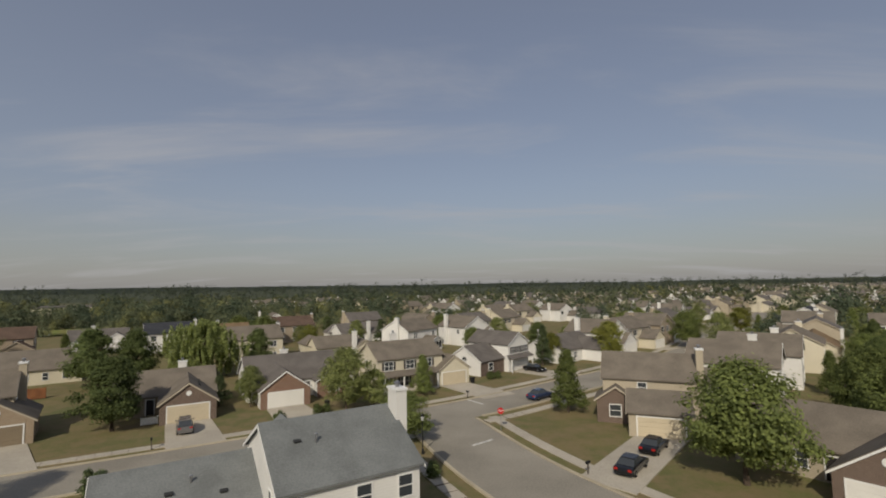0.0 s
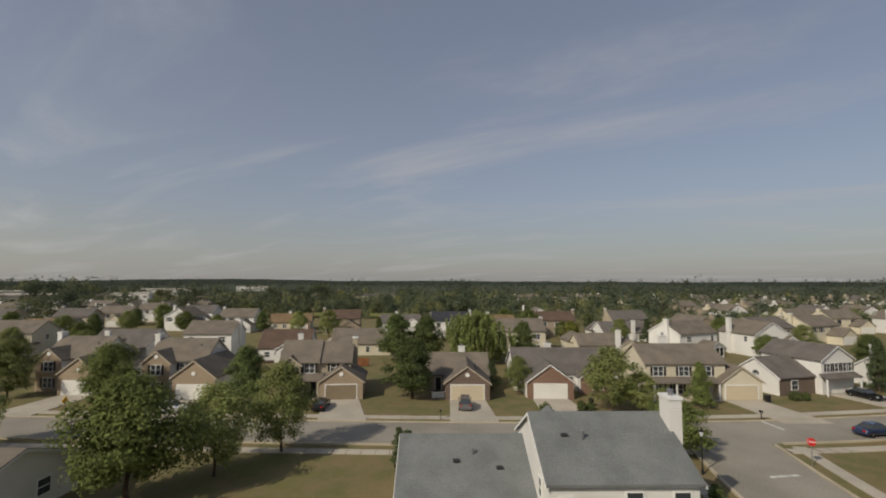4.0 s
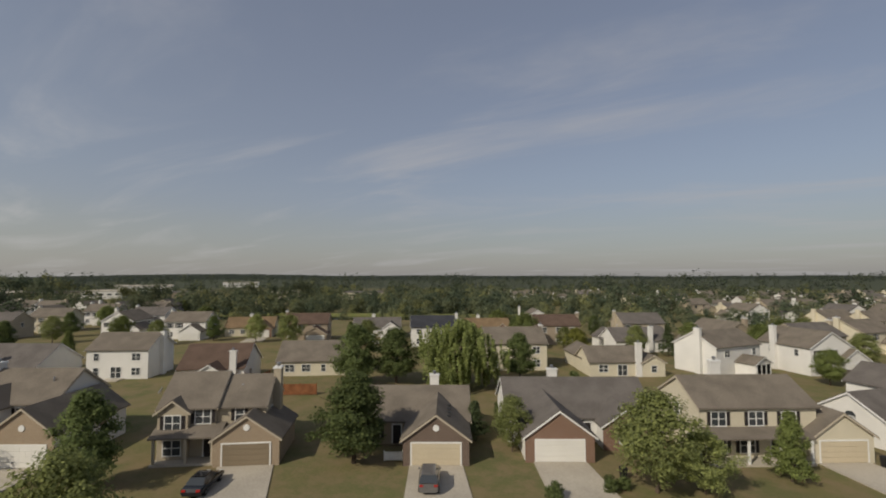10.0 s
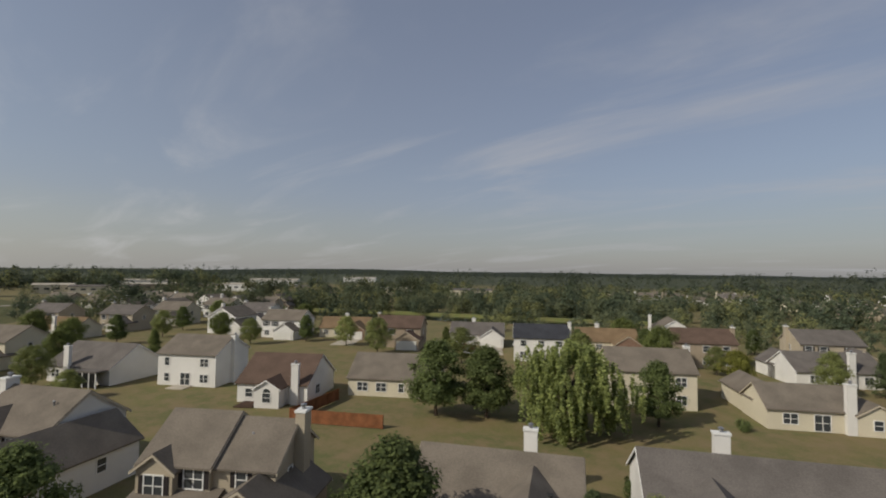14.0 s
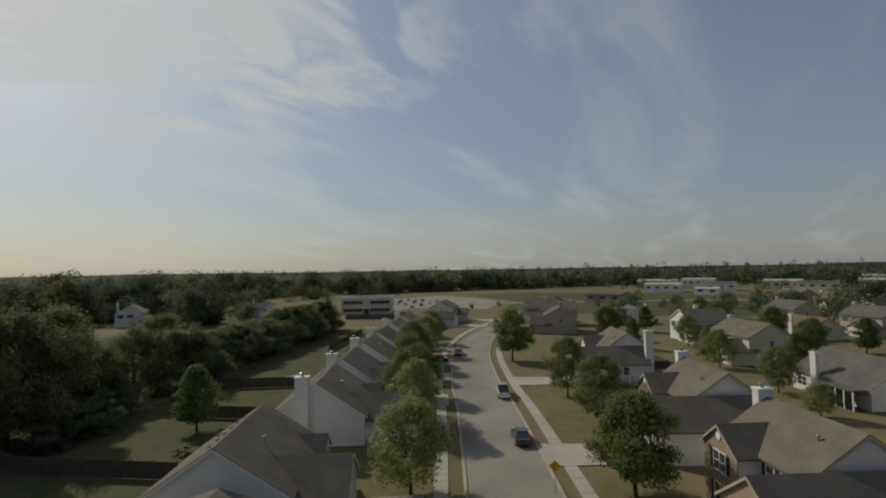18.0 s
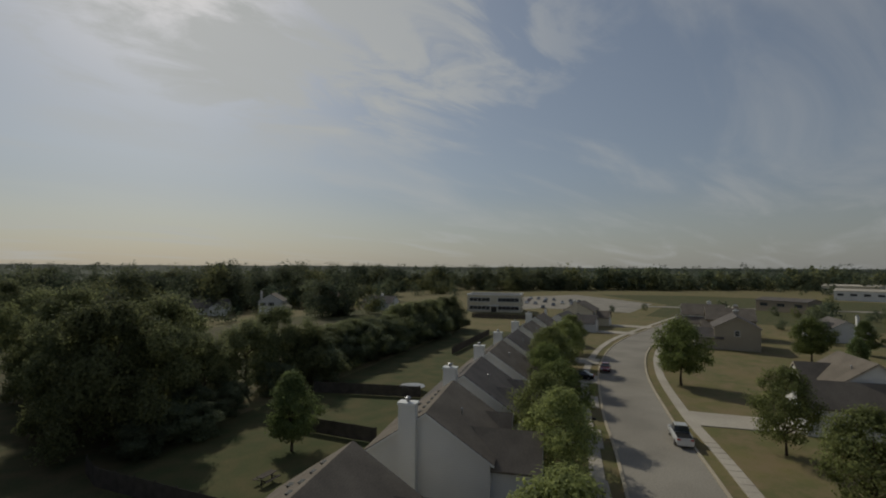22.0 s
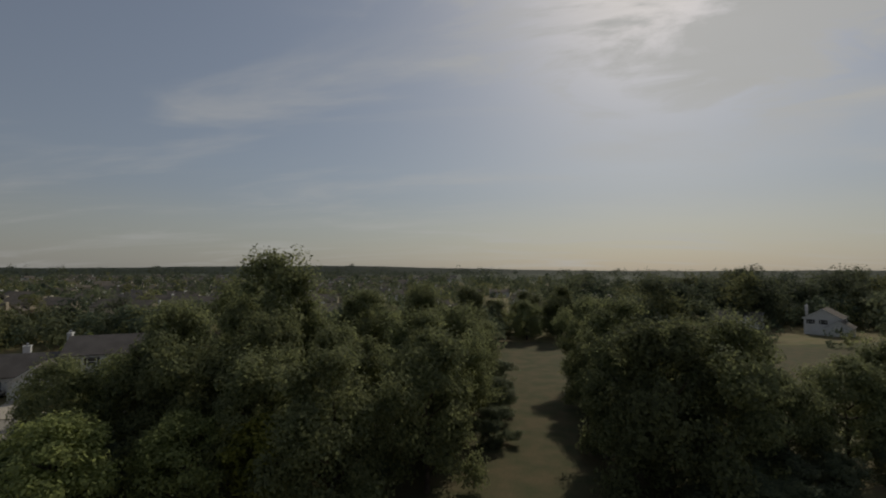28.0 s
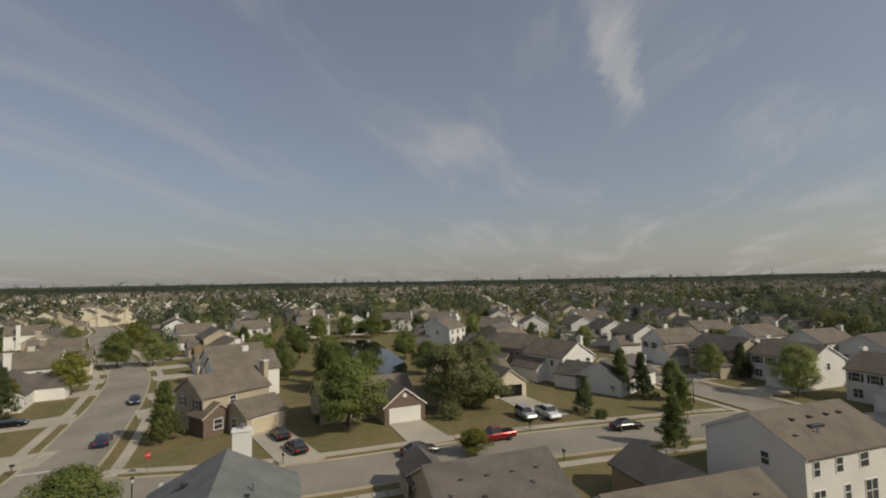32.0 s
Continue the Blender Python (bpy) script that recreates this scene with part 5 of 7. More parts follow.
MID = [  # design, x, y, heading
    (5, -79.7, 139.4, 213.1), (4, -74, 162.9, 32.5), (7, -117.5, 128.6, 36), (1, -106.0, 148.5, 36), (4, -143.5, 129.5, 40),
    (2, 5.9, 145.1, 40), (0, 21.9, 182.2, 48.5), (3, 8.8, 164.4, 225.4), (6, -8.7, 160.2, 221.5), (1, -28.9, 156.9, 216.5), (7, -50.8, 159.9, 211.5), (2, -62.8, 178.1, 26.5), (3, -30.8, 178.6, 31.5),
    (1, 28.4, 113.8, 42.5), (2, 38.8, 122.9, 42.5), (0, 49, 132.5, 42.5), (6, 60.4, 143, 42.5), (3, 78.3, 171.9, 47.1), (2, 95.4, 203.5, 49.9), (1, 111.9, 220.2, 47.7),
    (2, 44.8, 74.5, 231.5), (2, 55.2, 84.3, 231.5), (0, 70.7, 97.3, 231.5), (4, 83.2, 108.6, 231.5), (3, 94, 120.9, 231.5), (2, 106.6, 140.2, 231.5), (5, 128.3, 168.7, 224.7), (0, 144.8, 184.4, 225.2),
    (2, 70.8, 12.5, 136.8), (6, 82.2, 21.8, 147.2), (0, 96.2, 26.6, 157.3), (3, 113.6, 30.9, 162.3), (2, 132.5, 33.6, 167.4), (1, 62.6, 1.5, 147.1),
    (8, 56, -44, 212), (1, 38, -55.2, 212), (9, 30, -63.6, 212), (8, 73.4, -35.2, 212), (3, 84, -25.6, 211), (2, 97.6, -17, 208), (8, 115.6, -10.6, 204), (9, 131, -3.5, 200), (8, 147, 5, 196), (7, 14, -72, 212), (0, 0, -82, 212),
    (8, 101, -52, 122), (9, 92, -60, 122), (2, 82, -69, 32), (8, 113, -42, 122), (0, 126, -33, 110),
    (8, 128, 52, 165), (9, 146, 58, 170), (2, 166, 62, 175), (8, 152, 22, 190), (0, 170, 30, 190), (9, 188, 40, 190),
    (8, 140, 112, 130), (2, 152, 98, 120), (9, 166, 84, 110), (8, 122, 128, 140),
    (0, -153, 50, 33), (2, -180, 41, 33), (3, -206, 84, 33), (0, -215, 102, 33), (2, -177, 107, 33), (8, -155, 115, 33), (6, -247, 160, 40), (1, -218, 19, 20), (4, -196, 66, 213), (3, -228, 68, 33), (9, -191, 123, 33), (8, -230, 125, 33), (2, -250, 96, 33),
    (3, -183.2, 1.5, 16.7), (6, -201.8, -3.8, 16.5), (1, -179.3, -44.3, 197.1), (0, -198.4, -48.3, 196.7), (2, -213.4, -13.9, 16.5),
    (2, -141.9, -160.4, 143.7), (1, -121.6, -173.9, 148.1), (7, -169.2, -156.2, 137.6), (1, -191.4, -148.8, 117.6),
]
for k, x, y, a in MID:
    again(k, x, y, a)

# far estates: rows of houses along unseen streets
def simple(kind, wall, roof, label):
    """A house seen small: body, wing, roofs, garage door, a few windows."""
    h = house_at(0, 0, 0, label)
    two = kind != "ranch"
    hh, x0, x1, y0, y1, ax = (5.3, -6.2, 6.2, -4.8, 4.8, "x") if kind == "two" else (5.3, -4.8, 4.8, -6, 6, "y") if kind == "side" else (2.8, -8, 7, -4.5, 5, "x")
    for a in ((x0, x1, y0, y1, hh, ax, 0.58), (0.6, 7.0, y0 - 4.0, y0 + 1.5, 2.7, "y", 0.66)):
        span = (a[3] - a[2]) if a[5] == "x" else (a[1] - a[0])
        part("wall", *gable_walls(*a[:6], span / 2 * a[6]), SIDE[wall], h)
        gable_roof(*a[:6], span / 2 * a[6]).part("roof", ROOF[roof], h)
    garage_door(h, "f", 3.8, y0 - 4.02)
    for x in (-3.2, 2.4):
        for f, y in (("f", y0), ("b", y1)):
            shared("window", cached("farw", lambda: Geo().box(-0.8, 0.8, -0.03, 0.02, 0, 1.4).mesh("window", M_GLASS)), h, face_pose(f, x, y, 3.3 if two else 0.9))
    Geo().box(x0 - 0.7, x0, -0.6, 0.6, -0.3, hh + 3.2).part("chimney", SIDE[wall], h)
    return h


FAR_DESIGNS = [simple("two", "cream", "taupe", "distant two-storey cream house with taupe roof"), simple("ranch", "white", "dark", "distant one-storey white house with dark roof"),
               simple("side", "white", "taupe", "distant white gable-fronted house"), simple("two", "beige", "taupe", "distant two-storey beige house"), simple("side", "white", "dark", "distant white house with dark roof")]


class Estate:
    """Houses too far to count, joined: walls by colour, roofs, windows."""

    def __init__(self):
        self.v, self.f, self.k = [], [], []

    def add(self, g, m, k):
        n = len(self.v)
        self.v += [tuple(m @ Vector(p)) for p in g.v]
        self.f += [tuple(i + n for i in q) for q in g.f]
        self.k += [k] * len(g.f)


def far_rows():
    rng = random.Random(5)
    used = [0] * len(FAR_DESIGNS)
    est = Estate()
    body, roof = Geo().add(*gable_walls(-6.2, 6.2, -4.8, 4.8, 5.2, "x", 2.7)), gable_roof(-6.2, 6.2, -4.8, 4.8, 5.2, "x", 2.7)
    wing, wroof = Geo().add(*gable_walls(0.4, 6.4, -8.6, -3, 2.7, "y", 2.0)), gable_roof(0.4, 6.4, -8.6, -3, 2.7, "y", 2.0)
    pane = Geo()
    for x in (-3.2, 2.4):
        pane.box(x - 0.8, x + 0.8, -4.84, -4.8, 3.3, 4.7).box(x - 0.8, x + 0.8, 4.8, 4.84, 3.3, 4.7)
    stackg = Geo().box(-7.0, -6.2, -0.8, 0.8, -0.3, 8.6)
    rows = [  # start, end, heading of the fronts
        ((21.3, 222.4), (359, 314.6), 40), ((2.1, 257.2), (338.7, 354.7), 220), ((-19.8, 298.5), (325.2, 408.2), 40), ((-41.7, 329.3), (295.9, 458.5), 220), ((-63.4, 380.6), (268.1, 514.8), 40),
        ((162.3, 158), (326.5, 296.6), 228), ((187.4, 139.7), (357.1, 272), 48), ((229.4, 146.7), (410.3, 288.3), 228), ((259.2, 134.5), (451, 274.3), 48),
        ((161.1, 66.9), (441.9, 162.7), 205), ((177.4, 34), (467.8, 100.2), 25), ((170.7, -0.1), (494.9, 47.1), 195), ((170.6, -39.1), (512.6, 4.7), 15), ((170.9, -77.2), (529.4, -48.6), 195),
        ((126.6, -94.3), (420.1, -129.6), 190), ((111.6, -122.7), (428, -161.4), 10), ((88, -151.5), (424.9, -202.6), 190), ((65, -181.5), (411.5, -243), 10),
        ((52.4, -212.1), (387.6, -287.5), 190), ((40.2, -242.4), (364.2, -326.8), 10), ((17.7, -282.4), (329.7, -375.8), 190), ((5.3, -322.9), (305.3, -425.8), 10), ((-26.8, -362.3), (229.2, -472.6), 190),
        ((5.5, -115.1), (44.1, -185.6), 120), ((-25, -139.1), (10.8, -230.2), 120), ((-56.6, -184), (-43.7, -309.7), 100), ((-87.4, -194.2), (-85.8, -338.5), 100),
        ((-218.5, 110.5), (-341.1, 79.3), 30), ((-160, 372), (-63.1, 437.4), 30), ((-150, 420), (-62.9, 475.5), 210), ((-63.1, 432.2), (244, 578.1), 40), ((-231.2, 144.3), (-339, 114.6), 210),
    ]
    for ring in range(11):                            # the eastern estates run on towards the skyline
        r = 455 + 36 * ring + 2.2 * ring * ring
        for piece in range(10):
            a0 = -1.5 + 0.26 * piece + 0.05 * (ring % 3)
            p, q = ((25 + r * math.cos(b), 15 + r * math.sin(b)) for b in (a0, a0 + 0.22))
            rows.append((p, q, math.degrees(a0) + (100 if ring % 2 else 280)))
    for (x0, y0), (x1, y1), a in rows:
        n = int(math.hypot(x1 - x0, y1 - y0) / 16.5)
        for i in range(n):
            t = (i + rng.uniform(-0.12, 0.12)) / n
            x, y = x0 + (x1 - x0) * t + rng.uniform(-2, 2), y0 + (y1 - y0) * t + rng.uniform(-2, 2)
            k, turn = rng.choice((0, 1, 2, 2, 3, 0, 4, 1)), a + rng.uniform(-6, 6)
            dd = math.hypot(x + 30, y - 30)
            z = -0.06 + max(0, dd - 420) * 0.006
            if rng.random() > (0.93 if dd < 440 else 0.7) or any(math.hypot(x - q[1], y - q[2]) < 14 for q in MID):
                continue
            m = pose(x, y, z, 0, 0, turn)
            if dd < 262:
                if used[k]:
                    copy_thing(FAR_DESIGNS[k], m)
                else:
                    FAR_DESIGNS[k].matrix_basis, used[k] = m, 1
            else:
                w = rng.choice((0, 0, 1, 2))
                s = m @ Matrix.Diagonal((rng.uniform(0.85, 1.15), rng.uniform(0.9, 1.1), rng.choice((1, 1, 0.72)), 1))
                for g, kk in ((body, w), (wing, w), (roof, 3 + w % 2), (wroof, 3 + w % 2), (pane, 5), (stackg, w)):
                    est.add(g, s, kk)
    me = bpy.data.meshes.new("distant_houses")
    me.from_pydata(est.v, [], est.f)
    for mm in (SIDE["white"], SIDE["cream"], SIDE["beige"], ROOF["taupe"], ROOF["dark"], M_GLASS):
        me.materials.append(mm)
    me.polygons.foreach_set("material_index", est.k)
    tagged(new("distant_houses", me), "rows of distant pale houses with taupe roofs", "houses", kind="stuff")


far_rows()
# ---------------------------------------------------------------- trees
T_MAPLE = make_tree("maple_tree", 11, "round", 8.2, 4.3, 1.7, "green", 150, 84, 0.21, 1.2, 0.2, label="broad green maple tree with full crown")
T_PEAR = make_tree("pear_tree", 12, "oval", 7.6, 3.1, 1.3, "dark", 140, 84, 0.18, 0.9, 0.16, label="dense dark green oval pear tree")
T_LOOSE = make_tree("ash_tree", 13, "round", 7.9, 3.7, 1.0, "light", 130, 70, 0.17, 0.95, 0.14, label="loose light green ash tree with open crown")
T_CONE = make_tree("pyramid_tree", 14, "cone", 7.8, 2.6, 0.7, "green", 130, 64, 0.17, 0.72, 0.13, label="upright pyramid-shaped green tree")
T_SPRUCE = make_tree("spruce_tree", 15, "cone", 8.0, 2.3, 0.3, "blue", 150, 54, 0.15, 0.58, 0.13, label="dark conical spruce tree")
T_YELLOW = make_tree("locust_tree", 16, "round", 6.0, 2.9, 1.4, "yellow", 100, 62, 0.18, 0.85, 0.12, label="bright yellow-green locust tree")
T_WILLOW = make_tree("willow_tree", 17, "willow", 9.6, 5.2, 0.6, "willow", 330, 4, 0.2, 1.0, 0.3, label="weeping willow tree with hanging pale branches")
T_OAK = make_tree("woodland_tree", 18, "wild", 16.4, 6.3, 1.6, "wood", 230, 100, 0.27, 1.6, 0.36, 10, label="tall woodland tree with uneven dark crown")
T_OAK2 = make_tree("woodland_tree", 19, "wild", 13.2, 5.3, 0.6, "wood", 200, 90, 0.25, 1.45, 0.28, 9, label="woodland tree with thick low crown")
T_HEDGE = make_tree("hedgerow_tree", 22, "wild", 11, 4.8, 0.1, "hedge", 180, 84, 0.24, 1.25, 0.24, 8, label="bushy blue-green hedgerow tree behind the gardens")
T_BUSH = make_tree("shrub", 20, "round", 1.5, 0.9, 0.0, "dark", 26, 36, 0.13, 0.4, 0.05, 3, label="rounded green garden shrub on the lawn", category="shrub")
T_CYP = make_tree("cypress", 21, "oval", 3.9, 0.75, 0.1, "blue", 60, 36, 0.13, 0.35, 0.07, 3, label="narrow columnar green cypress", category="shrub")

STREET = [  # source, x, y, size, height factor
    (T_MAPLE, 25.9, 42.3, 1.18, 1.08), (T_CONE, 16.8, 66.2, 1.0, 1.0), (T_SPRUCE, 21.1, 103.1, 1.0, 1.05), (T_YELLOW, 24, 107.3, 0.85, 0.9), (T_YELLOW, 37.5, 109.2, 1.2, 1.2),
    (T_PEAR, -41.8, 61, 1.35, 1.05), (T_LOOSE, -14.1, 69.2, 1.15, 1.0), (T_CONE, -3.5, 77.9, 0.75, 0.75), (T_LOOSE, -28.9, 72.1, 0.62, 0.68), (T_LOOSE, -10.4, 71, 0.75, 0.6),
    (T_WILLOW, -48.2, 95.8, 1.36, 1.12), (T_PEAR, -41.2, 106.6, 1.1, 0.98), (T_PEAR, -65.2, 89.0, 1.5, 1.2), (T_PEAR, -59.6, 93.3, 1.45, 1.12),
    (T_PEAR, -58.5, 44.1, 1.05, 1.0), (T_MAPLE, -42.0, 20.6, 1.12, 1.02), (T_LOOSE, -41.0, 27.6, 1.02, 0.95), (T_LOOSE, -40.6, 35.0, 0.95, 1.05),
    (T_MAPLE, -77, 35.4, 0.95, 0.9), (T_LOOSE, -95, 29.5, 1.05, 1.0), (T_LOOSE, -88, 4.4, 0.95, 1.0), (T_LOOSE, -83.2, 9.3, 0.95, 1.0), (T_LOOSE, -68.6, 17.6, 1.1, 0.95), (T_MAPLE, -96.5, 1.6, 0.8, 0.85), (T_LOOSE, -115.6, -11.0, 1.1, 1.1), (T_LOOSE, -130, -16.5, 1.1, 1.05), (T_MAPLE, -107.8, -7.1, 0.8, 0.85),
    (T_LOOSE, -106.7, 22.4, 0.95, 1.05), (T_MAPLE, -131, 4.6, 1.0, 1.15), (T_LOOSE, -121.3, -14.4, 1.0, 1.0), (T_LOOSE, -145.6, -23.7, 1.1, 1.0),
    (T_PEAR, -71, -16, 0.95, 0.95), (T_MAPLE, -4.9, 55.4, 0.82, 0.56), (T_CONE, 27.7, -2.2, 0.85, 0.78), (T_CONE, 56.5, 0.9, 0.95, 1.0), (T_SPRUCE, 53.4, -2.4, 1.05, 1.0), (T_CONE, 45.2, -7.3, 0.7, 0.7),
    (T_SPRUCE, 41.8, 8.1, 0.85, 0.72), (T_SPRUCE, 76, -25.9, 1.0, 0.9), (T_LOOSE, 59.6, -29.6, 1.1, 1.05), (T_LOOSE, 42, -43, 1.1, 0.95), (T_OAK2, 41.1, 29.7, 1.15, 0.78), (T_PEAR, 45, 25.8, 1.3, 0.8), (T_YELLOW, 20, 22.4, 0.75, 0.45),
    (T_LOOSE, -122.7, 51.3, 0.8, 0.8), (T_LOOSE, -110.3, 54.3, 0.6, 0.5), (T_CONE, -148.5, 42, 0.85, 0.85), (T_LOOSE, -110.8, 114.9, 1.0, 1.0), (T_LOOSE, -88.3, 120.5, 1.0, 0.9), (T_LOOSE, -65.8, 132.2, 1.0, 0.9), (T_MAPLE, -54.1, 144.5, 1.0, 0.95), (T_YELLOW, -39.2, 140.1, 1.0, 0.9),
    (T_SPRUCE, -19.7, 149.5, 1.0, 0.9), (T_MAPLE, -0.7, 152.6, 0.9, 0.85), (T_MAPLE, 64.8, 128, 0.95, 1.0), (T_LOOSE, 69.5, 120.9, 1.0, 1.1), (T_MAPLE, 63.2, 142, 0.9, 0.9), (T_YELLOW, 96.9, 156.7, 1.3, 1.2), (T_MAPLE, 49.9, 56.9, 0.95, 0.95), (T_MAPLE, 64.7, 65.7, 0.9, 0.95), (T_SPRUCE, 55.9, 62.4, 1.0, 1.0), (T_MAPLE, 90.5, 55, 0.9, 0.8),
    (T_MAPLE, 44.7, 47.7, 1.0, 0.9), (T_OAK2, 59.7, 27.9, 0.8, 0.7),
    (T_SPRUCE, -33.9, 73, 0.8, 0.55),
    (T_LOOSE, -140, 44, 0.8, 0.85), (T_MAPLE, -139, 57, 0.7, 0.8), (T_CONE, -129, 71, 0.8, 0.9), (T_MAPLE, -161, 62, 0.8, 0.85), (T_PEAR, -169, 73, 0.9, 0.9), (T_MAPLE, -186, 58, 0.85, 0.9), (T_LOOSE, -176, 86, 0.9, 0.9), (T_PEAR, -190, 96, 0.95, 0.9),
    (T_MAPLE, -161, 97, 0.8, 0.8), (T_LOOSE, -146, 99, 0.8, 0.8), (T_PEAR, -141, 113, 0.9, 0.85), (T_MAPLE, -201, 112, 0.9, 0.9), (T_MAPLE, -166, 127, 0.9, 0.9), (T_LOOSE, -127, 117, 0.9, 0.9), (T_MAPLE, -206, 46, 0.85, 0.9), (T_PEAR, -191, 26, 0.95, 0.9), (T_MAPLE, -226, 41, 0.9, 0.9), (T_LOOSE, -166, 38, 0.85, 0.9), (T_MAPLE, -172, 18, 0.9, 0.95), (T_PEAR, -158, 26, 0.8, 0.85),
]
for src, x, y, s, sz in STREET:
    plant(src, x, y, s, sz)
for x, y, s in ((-27.2, 37.3, 1.0), (-26.6, 38.1, 0.9), (-25.7, 36.3, 1.05)):
    plant(T_CYP, x, y, s)
for x, y, s in ((-17.7, 67.3, 1.0), (-21.5, 63.1, 1.1), (8.6, 90, 1.0), (10, 90.8, 0.9), (-32.7, 112.6, 1.1), (-35.7, 84.3, 1.2), (8.4, -13.6, 1.0), (9.5, -17.4, 0.9), (-3.5, 80.2, 0.8), (29.7, 49.4, 0.9), (39.1, 5.8, 1.2), (-16.7, 68.3, 0.8), (-1.2, 45, 1.0), (2.9, 5.4, 0.8)):
    plant(T_BUSH, x, y, s)

# woods south of the street and the hedge line
rng = random.Random(21)
WOODS = [  # x, y, width, height factor
    (-14.4, -40.7, 1.15, 1.2), (-36.4, -29.5, 0.9, 1.02), (-34.5, -37, 0.85, 0.85), (-57.4, -31.2, 1.12, 1.1), (-63.3, -33.1, 1.0, 0.86), (-77.2, -41.1, 0.95, 0.8), (-83.7, -43.4, 0.8, 0.7), (-56.4, -38.6, 1.0, 0.95), (-11.8, -28.1, 0.95, 0.9), (-5.4, -37, 0.95, 0.8),
    (-36.8, -43.5, 0.85, 0.85), (2.3, -46.1, 1.0, 0.85), (12.9, -58.4, 1.0, 0.8), (-26.4, -33.6, 0.95, 1.0), (-22.5, -24.8, 0.9, 0.7), (-29.1, -46.3, 1.0, 0.8), (-4, -23.4, 0.75, 0.65), (-69.6, -37, 0.8, 0.72), (-30.4, -21.6, 0.8, 0.75), (-9.7, -52.9, 1.0, 0.9), (-70.1, -46.8, 1.0, 0.7), (-36.6, -61.5, 0.9, 0.85), (-18.5, -65.1, 1.0, 0.9),
    (-36.6, -51, 0.85, 0.95), (-57, -47, 0.95, 0.9), (-55.5, -57, 0.9, 0.85), (-56, -69, 0.9, 0.85), (-36, -74, 0.9, 0.85), (-33, -88, 0.9, 0.9), (-32, -104, 0.9, 0.9),
    (-20, -30, 0.85, 0.85), (-46, -128, 1.0, 0.8), (-56, -132, 1.0, 0.85), (-36, -130, 1.0, 0.8), (-26, -76, 1.0, 0.95), (-12, -84, 1.0, 0.95), (4, -66, 0.95, 0.95), (-46, -146, 1.0, 0.95)]
for i, (x, y, s, sz) in enumerate(WOODS):
    plant((T_OAK, T_OAK2)[i % 2], x, y, s * 0.88, sz)
for i, (x, y) in enumerate(((-59, -25.3), (-62.5, -28.2), (-66.5, -31.4), (-65, -28.1), (-71.5, -33.2), (-30.4, -29.4), (-20.3, -30.4), (-8.4, -24.8), (-80.4, -38.5), (-0.3, -39.7))):
    plant(T_HEDGE, x, y, 0.5 + 0.07 * (i % 4), 0.34 + 0.05 * (i % 3))
for x, y, s in ((-41.6, -43, 0.5), (-41.2, -54, 0.6), (-40.6, -68, 0.6)):
    plant(T_HEDGE, x, y, s, s * 0.75)
for x, y, s in ((135.4, 94.3, 0.9), (126.2, 101.9, 1.0), (110.7, 102.8, 0.8), (138, 84.6, 0.9), (69.3, 42.6, 0.8), (87.5, 86.6, 0.8)):
    plant(T_MAPLE, x, y, s)
plant(T_YELLOW, -24.8, -22.5, 1.25, 1.15)
plant(T_YELLOW, -12.1, -31.9, 1.25, 1.6)
plant(T_YELLOW, -37.5, -49.1, 1.1, 1.3)
plant(T_LOOSE, -12.3, -15.5, 1.2, 1.1)
plant(T_MAPLE, -4.3, -19.2, 1.35, 0.62)
plant(T_LOOSE, -18.6, -20.4, 1.1, 1.0)
plant(T_LOOSE, -3.2, -31.0, 1.2, 1.25)
for i in range(30):                                   # hedge line behind the south gardens
    u = i / 29
    x, y = -87.1 + -72.6 * u, -42.7 + -30.9 * u
    plant((T_OAK2, T_HEDGE)[i % 3 != 0], x + rng.uniform(-1.5, 1.5), y + rng.uniform(-2, 2), rng.uniform(0.8, 1.0), rng.uniform(0.55, 0.74))

# garden trees between the eastern houses
for k, hx, hy, ha in MID:
    if hx > 25 or hy > 140:
        for j in range(2):
            m = pose(hx, hy, 0, 0, 0, ha) @ Vector((rng.uniform(-9.5, -7.5) if j else rng.uniform(-3, 8), rng.choice((11.5, -13)) if j else 12.5, 0))
            near = any(math.hypot(m.x - q.x, m.y - q.y) < 7.5 for line in (ROAD_A, ROAD_B, ROAD_E) for q in line) or any(math.hypot(m.x - q[1], m.y - q[2]) < 8.5 for q in MID) or any(math.hypot(m.x - q[1], m.y - q[2]) < 5 for q in STREET)
            if not near and not (60 < m.x < 124 and 50 < m.y < 105 and abs(m.y - (0.83 * m.x + 4)) < 16):
                plant(rng.choice((T_LOOSE, T_MAPLE, T_PEAR, T_LOOSE, T_CONE)), m.x, m.y, rng.uniform(0.6, 0.95), rng.uniform(0.6, 0.9))


def far_wood(name, spots, seed, label, leaf="far", tall=9.0, cards=26, n=12, kind="wild", size=0.55):
    """Many small-leaved crowns joined: woods too far off to count."""
    r = np.random.default_rng(seed)
    vs = []
    for x, y, z, s in spots:
        c = crown_points(r, kind, tall * s * 0.75, 3.6 * s, n, 0.5 * s) + (x, y, z)
        vs.append(leaf_cloud(r, c, r.uniform(1.2, 1.9) * s * r.uniform(0.8, 1.2, n), cards, size * s, 0.4))
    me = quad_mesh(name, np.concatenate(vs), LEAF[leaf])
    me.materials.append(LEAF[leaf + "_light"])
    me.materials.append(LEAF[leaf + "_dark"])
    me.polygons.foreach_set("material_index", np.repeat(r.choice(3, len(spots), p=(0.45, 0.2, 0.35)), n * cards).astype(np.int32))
    ob = new(name, me)
    return tagged(ob, label, "trees", kind="stuff")


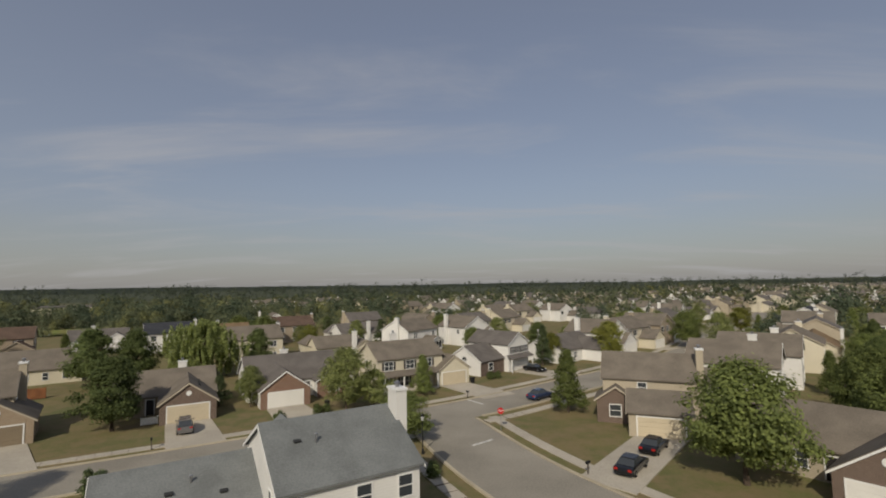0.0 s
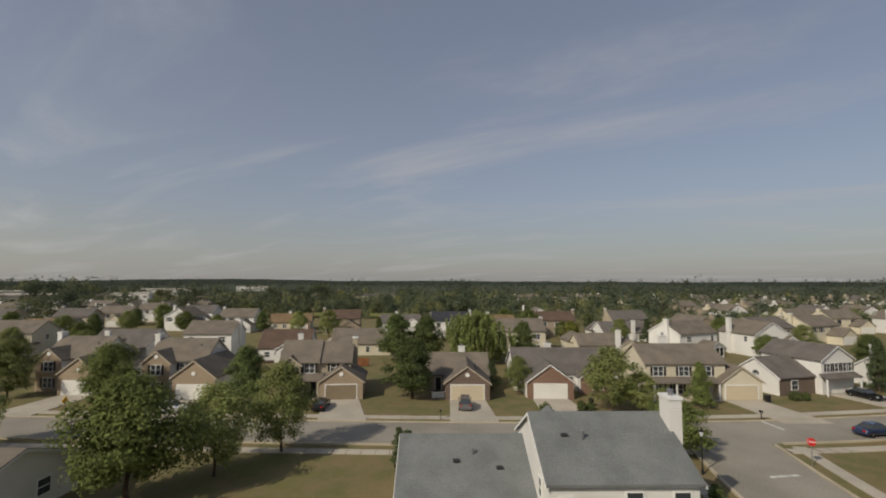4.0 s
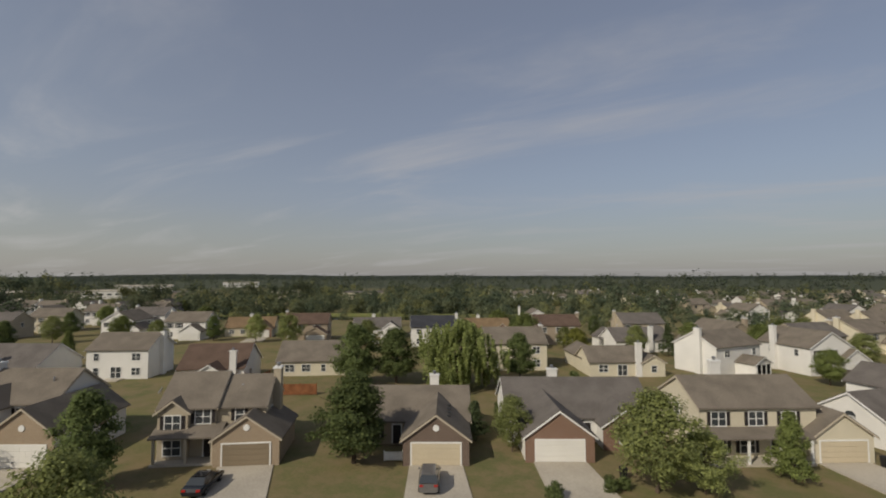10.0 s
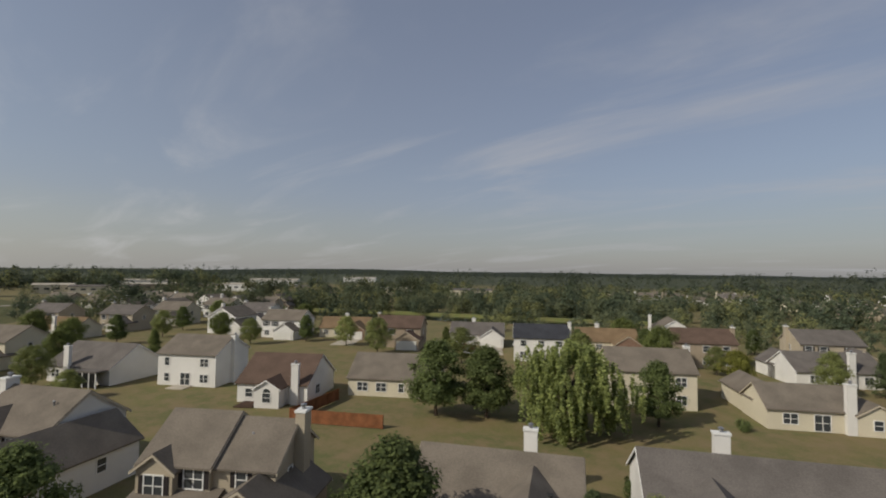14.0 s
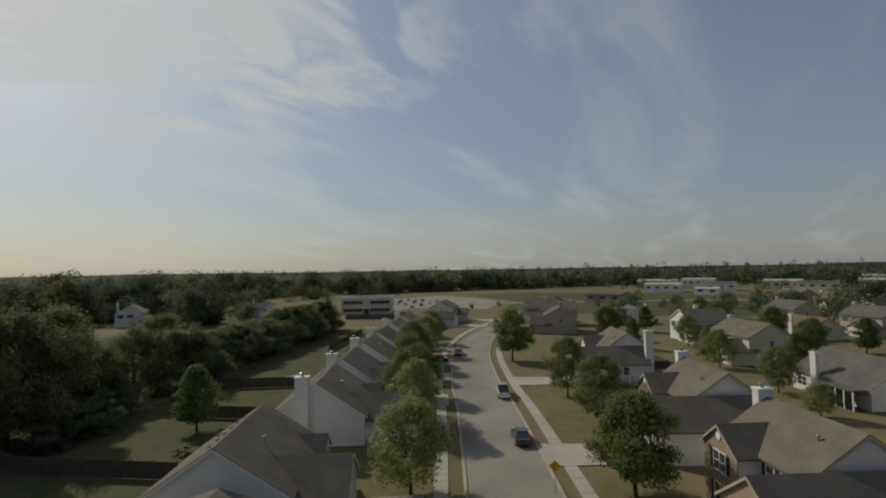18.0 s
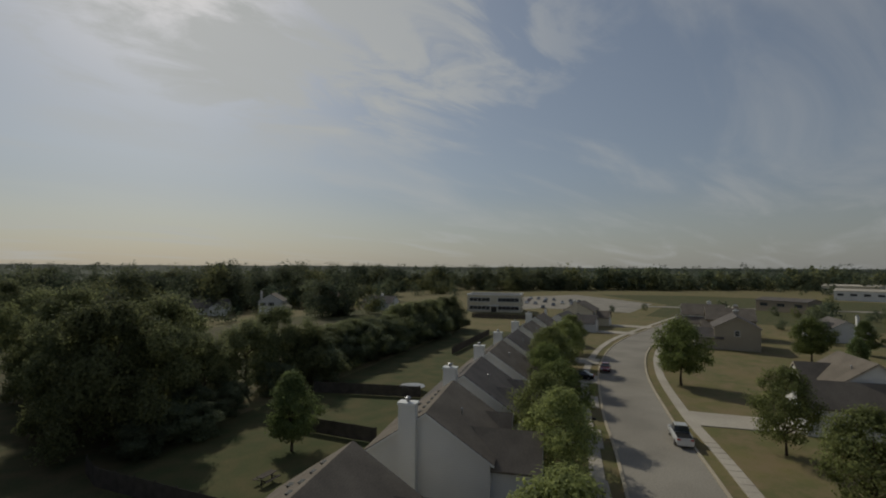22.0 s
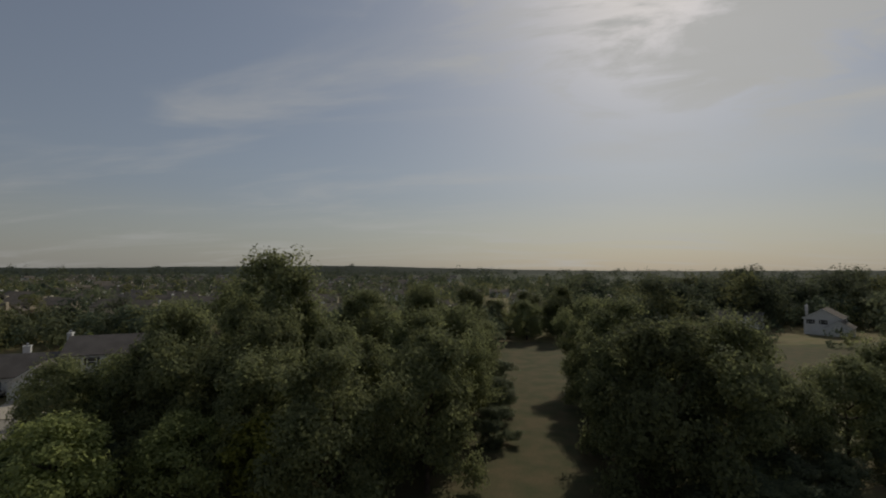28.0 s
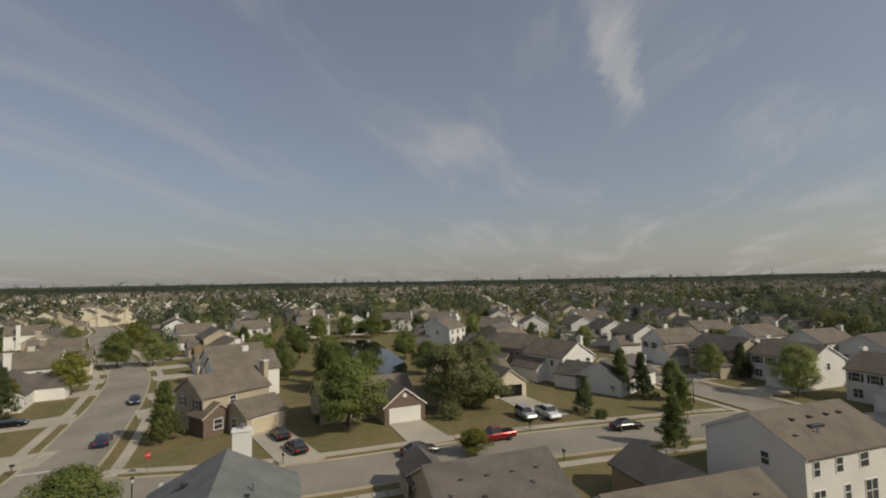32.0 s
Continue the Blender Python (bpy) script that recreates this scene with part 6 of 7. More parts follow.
def belts():
    r = random.Random(8)
    spots = []
    def lift(x, y):
        return -0.06 + max(0, math.hypot(x + 30, y - 30) - 420) * 0.006
    def field(p):                                     # the open meadow beyond the clearing
        return -172 < p[0] < -36 and -128 < p[1] < -55 or math.hypot(p[0] + 118, p[1] + 155) < 14 or math.hypot(p[0] + 133, p[1] + 142) < 12
    def band(x0, y0, x1, y1, w, n, s0, s1):
        for _ in range(n):
            t = r.random()
            x, y = x0 + (x1 - x0) * t + r.gauss(0, w), y0 + (y1 - y0) * t + r.gauss(0, w)
            spots.append((x, y, lift(x, y), s0 + (s1 - s0) * r.random() ** 1.6 * 1.25))
    band(-262, 172, -180, 213, 4, 70, 0.5, 1.0)       # behind the bank of the north pond
    band(-180, 213, -85, 256, 5, 75, 0.55, 1.15)
    band(-330, 190, -60, 330, 26, 110, 0.5, 1.3)
    band(-338, 225, -19.3, 355.2, 16, 40, 0.5, 1.0)
    band(-427.6, 366.5, 62.8, 452.8, 45, 190, 0.7, 1.3)
    band(-420, 250, -80, 420, 40, 150, 0.7, 1.25)
    band(-19.8, 236.4, 120.7, 340.9, 12, 40, 0.5, 1.0)
    band(-144.8, -304.7, -330.9, -281.2, 9, 130, 1.2, 2.5)   # tall woods beyond the western fields
    band(-330.9, -281.2, -496.4, -132.5, 10, 150, 1.2, 2.5)
    band(-496.4, -132.5, -644.2, 16.2, 12, 120, 1.2, 2.5)
    band(-644.2, 16.2, -653.7, 285.9, 14, 120, 1.1, 2.4)
    band(-105.3, -185.1, -207.8, -197.3, 9, 44, 1.3, 2.25)      # round the white farmhouse
    band(-142, -134, -175, -130, 3, 8, 1.5, 2.2)
    band(-60, -152, -106, -196, 7, 24, 1.1, 2.2)
    band(-248.6, -20.5, -343.6, 38.5, 22, 22, 0.4, 0.8)
    band(-261.3, 33.4, -369, 164.4, 30, 60, 0.5, 1.1)
    band(107.9, -88.6, 257.2, -97, 7, 80, 0.9, 1.4)        # south-east tree line
    band(-3.5, -104.9, 107.9, -88.6, 8, 50, 0.9, 1.5)
    band(-70.7, -95.5, 4.8, -124.9, 12, 50, 0.9, 1.5)
    spots[:] = [p for p in spots if not field(p)]
    tall = [p for p in spots if p[3] > 1.5 and math.hypot(p[0] + 60, p[1]) < 420]
    spots[:] = [p for p in spots if p not in tall]
    near = [p for p in spots if math.hypot(p[0] + 30, p[1] - 30) < 320]
    far_wood("woods", near, 4, "belt of mixed green trees behind the houses", cards=26, n=26, kind="round", size=0.42)
    rest = [p for p in spots if math.hypot(p[0] + 30, p[1] - 30) >= 320]
    far_wood("woods", rest, 14, "belt of tall mixed trees beyond the fields", cards=13, n=14, kind="round", size=0.62)
    spots.clear()
    for k in range(5200):                             # trees between the far houses
        a, d = (r.uniform(-2.35, 2.2), r.uniform(150, 560)) if k < 3300 else (r.uniform(-1.75, 1.15), r.uniform(330, 860))
        x, y = -20 + d * math.cos(a), 30 + d * math.sin(a)
        if math.hypot(x - 97, y - 75) < 46 or any(abs(x - q.x) < 9 and abs(y - q.y) < 9 for q in ROAD_A) or any(math.hypot(x - q[1], y - q[2]) < 10 for q in MID):
            continue
        if noise.noise((x / 60, y / 60, 11)) < -0.25:   # lawns stay open here and there
            continue
        spots.append((x, y, lift(x, y), r.uniform(0.5, 1.0) if d < 230 else (r.uniform(0.6, 1.35) if k % 9 else r.uniform(1.3, 1.8)) * (1 + d / 2600)))
    spots[:] = [p for p in spots if not field(p)]
    near = [p for p in spots if math.hypot(p[0] + 30, p[1] - 30) < 290]
    far_wood("garden_trees", near, 5, "garden trees among the outer houses", cards=18, n=20, kind="round", size=0.45)
    rest = [p for p in spots if math.hypot(p[0] + 30, p[1] - 30) >= 290]
    far_wood("garden_trees", rest, 15, "scattered garden trees among distant houses", cards=8, n=9, kind="round", size=0.7)
    spots.clear()
    for _ in range(900):                              # copses over the western and southern fields
        a, d = r.uniform(2.2, 3.75), r.uniform(190, 560)
        x, y = -60 + d * math.cos(a), 0 + d * math.sin(a)
        if d < 430 and a > 2.75 or math.hypot(x + 235, y + 100) < 75:   # open fields and the car park
            continue
        if r.random() < 0.55 + 0.9 * noise.noise((x / 90, y / 90, 1)):
            spots.append((x, y, lift(x, y), r.uniform(0.7, 1.5) if r.random() < 0.8 else r.uniform(1.6, 2.3)))
    for _ in range(700):
        a, d = r.uniform(3.75, 4.6), r.uniform(150, 560)
        x, y = -40 + d * math.cos(a), d * math.sin(a)
        if d < 300 and a < 4.1:
            continue
        if r.random() < 0.5 + 0.9 * noise.noise((x / 80, y / 80, 7)):
            spots.append((x, y, lift(x, y), r.uniform(0.7, 1.4) if r.random() < 0.8 else r.uniform(1.6, 2.4)))
    spots[:] = [p for p in spots if not field(p)]
    tall += [p for p in spots if p[3] > 1.5 and math.hypot(p[0] + 60, p[1]) < 420]
    far_wood("tall_trees", tall, 16, "tall full-crowned trees round the farm and fields", cards=24, n=46, kind="wild", size=0.27)
    spots[:] = [p for p in spots if p not in tall]
    far_wood("copses", spots, 9, "scattered copses over distant fields", cards=10, n=13, kind="round")
    spots.clear()
    for k in range(6400):                             # wooded skyline, in clumps of uneven height
        a = r.uniform(0, 2 * math.pi)
        east = -1.5 < (a + math.pi) % (2 * math.pi) - math.pi < 1.1
        d = (800 if east else 540) + (1200 if east else 1400) * r.random() ** 1.5
        x, y = -30 + d * math.cos(a), 30 + d * math.sin(a)
        grow = noise.noise((x / 160, y / 160, 2)) + 0.6 * noise.noise((x / 45, y / 45, 5))
        if r.random() < 0.72 + grow:
            spots.append((x, y, lift(x, y) - 1, max(0.5, r.uniform(0.7, 1.35) * (1 + d / 1700) * (1 + 1.0 * grow))))
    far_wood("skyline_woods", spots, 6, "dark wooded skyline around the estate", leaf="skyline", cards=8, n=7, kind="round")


def hills():
    """Low wooded ridge closing the plain, higher to the south-east and north-west."""
    vs, fs, n, m = [], [], 360, 9
    for i in range(n):
        a = 2 * math.pi * i / n
        c, s_ = math.cos(a), math.sin(a)
        top = 19 + 22 * max(0, noise.noise((c * 1.6, s_ * 1.6, 3))) + 9 * max(0, -math.cos(2 * (a - 0.7))) + 3 * noise.noise((c * 9, s_ * 9, 8))
        for j in range(m):
            u = j / (m - 1)
            d = 1750 + 700 * u + 40 * noise.noise((c * 12, s_ * 12, j))
            vs.append((-30 + d * c, 30 + d * s_, -0.2 + top * math.sin(math.pi / 2 * u) + (noise.noise((c * 160, s_ * 160, j)) * 2.6 if 0 < j else 0)))
    for i in range(n):
        for j in range(m - 1):
            k = (i + 1) % n
            fs.append((i * m + j, i * m + j + 1, k * m + j + 1, k * m + j))
    # the ridge looks hazy through its dull bluish leaf colour alone
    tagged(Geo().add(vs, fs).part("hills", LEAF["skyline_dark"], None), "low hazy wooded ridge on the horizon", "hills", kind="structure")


belts()
hills()
# ---------------------------------------------------------------- vehicles
PAINT = {k: paint_mat(k + "_car_paint", c) for k, c in {
    "black": (0.012, 0.012, 0.014), "charcoal": (0.06, 0.06, 0.065), "silver": (0.42, 0.42, 0.43), "white": (0.72, 0.72, 0.72), "red": (0.17, 0.018, 0.018), "blue": (0.035, 0.05, 0.10), "pewter": (0.16, 0.155, 0.15)}.items()}


def loft(sections):
    """Rings of equal length joined into one shell and capped."""
    n = len(sections[0])
    vs = [p for s in sections for p in s]
    fs = [tuple(range(n)), tuple(range(len(vs) - 1, len(vs) - n - 1, -1))]
    for k in range(len(sections) - 1):
        fs += [(k * n + i, (k + 1) * n + i, (k + 1) * n + (i + 1) % n, k * n + (i + 1) % n) for i in range(n)]
    return Geo().add(vs, fs)


SHAPES = {  # length, width, and (x, belt height), cabin (x0 foot, x0 top, x1 top, x1 foot, roof)
    "sedan": (4.75, 1.82, [(-2.37, 0.62), (-2.2, 0.86), (-1.4, 0.96), (0.7, 0.93), (1.5, 0.84), (2.2, 0.70), (2.37, 0.5)], (-1.75, -1.0, 0.25, 1.05, 1.43)),
    "suv": (4.7, 1.86, [(-2.35, 0.7), (-2.28, 1.0), (-1.4, 1.08), (0.8, 1.06), (1.4, 1.0), (2.2, 0.88), (2.35, 0.6)], (-2.25, -1.95, 0.3, 1.1, 1.74)),
    "pickup": (5.5, 1.95, [(-2.75, 0.75), (-2.7, 1.08), (-0.6, 1.1), (1.2, 1.1), (1.8, 1.05), (2.6, 0.95), (2.75, 0.6)], (-0.55, -0.4, 0.75, 1.35, 1.82)),
    "van": (5.0, 1.95, [(-2.5, 0.7), (-2.45, 1.0), (-1.4, 1.05), (1.0, 1.05), (1.8, 0.98), (2.4, 0.8), (2.5, 0.55)], (-2.4, -2.2, 0.6, 1.75, 1.8)),
}


def car(shape, colour, x, y, heading, label):
    """Built with its nose along its own +x; heading turns it about the upright."""
    ln, w, belt, (c0, c1, c2, c3, top) = SHAPES[shape]
    v = empty("car" if shape != "pickup" else "pickup_truck", pose(x, y, 0.05, 0, 0, heading), label, "car" if shape != "pickup" else "truck", "parked vehicles")
    key = (shape, colour)
    hw = w / 2

    def ring(px, z, n0=0.25):
        q = 0.9 if abs(px) > ln / 2 - 0.1 else 1.0
        return [(px, -hw * 0.86 * q, n0), (px, -hw * q, n0 + 0.2), (px, -hw * q, z - 0.14), (px, -hw * 0.9 * q, z), (px, hw * 0.9 * q, z), (px, hw * q, z - 0.14), (px, hw * q, n0 + 0.2), (px, hw * 0.86 * q, n0)]

    body = shared("body", cached(("body", *key), lambda: loft([ring(px, z, 0.3 if abs(px) > ln / 2 - 0.1 else 0.22) for px, z in belt]).mesh("body", PAINT[colour])), v)
    zb = belt[2][1] - 0.02

    def cabin():
        r0, r1 = hw * 0.88, hw * 0.7
        vs = [(c0, -r0, zb), (c3, -r0, zb), (c3, r0, zb), (c0, r0, zb), (c1, -r1, top - 0.06), (c2, -r1, top - 0.06), (c2, r1, top - 0.06), (c1, r1, top - 0.06)]
        return Geo().add(vs, [(0, 1, 5, 4), (1, 2, 6, 5), (2, 3, 7, 6), (3, 0, 4, 7), (4, 5, 6, 7)]).mesh("glasshouse", M_GLASS)

    shared("glasshouse", cached(("cab", shape), cabin), v, label="dark tinted car glass")

    def roofm():
        r1 = hw * 0.71
        return loft([[(px, -r1, top - 0.08), (px, -r1 * 0.9, top), (px, r1 * 0.9, top), (px, r1, top - 0.08)] for px in (c1 - 0.05, c1 + 0.25, c2 - 0.2, c2 + 0.06)]).mesh("roof", PAINT[colour])

    shared("roof", cached(("roof", *key), roofm), v)
    if shape == "pickup":
        # flat dark slab on the closed body takes the load bed's place
        shared("bed", cached("bed", lambda: Geo().box(-2.62, -0.7, -0.78, 0.78, 1.02, 1.115).mesh("bed", M_DARK)), v, label="flat dark slab in place of the load bed")
    for sx in (-0.31, 0.31):
        for sy in (-1, 1):
            wh = shared("wheel", cached("rim", lambda: lathe([(0.2, -0.1), (0.2, 0.1), (0.08, 0.115)], 12).mesh("rim", M_RIM)), v, pose(sx * ln, sy * (hw - 0.1), 0.31, -90 * sy, 0, 0))
            shared("tyre", cached("tyre", lambda: lathe([(0.2, -0.11), (0.31, -0.1), (0.33, -0.06), (0.33, 0.06), (0.31, 0.1), (0.2, 0.11)], 16).mesh("tyre", M_TYRE)), wh, label="black rubber tyre")
    for sy in (-1, 1):
        shared("headlight", cached("hl", lambda: stack([(0.05, 0.2, -0.07), (0.07, 0.2, 0.0), (0.04, 0.17, 0.08)]).mesh("headlight", M_LAMPW)), v, pose(ln / 2 - 0.12, sy * hw * 0.66, belt[-1][1] + 0.12))
        shared("taillight", cached("tl", lambda: stack([(0.05, 0.16, -0.09), (0.06, 0.17, 0.0), (0.04, 0.15, 0.09)]).mesh("taillight", M_LAMPR)), v, pose(-ln / 2 + 0.05, sy * hw * 0.68, belt[1][1] - 0.14))
        shared("mirror", cached(("mir", colour), lambda: stack([(0.06, 0.1, -0.06), (0.08, 0.11, 0.0), (0.05, 0.09, 0.07)]).mesh("mirror", PAINT[colour])), v, pose(c3 - 0.25, sy * (hw + 0.03), zb + 0.06))
    shared("bumper", cached(("bump", w), lambda: stack([(0.09, hw * 0.9, -0.1), (0.12, hw * 0.92, 0), (0.09, hw * 0.9, 0.1)]).mesh("bumper", M_STEEL)), v, pose(ln / 2 - 0.04, 0, 0.38))
    return v


A_DIR = math.degrees(math.atan2(0.49, 0.87))
car("suv", "pewter", -32.3, 60.4, -60.4, "pewter estate car parked facing the garage of the ranch house").rotation_euler[2] += math.pi
car("sedan", "black", -49.6, 49.7, 121.5, "black saloon car on the beige house's drive")
car("suv", "white", -65.2, 37.5, 36.5, "white hatchback car on a concrete drive")
car("sedan", "black", 21.7, 50.9, 50, "black saloon car close to the corner garage door")
car("sedan", "black", 17.3, 45.7, 50, "black saloon car on the corner house's drive")
car("sedan", "blue", 14.6, 74.2, 40, "blue-grey saloon car parked along the street")
car("sedan", "black", 18.1, 97, -48.4, "dark saloon car on the white house's drive")
car("sedan", "charcoal", 19.2, 29.4, -56.6, "charcoal saloon car parked at the kerb")
car("pickup", "red", 26.3, 20.6, 125.2, "red pickup truck parked at the kerb")
car("suv", "silver", 37.7, 17.4, 212.2, "silver car on a drive beside a white pickup")
car("pickup", "white", 38.9, 14, 211.9, "white pickup truck on the drive of the open garage")
car("sedan", "black", 34.5, 2.7, -59.8, "black saloon car parked along the side street")
car("pickup", "white", -103.3, 13, 206.6, "white pickup truck parked along the long street")
car("sedan", "charcoal", -85.4, 22.1, 208, "dark saloon car parked along the long street")
car("sedan", "red", -132.8, -9.5, 21.5, "red saloon car parked near the street's bend")
car("sedan", "black", -123.1, -9.7, -65.2, "dark saloon car on a drive across the street")
car("suv", "black", -75.4, 11, -62, "black hatchback car in a shaded drive")
car("suv", "silver", 36.2, -44.6, 116.5, "silver car parked before a garage")
car("sedan", "silver", 35.5, -47.6, 116.5, "pale saloon car parked before a garage")
car("sedan", "black", 16.5, -51.9, 116.5, "dark car parked before a shaded house")
car("sedan", "white", -94.4, 130.1, 35.8, "white saloon car on a far drive")
car("suv", "red", -98.3, 133.9, 36, "red car on a far drive")
car("suv", "red", -28.1, 157.4, 32.5, "red estate car parked behind the ranch house")
car("sedan", "blue", 34.6, 90, -133.5, "dark blue saloon car driving lane side")
car("sedan", "black", 41.5, 79.9, 141.6, "black saloon car on a drive by the street")
car("sedan", "white", 50.8, 90.3, 143.5, "white saloon car on a drive by the street")


# ---------------------------------------------------------------- fences
def fence(pts, height, material, label, step=0.16, cap=False):
    """Upright boards on two rails, posts between; boards of one fence are alike."""
    f = empty("fence", Matrix(), label, "fence")
    board = cached(("board", material.name, height, step), lambda: stack([(step * 0.47, 0.012, 0.02), (step * 0.47, 0.012, height - 0.04), (step * 0.35, 0.012, height)]).mesh("board", material))
    post = cached(("post", material.name, height), lambda: stack([(0.05, 0.05, -0.3), (0.05, 0.05, height + 0.05), (0.02, 0.02, height + 0.1)]).mesh("post", material))
    for (x0, y0), (x1, y1) in zip(pts, pts[1:]):
        ln, a = math.hypot(x1 - x0, y1 - y0), math.degrees(math.atan2(y1 - y0, x1 - x0))
        for z in (0.35, height - 0.35):
            Geo().box(0, ln, 0.02, 0.07, z - 0.05, z + 0.05).part("rail", material, f, m=pose(x0, y0, 0, 0, 0, a))
        n = max(1, int(ln / step))
        for i in range(n):
            shared("board", board, f, pose(x0 + (x1 - x0) * (i + 0.5) / n, y0 + (y1 - y0) * (i + 0.5) / n, 0, 0, 0, a))
        k = max(1, int(ln / 2.4))
        for i in range(k + 1):
            t = i / k
            shared("post", post, f, pose(x0 + (x1 - x0) * t - math.sin(radians(a)) * 0.1, y0 + (y1 - y0) * t + math.cos(radians(a)) * 0.1, 0, 0, 0, a))
    return f


fence([(-81.4, 83.7), (-76.7, 72.9), (-65.8, 79.9)], 1.75, M_CEDAR, "orange cedar board fence behind the cream house")
fence([(-40.4, -12.9), (-41.5, 2)], 1.7, M_OLDW, "weathered dark board fence at the lawn's edge", 0.3)
fence([(-54.6, -24.7), (-54.6, -20.8), (-61, -4.5)], 1.7, M_OLDW, "weathered dark board fence between back lawns", 0.3)
fence([(-74.5, -22), (-78.5, -11.2)], 1.7, M_OLDW, "weathered board fence by the round tree", 0.3)
fence([(-85.3, -35.1), (-94.8, -21.1)], 1.7, M_OLDW, "weathered board fence further along the lawns", 0.3)
fence([(-153, 25.4), (-134.3, 35.1), (-124.9, 42.7)], 1.7, M_OLDW, "weathered board fence north of the long street", 0.3)
fence([(-127.9, 24.9), (-134.3, 35.1)], 1.7, M_OLDW, "weathered board fence between gardens", 0.3)
fence([(-15.2, 119.8), (-8.4, 112.6)], 1.2, M_STEEL, "low dark picket fence on the back lawn", 0.3)
fence([(4.6, 142.1), (22, 132.9)], 1.6, M_OLDW, "grey board fence behind pale houses", 0.3)
fence([(-39.4, 63), (-37.8, 64)], 0.9, M_TRIM, "short white picket fence by the ranch house", 0.14)


# ---------------------------------------------------------------- street things
def sign(x, y, kind, turn, label):
    s = empty("road_sign", pose(x, y, 0, 0, 0, turn), label, "sign")
    lathe([(0.035, -0.3), (0.035, 2.5)], 6).part("post", M_GREYM, s)
    n, r, rot, m = (8, 0.4, math.pi / 8, M_SIGNR) if kind == "stop" else (4, 0.55, 0, M_SIGNY)
    vs = [(r * math.cos(rot + 2 * math.pi * i / n), yy, 2.3 + r * math.sin(rot + 2 * math.pi * i / n)) for yy in (-0.06, -0.035) for i in range(n)]
    part("plate", vs, [tuple(range(n)), tuple(range(2 * n - 1, n - 1, -1))] + [(i, n + i, n + (i + 1) % n, (i + 1) % n) for i in range(n)], m, s, "red plate" if kind == "stop" else "yellow diamond plate")
    if kind == "stop":
        c = bpy.data.curves.new("lettering", "FONT")
        c.body, c.align_x, c.align_y, c.size, c.extrude = "STOP", "CENTER", "CENTER", 0.3, 0.004
        c.materials.append(M_TRIM)
        t = new("lettering", c)
        t.parent, t.matrix_basis = s, pose(0, -0.066, 2.3, 90, 0, 0)
    else:
        Geo().box(-0.05, 0.05, -0.072, -0.06, 2.1, 2.5).part("symbol", M_STEEL, s)
    return s


sign(6.7, 58.6, "stop", -10, "red octagonal stop sign at the corner")
sign(-74.5, 29, "warn", -60, "yellow diamond warning sign beside the sidewalk")


def street_lamp(x, y, label):
    s = empty("street_lamp", pose(x, y, 0), label, "lamp")
    lathe([(0.13, -0.2), (0.13, 0.4), (0.07, 0.5), (0.055, 3.3), (0.09, 3.35), (0.05, 3.4)], 10).part("pole", M_STEEL, s)
    lathe([(0.1, 3.4), (0.2, 3.75), (0.16, 3.8)], 8).part("lantern", M_LAMPW, s, "pale glass lantern")
    lathe([(0.22, 3.8), (0.06, 4.0), (0.02, 4.1)], 8).part("cap", M_STEEL, s)
    return s


street_lamp(-2.4, 51.1, "black post-top street lamp by the corner")
street_lamp(52.3, -10.6, "dark post-top street lamp by the junction")


def mailbox(x, y, turn, label="dark mailbox on a wooden post at the kerb"):
    s = empty("mailbox", pose(x, y, 0, 0, 0, turn), label, "mailbox")
    stack([(0.05, 0.05, -0.3), (0.05, 0.05, 1.0)]).part("post", M_OLDW, s)
    prof = [(-0.1, 1.0), (0.1, 1.0), (0.1, 1.16), (0.06, 1.23), (-0.06, 1.23), (-0.1, 1.16)]
    loft([[(a, yy, b) for a, b in prof] for yy in (-0.25, 0.25)]).part("box", M_STEEL, s)
    return s


for x, y, a in ((-32.4, 53.8, 31), (20.7, 11.6, -53), (31.4, 16.3, -53), (40.9, 7.5, -53), (13.3, 26.5, -53), (-18.6, 60.5, 33), (-82.6, 13.3, 30), (-100.4, 3.9, 30), (3.5, 74.7, 40), (13, 44.9, -50)):
    mailbox(x, y, a)


def wheelie_bin(x, y, turn):
    s = empty("wheeled_bin", pose(x, y, 0, 0, 0, turn), "dark wheeled rubbish bin on a driveway", "bin")
    stack([(0.22, 0.26, 0), (0.28, 0.33, 0.95)]).part("body", M_STEEL, s)
    stack([(0.3, 0.35, 0.95), (0.3, 0.35, 1.0), (0.2, 0.25, 1.06)]).part("lid", M_STEEL, s)
    return s


wheelie_bin(5, 86.5, 32)
wheelie_bin(-17.2, 70.8, 33)

# back-garden things
t = empty("trampoline", pose(-96.4, -24.6, 0), "round dark trampoline on a back lawn", "trampoline")
lathe([(1.95, 0.84), (2.0, 0.8), (2.05, 0.84), (2.0, 0.88)], 28).part("rim", M_GREYM, t)
lathe([(1.9, 0.8), (1.9, 0.83)], 28).part("mat", M_DARK, t, "black jumping mat")
for i in range(6):
    lathe([(0.03, -0.1), (0.03, 0.8)], 6).part("leg", M_GREYM, t, m=pose(1.95 * math.cos(i * 1.047), 1.95 * math.sin(i * 1.047), 0))
t = empty("picnic_table", pose(-65.6, -10.7, 0, 0, 0, 20), "weathered wooden picnic table under the round tree", "table")
Geo().box(-0.9, 0.9, -0.38, 0.38, 0.72, 0.76).part("tabletop", M_OLDW, t)
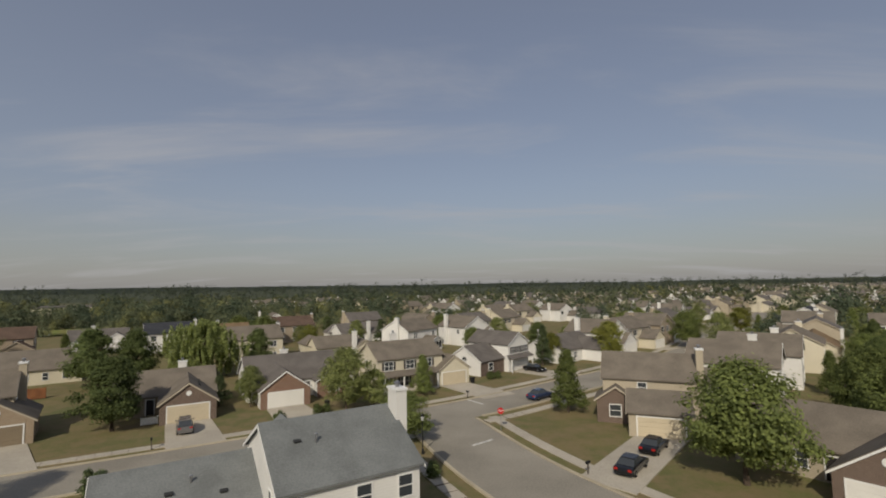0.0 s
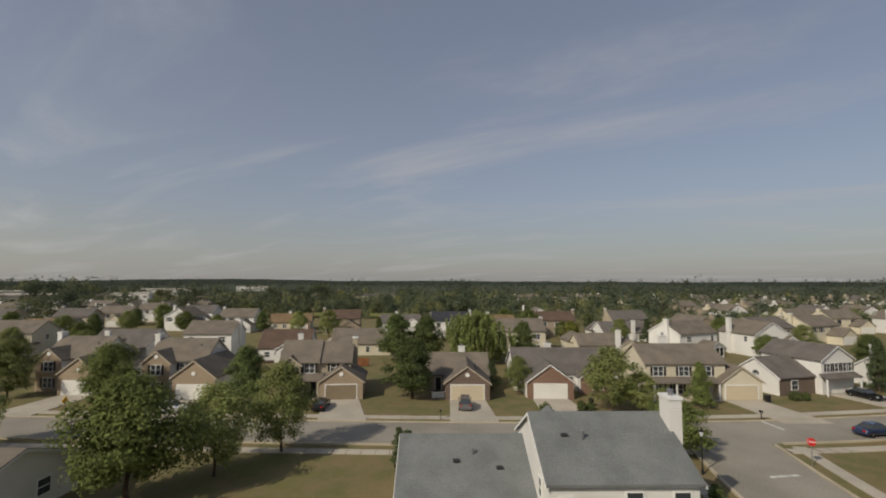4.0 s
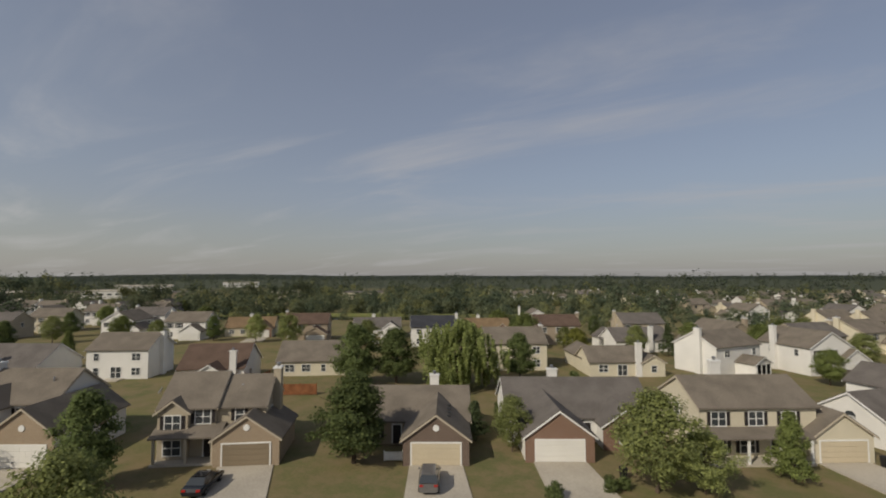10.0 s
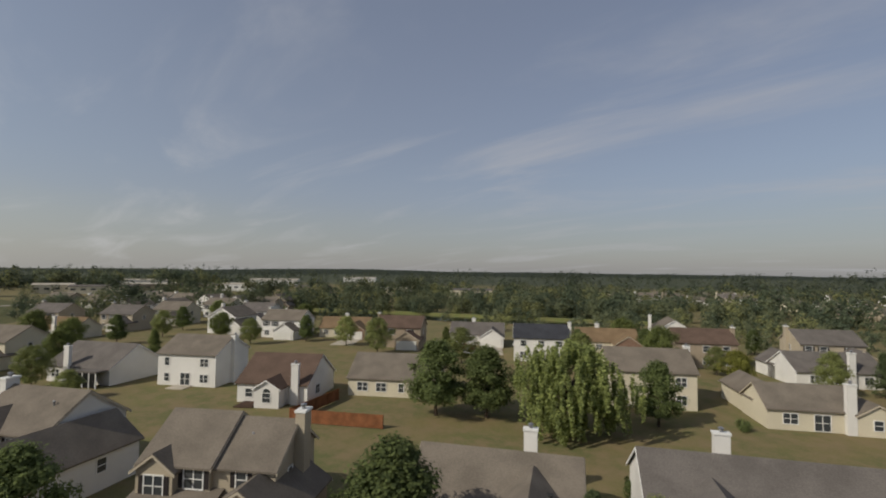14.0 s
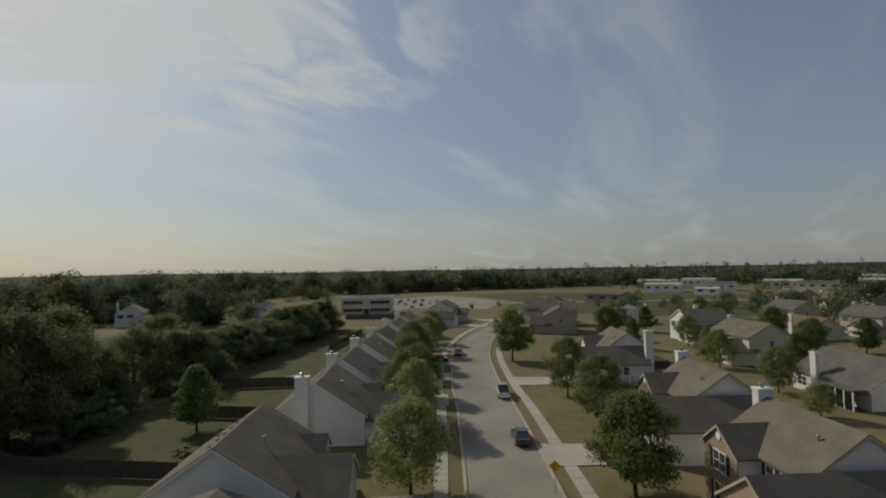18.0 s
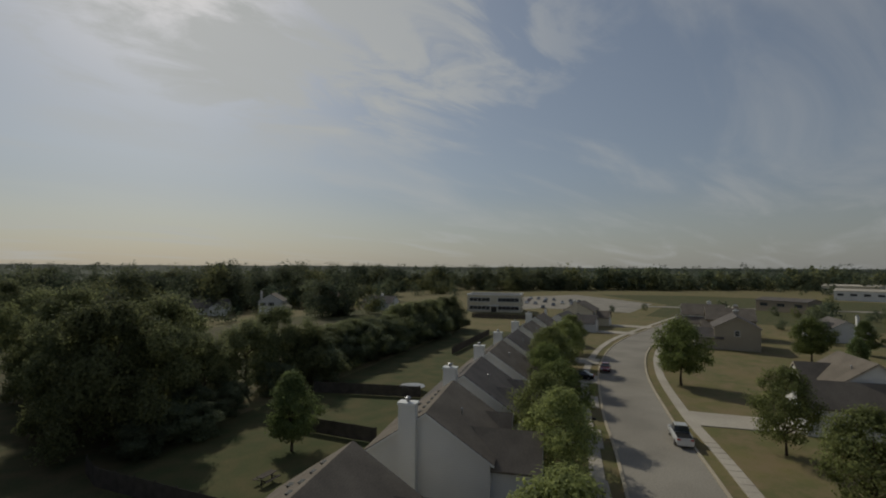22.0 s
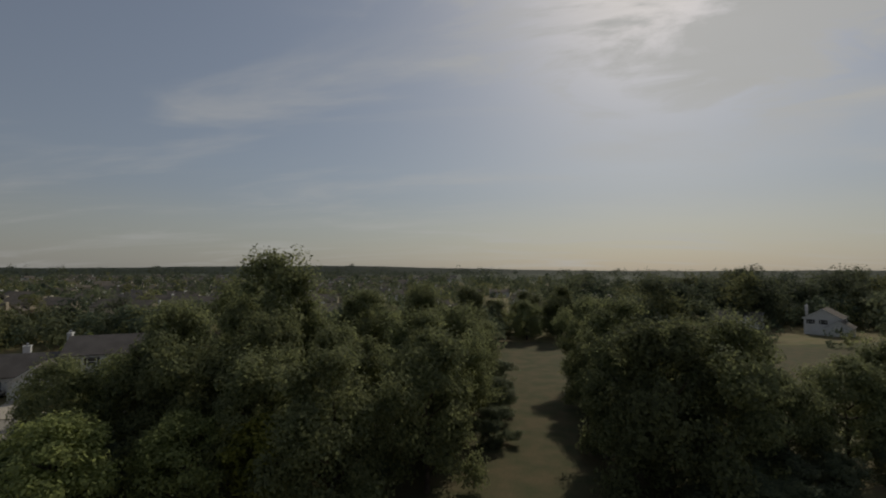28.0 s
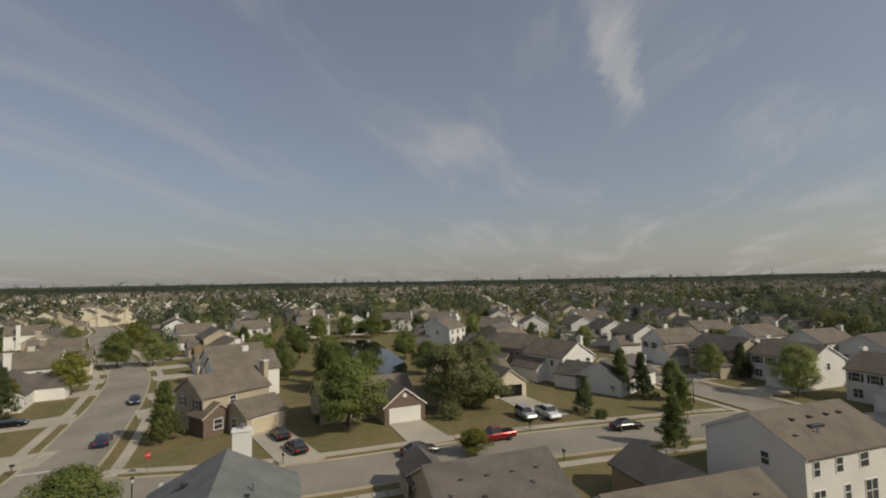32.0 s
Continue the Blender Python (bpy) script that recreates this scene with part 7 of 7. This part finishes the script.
for s in (-1, 1):
    Geo().box(-0.9, 0.9, s * 0.7 - 0.14, s * 0.7 + 0.14, 0.42, 0.46).part("bench", M_OLDW, t)
    Geo().box(s * 0.65 - 0.04, s * 0.65 + 0.04, -0.8, 0.8, 0.36, 0.42).part("brace", M_OLDW, t)
    Geo().box(s * 0.65 - 0.04, s * 0.65 + 0.04, -0.05, 0.05, -0.05, 0.72).part("leg", M_OLDW, t)

# ponds
def pond(name, pts, z, label):
    line = smooth(pts + [pts[0]], 4.0)[:-1]
    p = slab(name, [(q.x, q.y) for q in line], z, M_WATER, th=0.05)
    return tagged(p, label, "pond", kind="structure")


pond("pond", [(116.5, 96.5), (131.3, 83.8), (105, 65.1), (78.3, 50.3), (63.8, 48.9), (69.5, 59.6), (92.9, 81)], 0.0, "still dark pond behind the houses")
pond("pond", [(-232, 166), (-212, 182), (-182, 196), (-137, 214), (-112, 224), (-104, 214), (-124, 201), (-163, 182), (-214, 156)], 0.0, "long dark pond beyond the second row")

bank = ribbon(smooth([(-268, 146), (-241, 170), (-211, 187.5), (-182, 201.5), (-137, 220), (-92, 241)]), 0, 9, -0.3, 0.0)
ribbon(smooth([(-268, 146), (-241, 170), (-211, 187.5), (-182, 201.5), (-137, 220), (-92, 241)]), 0, 4, 0.0, 0.9, bank)
tagged(bank.part("bank", M_GREEN), "mown green bank on the far side of the pond", "bank", kind="structure")

# far low buildings to the west
def shed(x, y, a, w, d, h, label, wall="white", roof="grey"):
    b = empty("building", pose(x, y, 0, 0, 0, a), label, "building")
    rise = 1.2
    part("wall", *gable_walls(-w / 2, w / 2, -d / 2, d / 2, h, "x", rise), SIDE[wall], b)
    gable_roof(-w / 2, w / 2, -d / 2, d / 2, h, "x", rise, 0.3, 0.3).part("roof", ROOF[roof] if roof in ROOF else M_WALK, b)
    n = max(2, int(w / 6))
    for i in range(n):
        shared("window", cached("bigw", lambda: Geo().box(-1.6, 1.6, -0.04, 0.02, 0, 1.4).mesh("window", M_GLASS)), b, face_pose("f", -w / 2 + w * (i + 0.5) / n, -d / 2, h * 0.5))
    return b


def office(x, y, a):
    """Two pale storeys with long dark window bands, flat roof behind a parapet."""
    b = empty("office_building", pose(x, y, 0, 0, 0, a), "two-storey pale office building with dark window bands", "building")
    w, d, h = 12.0, 7.0, 7.4
    Geo().box(-w, w, -d, d, -0.3, h).part("wall", SIDE["cream"], b)
    Geo().box(-w + 0.4, w - 0.4, -d + 0.4, d - 0.4, h, h + 0.12).part("roof", ROOF["dark"], b)
    g = Geo()
    for x0, x1, y0, y1 in ((-w, w, -d, -d + 0.4), (-w, w, d - 0.4, d), (-w, -w + 0.4, -d + 0.4, d - 0.4), (w - 0.4, w, -d + 0.4, d - 0.4)):
        g.box(x0, x1, y0, y1, h, h + 0.5)
    g.part("parapet", M_TRIM, b)
    for z in (1.0, 4.6):
        for x0, x1 in ((-11, -1.8), (1.8, 11)):
            wf = Geo().box(x0 - 0.15, x1 + 0.15, -d - 0.06, -d - 0.01, z - 0.15, z + 1.75).part("window", M_TRIM, b)
            n = 5
            for i in range(n):
                u0, u1 = x0 + (x1 - x0) * i / n + 0.06, x0 + (x1 - x0) * (i + 1) / n - 0.06
                Geo().box(u0, u1, -d - 0.10, -d - 0.065, z, z + 1.6).part("pane", M_GLASS, wf)
        Geo().box(-w - 0.08, -w - 0.01, -5, 5, z, z + 1.6).part("window", M_GLASS, b)
        Geo().box(w + 0.01, w + 0.08, -5, 5, z, z + 1.6).part("window", M_GLASS, b)
    Geo().box(-1.2, 1.2, -d - 0.1, -d - 0.02, 0, 2.4).part("door", M_GLASS, b)
    Geo().box(-2.2, 2.2, -d - 2.2, -d - 0.02, 2.7, 2.95).part("canopy", M_TRIM, b)


office(-220, -101.8, 120)
tagged(slab("car_park", [(-221.7, -102.9), (-248.7, -93.8), (-255.1, -54.2), (-317.8, -67.3), (-367.3, -139.8), (-283.7, -161.3)], 0.0, M_ASPH, th=0.08), "pale asphalt car park beside the office", "car park", kind="structure")
rng_l = random.Random(31)
FAR_PAINT = ("white", "silver", "black", "charcoal", "red", "blue", "white", "silver")
SRC = {}
for i in range(4):
    for j in range(11):
        if rng_l.random() < 0.2:
            continue
        u, v = -246 - 16.5 * i - j * 1.2, -82 - i * 4 - j * 6.2
        c = FAR_PAINT[(i * 3 + j) % 8]
        turn = 25 + rng_l.uniform(-3, 3)
        if c in SRC:
            copy_thing(SRC[c], pose(u, v, 0.05, 0, 0, turn))
        else:
            SRC[c] = car("sedan", c, u, v, turn, c + " car standing in the distant car park")
shed(-448.2, 16.3, 85, 26, 18, 6, "low white warehouse beyond the field", "white", "white")
shed(-471.5, 56.5, 85, 22, 16, 6, "low white warehouse beyond the field", "white", "dark")
shed(-415.3, 46.9, 70, 16, 9, 4, "small white storage building beside the warehouses", "white", "white")
shed(-523, 8, 80, 34, 18, 7, "long pale warehouse across the car lots", "cream", "white")
shed(-562, 42, 80, 30, 18, 7, "white warehouse with flat roof across the lots", "white", "white")
shed(-486, 132, 70, 46, 16, 6, "long low grey-roofed store building", "cream", "dark")
shed(-640, 196, 70, 52, 22, 8, "broad white industrial hall among trees", "white", "white")
shed(-512, 215, 66, 40, 14, 6, "long low brown-roofed store building", "cream", "dark")
shed(-610, 342, 55, 60, 24, 9, "broad white industrial hall among trees", "white", "white")
shed(-720, 560, 48, 56, 24, 10, "far white industrial hall on the rise", "white", "white")
shed(-275, 345, 35, 34, 14, 6, "low brown-roofed hall behind the pond trees", "cream", "dark")
shed(-504.8, 101.7, 75, 26, 18, 7, "long pale warehouse with flat roof", "cream", "white")
shed(-511.2, 170.4, 70, 46, 24, 7, "wide pale flat school building", "tan", "white")
shed(-481.7, 239.8, 50, 30, 20, 7, "white commercial building beyond the trees", "white", "white")
shed(-409.4, 277.4, 45, 30, 20, 6, "low tan building with dark roof", "tan", "dark")
shed(-335.6, 313.6, 40, 26, 18, 6, "low pale building behind the trees", "cream", "white")
shed(-315.2, -5, 70, 22, 12, 5, "small flat-roofed building by the field", "tan", "dark")
tagged(ribbon(smooth([(-268.3, -113.4), (-316.2, -26.5), (-357.8, 59.7), (-380.9, 141.8), (-389.8, 230.6)]), 0, 8, -0.15, 0.03).part("road", M_ASPH), "pale road across the western fields", "road", kind="structure")
fence([(-189, -90), (-201, -65)], 1.8, M_OLDW, "long dark board fence behind the gardens", 0.5)
fence([(-124.7, -41.8), (-155.1, -55)], 1.7, M_OLDW, "weathered board fence along the back lawns", 0.4)

# lusher lawns behind the south row and in the field past the hedge, darkened for shade
for pts, what in (([(-45.7, -22.5), (-50.4, 6.1), (-68.3, -5.1), (-100.2, -23.2), (-131, -37.2), (-165.6, -53.7), (-161.8, -70.7), (-122.6, -52.9), (-93.8, -40.3), (-69.3, -31.1), (-53.3, -25.9)], "green back lawns behind the south row, coloured dark for shade"),
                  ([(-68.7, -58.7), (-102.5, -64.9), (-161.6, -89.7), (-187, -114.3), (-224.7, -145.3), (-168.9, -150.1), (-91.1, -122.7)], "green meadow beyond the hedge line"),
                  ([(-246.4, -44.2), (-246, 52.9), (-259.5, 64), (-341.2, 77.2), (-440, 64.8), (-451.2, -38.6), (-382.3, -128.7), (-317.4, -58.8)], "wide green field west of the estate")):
    tagged(slab("lawn", pts[::-1], -0.045, M_LUSH_SHADED, th=0.02), what, "lawn", kind="structure")

# the clearing's tree shade is part of this slab's colour
tagged(slab("meadow", [(-34, -17), (-31, -60), (-24, -100), (-28, -122), (-100, -129), (-150, -123), (-168, -88), (-92, -54), (-61, -24), (-50, -15)][::-1], -0.035, M_ROUGH_SHADED, th=0.02), "rough unmown grass of the clearing and field beyond, coloured dark for tree shade", "meadow", kind="structure")

# worn stop lines at the junction
for a, b in (((3.4, 74.2), (5.6, 71.2)), ((2.9, 53.3), (5.3, 55.2))):
    d = (Vector((*b, 0)) - Vector((*a, 0))).normalized() * 0.2
    tagged(slab("stop_line", [(a[0] - d.y, a[1] + d.x), (a[0] + d.y, a[1] - d.x), (b[0] + d.y, b[1] - d.x), (b[0] - d.y, b[1] + d.x)], 0.014, M_PAINTW, th=0.008), "worn white stop line on the road", "marking", kind="structure")


# drives of the houses further off, from garage to kerb
for k, x, y, a in MID:
    m = pose(x, y, 0, 0, 0, a)
    gx, gy = ((3.3, -9.1), (3.8, -9.3), (4.2, -7.3))[(0, 1, 2, 0, 1, 0, 2, 0, 0, 0)[k]]
    for step in range(4, 15):
        q = m @ Vector((gx, gy - step, 0))
        if any((Vector((c.x, c.y, 0)) - Vector((q.x, q.y, 0))).length < 5.2 for line in (ROAD_A, ROAD_B, ROAD_E) for c in line):
            g0 = m @ Vector((gx, gy, 0))
            driveway(g0.x, g0.y, a, step)
            break


def mast(x, y, h, label):
    """Guyed lattice mast with three legs."""
    b = empty("radio_mast", pose(x, y, 0), label, "mast")
    for k in range(3):
        c, s_ = math.cos(k * 2.094), math.sin(k * 2.094)
        Geo().tube((c * 1.6, s_ * 1.6, 0), (c * 0.5, s_ * 0.5, h), 0.28, 0.2, 6).part("leg", M_GREYM, b)
    for i in range(1, 14):
        r = 1.6 - 1.1 * i / 14
        Geo().tube((r, 0, h * i / 14), (-r * 0.5, r * 0.87, h * (i - 0.6) / 14), 0.12, 0.12, 5).part("brace", M_GREYM, b)
    Geo().tube((0, 0, h), (0, 0, h + 5), 0.12, 0.05, 6).part("antenna", M_GREYM, b)


mast(364.7, -705.8, 50, "grey lattice radio mast on the skyline")
tower = empty("water_tower", pose(625, -470.4, 0), "pale bulb-shaped water tower on the skyline", "water tower")
Geo().tube((0, 0, 0), (0, 0, 26), 1.6, 1.1, 12).part("stem", M_TRIM, tower)
lathe([(1.1, 25), (3.4, 27), (4.0, 29.5), (3.2, 32), (0.05, 33)]).part("tank", M_TRIM, tower)


def dish(x, y, z, a):
    b = empty("satellite_dish", pose(x, y, z, 0, 0, a), "grey satellite dish on the roof", "dish")
    lathe([(0.02, 0.0), (0.25, 0.03), (0.42, 0.11), (0.43, 0.13), (0.25, 0.06), (0.02, 0.03)]).part("bowl", M_GREYM, b).rotation_euler[0] = radians(-55)
    Geo().tube((0, 0.05, -0.5), (0, 0.02, 0.05), 0.03, 0.03, 6).part("arm", M_GREYM, b)


dish(-64.2, 54, 6.1, 150)

# back terrace of the white house: timber, grill, shrubs
def plank_pile(x, y, a):
    b = empty("plank_pile", pose(x, y, 0, 0, 0, a), "loose pile of weathered timber planks on the grass", "timber")
    for i, (u, v, w) in enumerate(((0, 0, 0), (0.3, 0.25, 4), (-0.2, 0.5, -6), (0.1, 0.2, 10))):
        Geo().box(-1.4, 1.4, -0.09, 0.09, 0, 0.05).part("plank", M_OLDW if i % 2 else M_DOORC, b).matrix_basis = pose(u, v, 0.02 + 0.06 * i, 0, 0, w)


plank_pile(9, -14.3, 35)
plank_pile(9.7, -17.5, 120)
def grill(x, y, a):
    b = empty("barbecue_grill", pose(x, y, 0.12, 0, 0, a), "covered dark barbecue grill on the terrace", "grill")
    Geo().box(-0.55, 0.55, -0.28, 0.28, 0.5, 0.85).part("body", M_STEEL, b)
    lathe([(0.02, 1.12), (0.2, 1.08), (0.3, 0.95), (0.3, 0.86)]).part("lid", M_STEEL, b)
    for u in (-0.45, 0.45):
        for v in (-0.2, 0.2):
            Geo().tube((u, v, -0.02), (u, v, 0.52), 0.025, 0.025, 6).part("leg", M_GREYM, b)


grill(11.6, -15.9, 126)
for i in range(5):
    rk = empty("rock", pose(8.9 + 0.5 * i, -16.2 - 0.35 * i, 0, 0, 0, 40 * i), "pale rough stone edging the terrace", "rock")
    lathe([(0.02, 0.26), (0.2, 0.22), (0.3, 0.08), (0.26, -0.04)], 7).part("stone", M_WALK, rk).scale = (1, 0.7, 0.9)
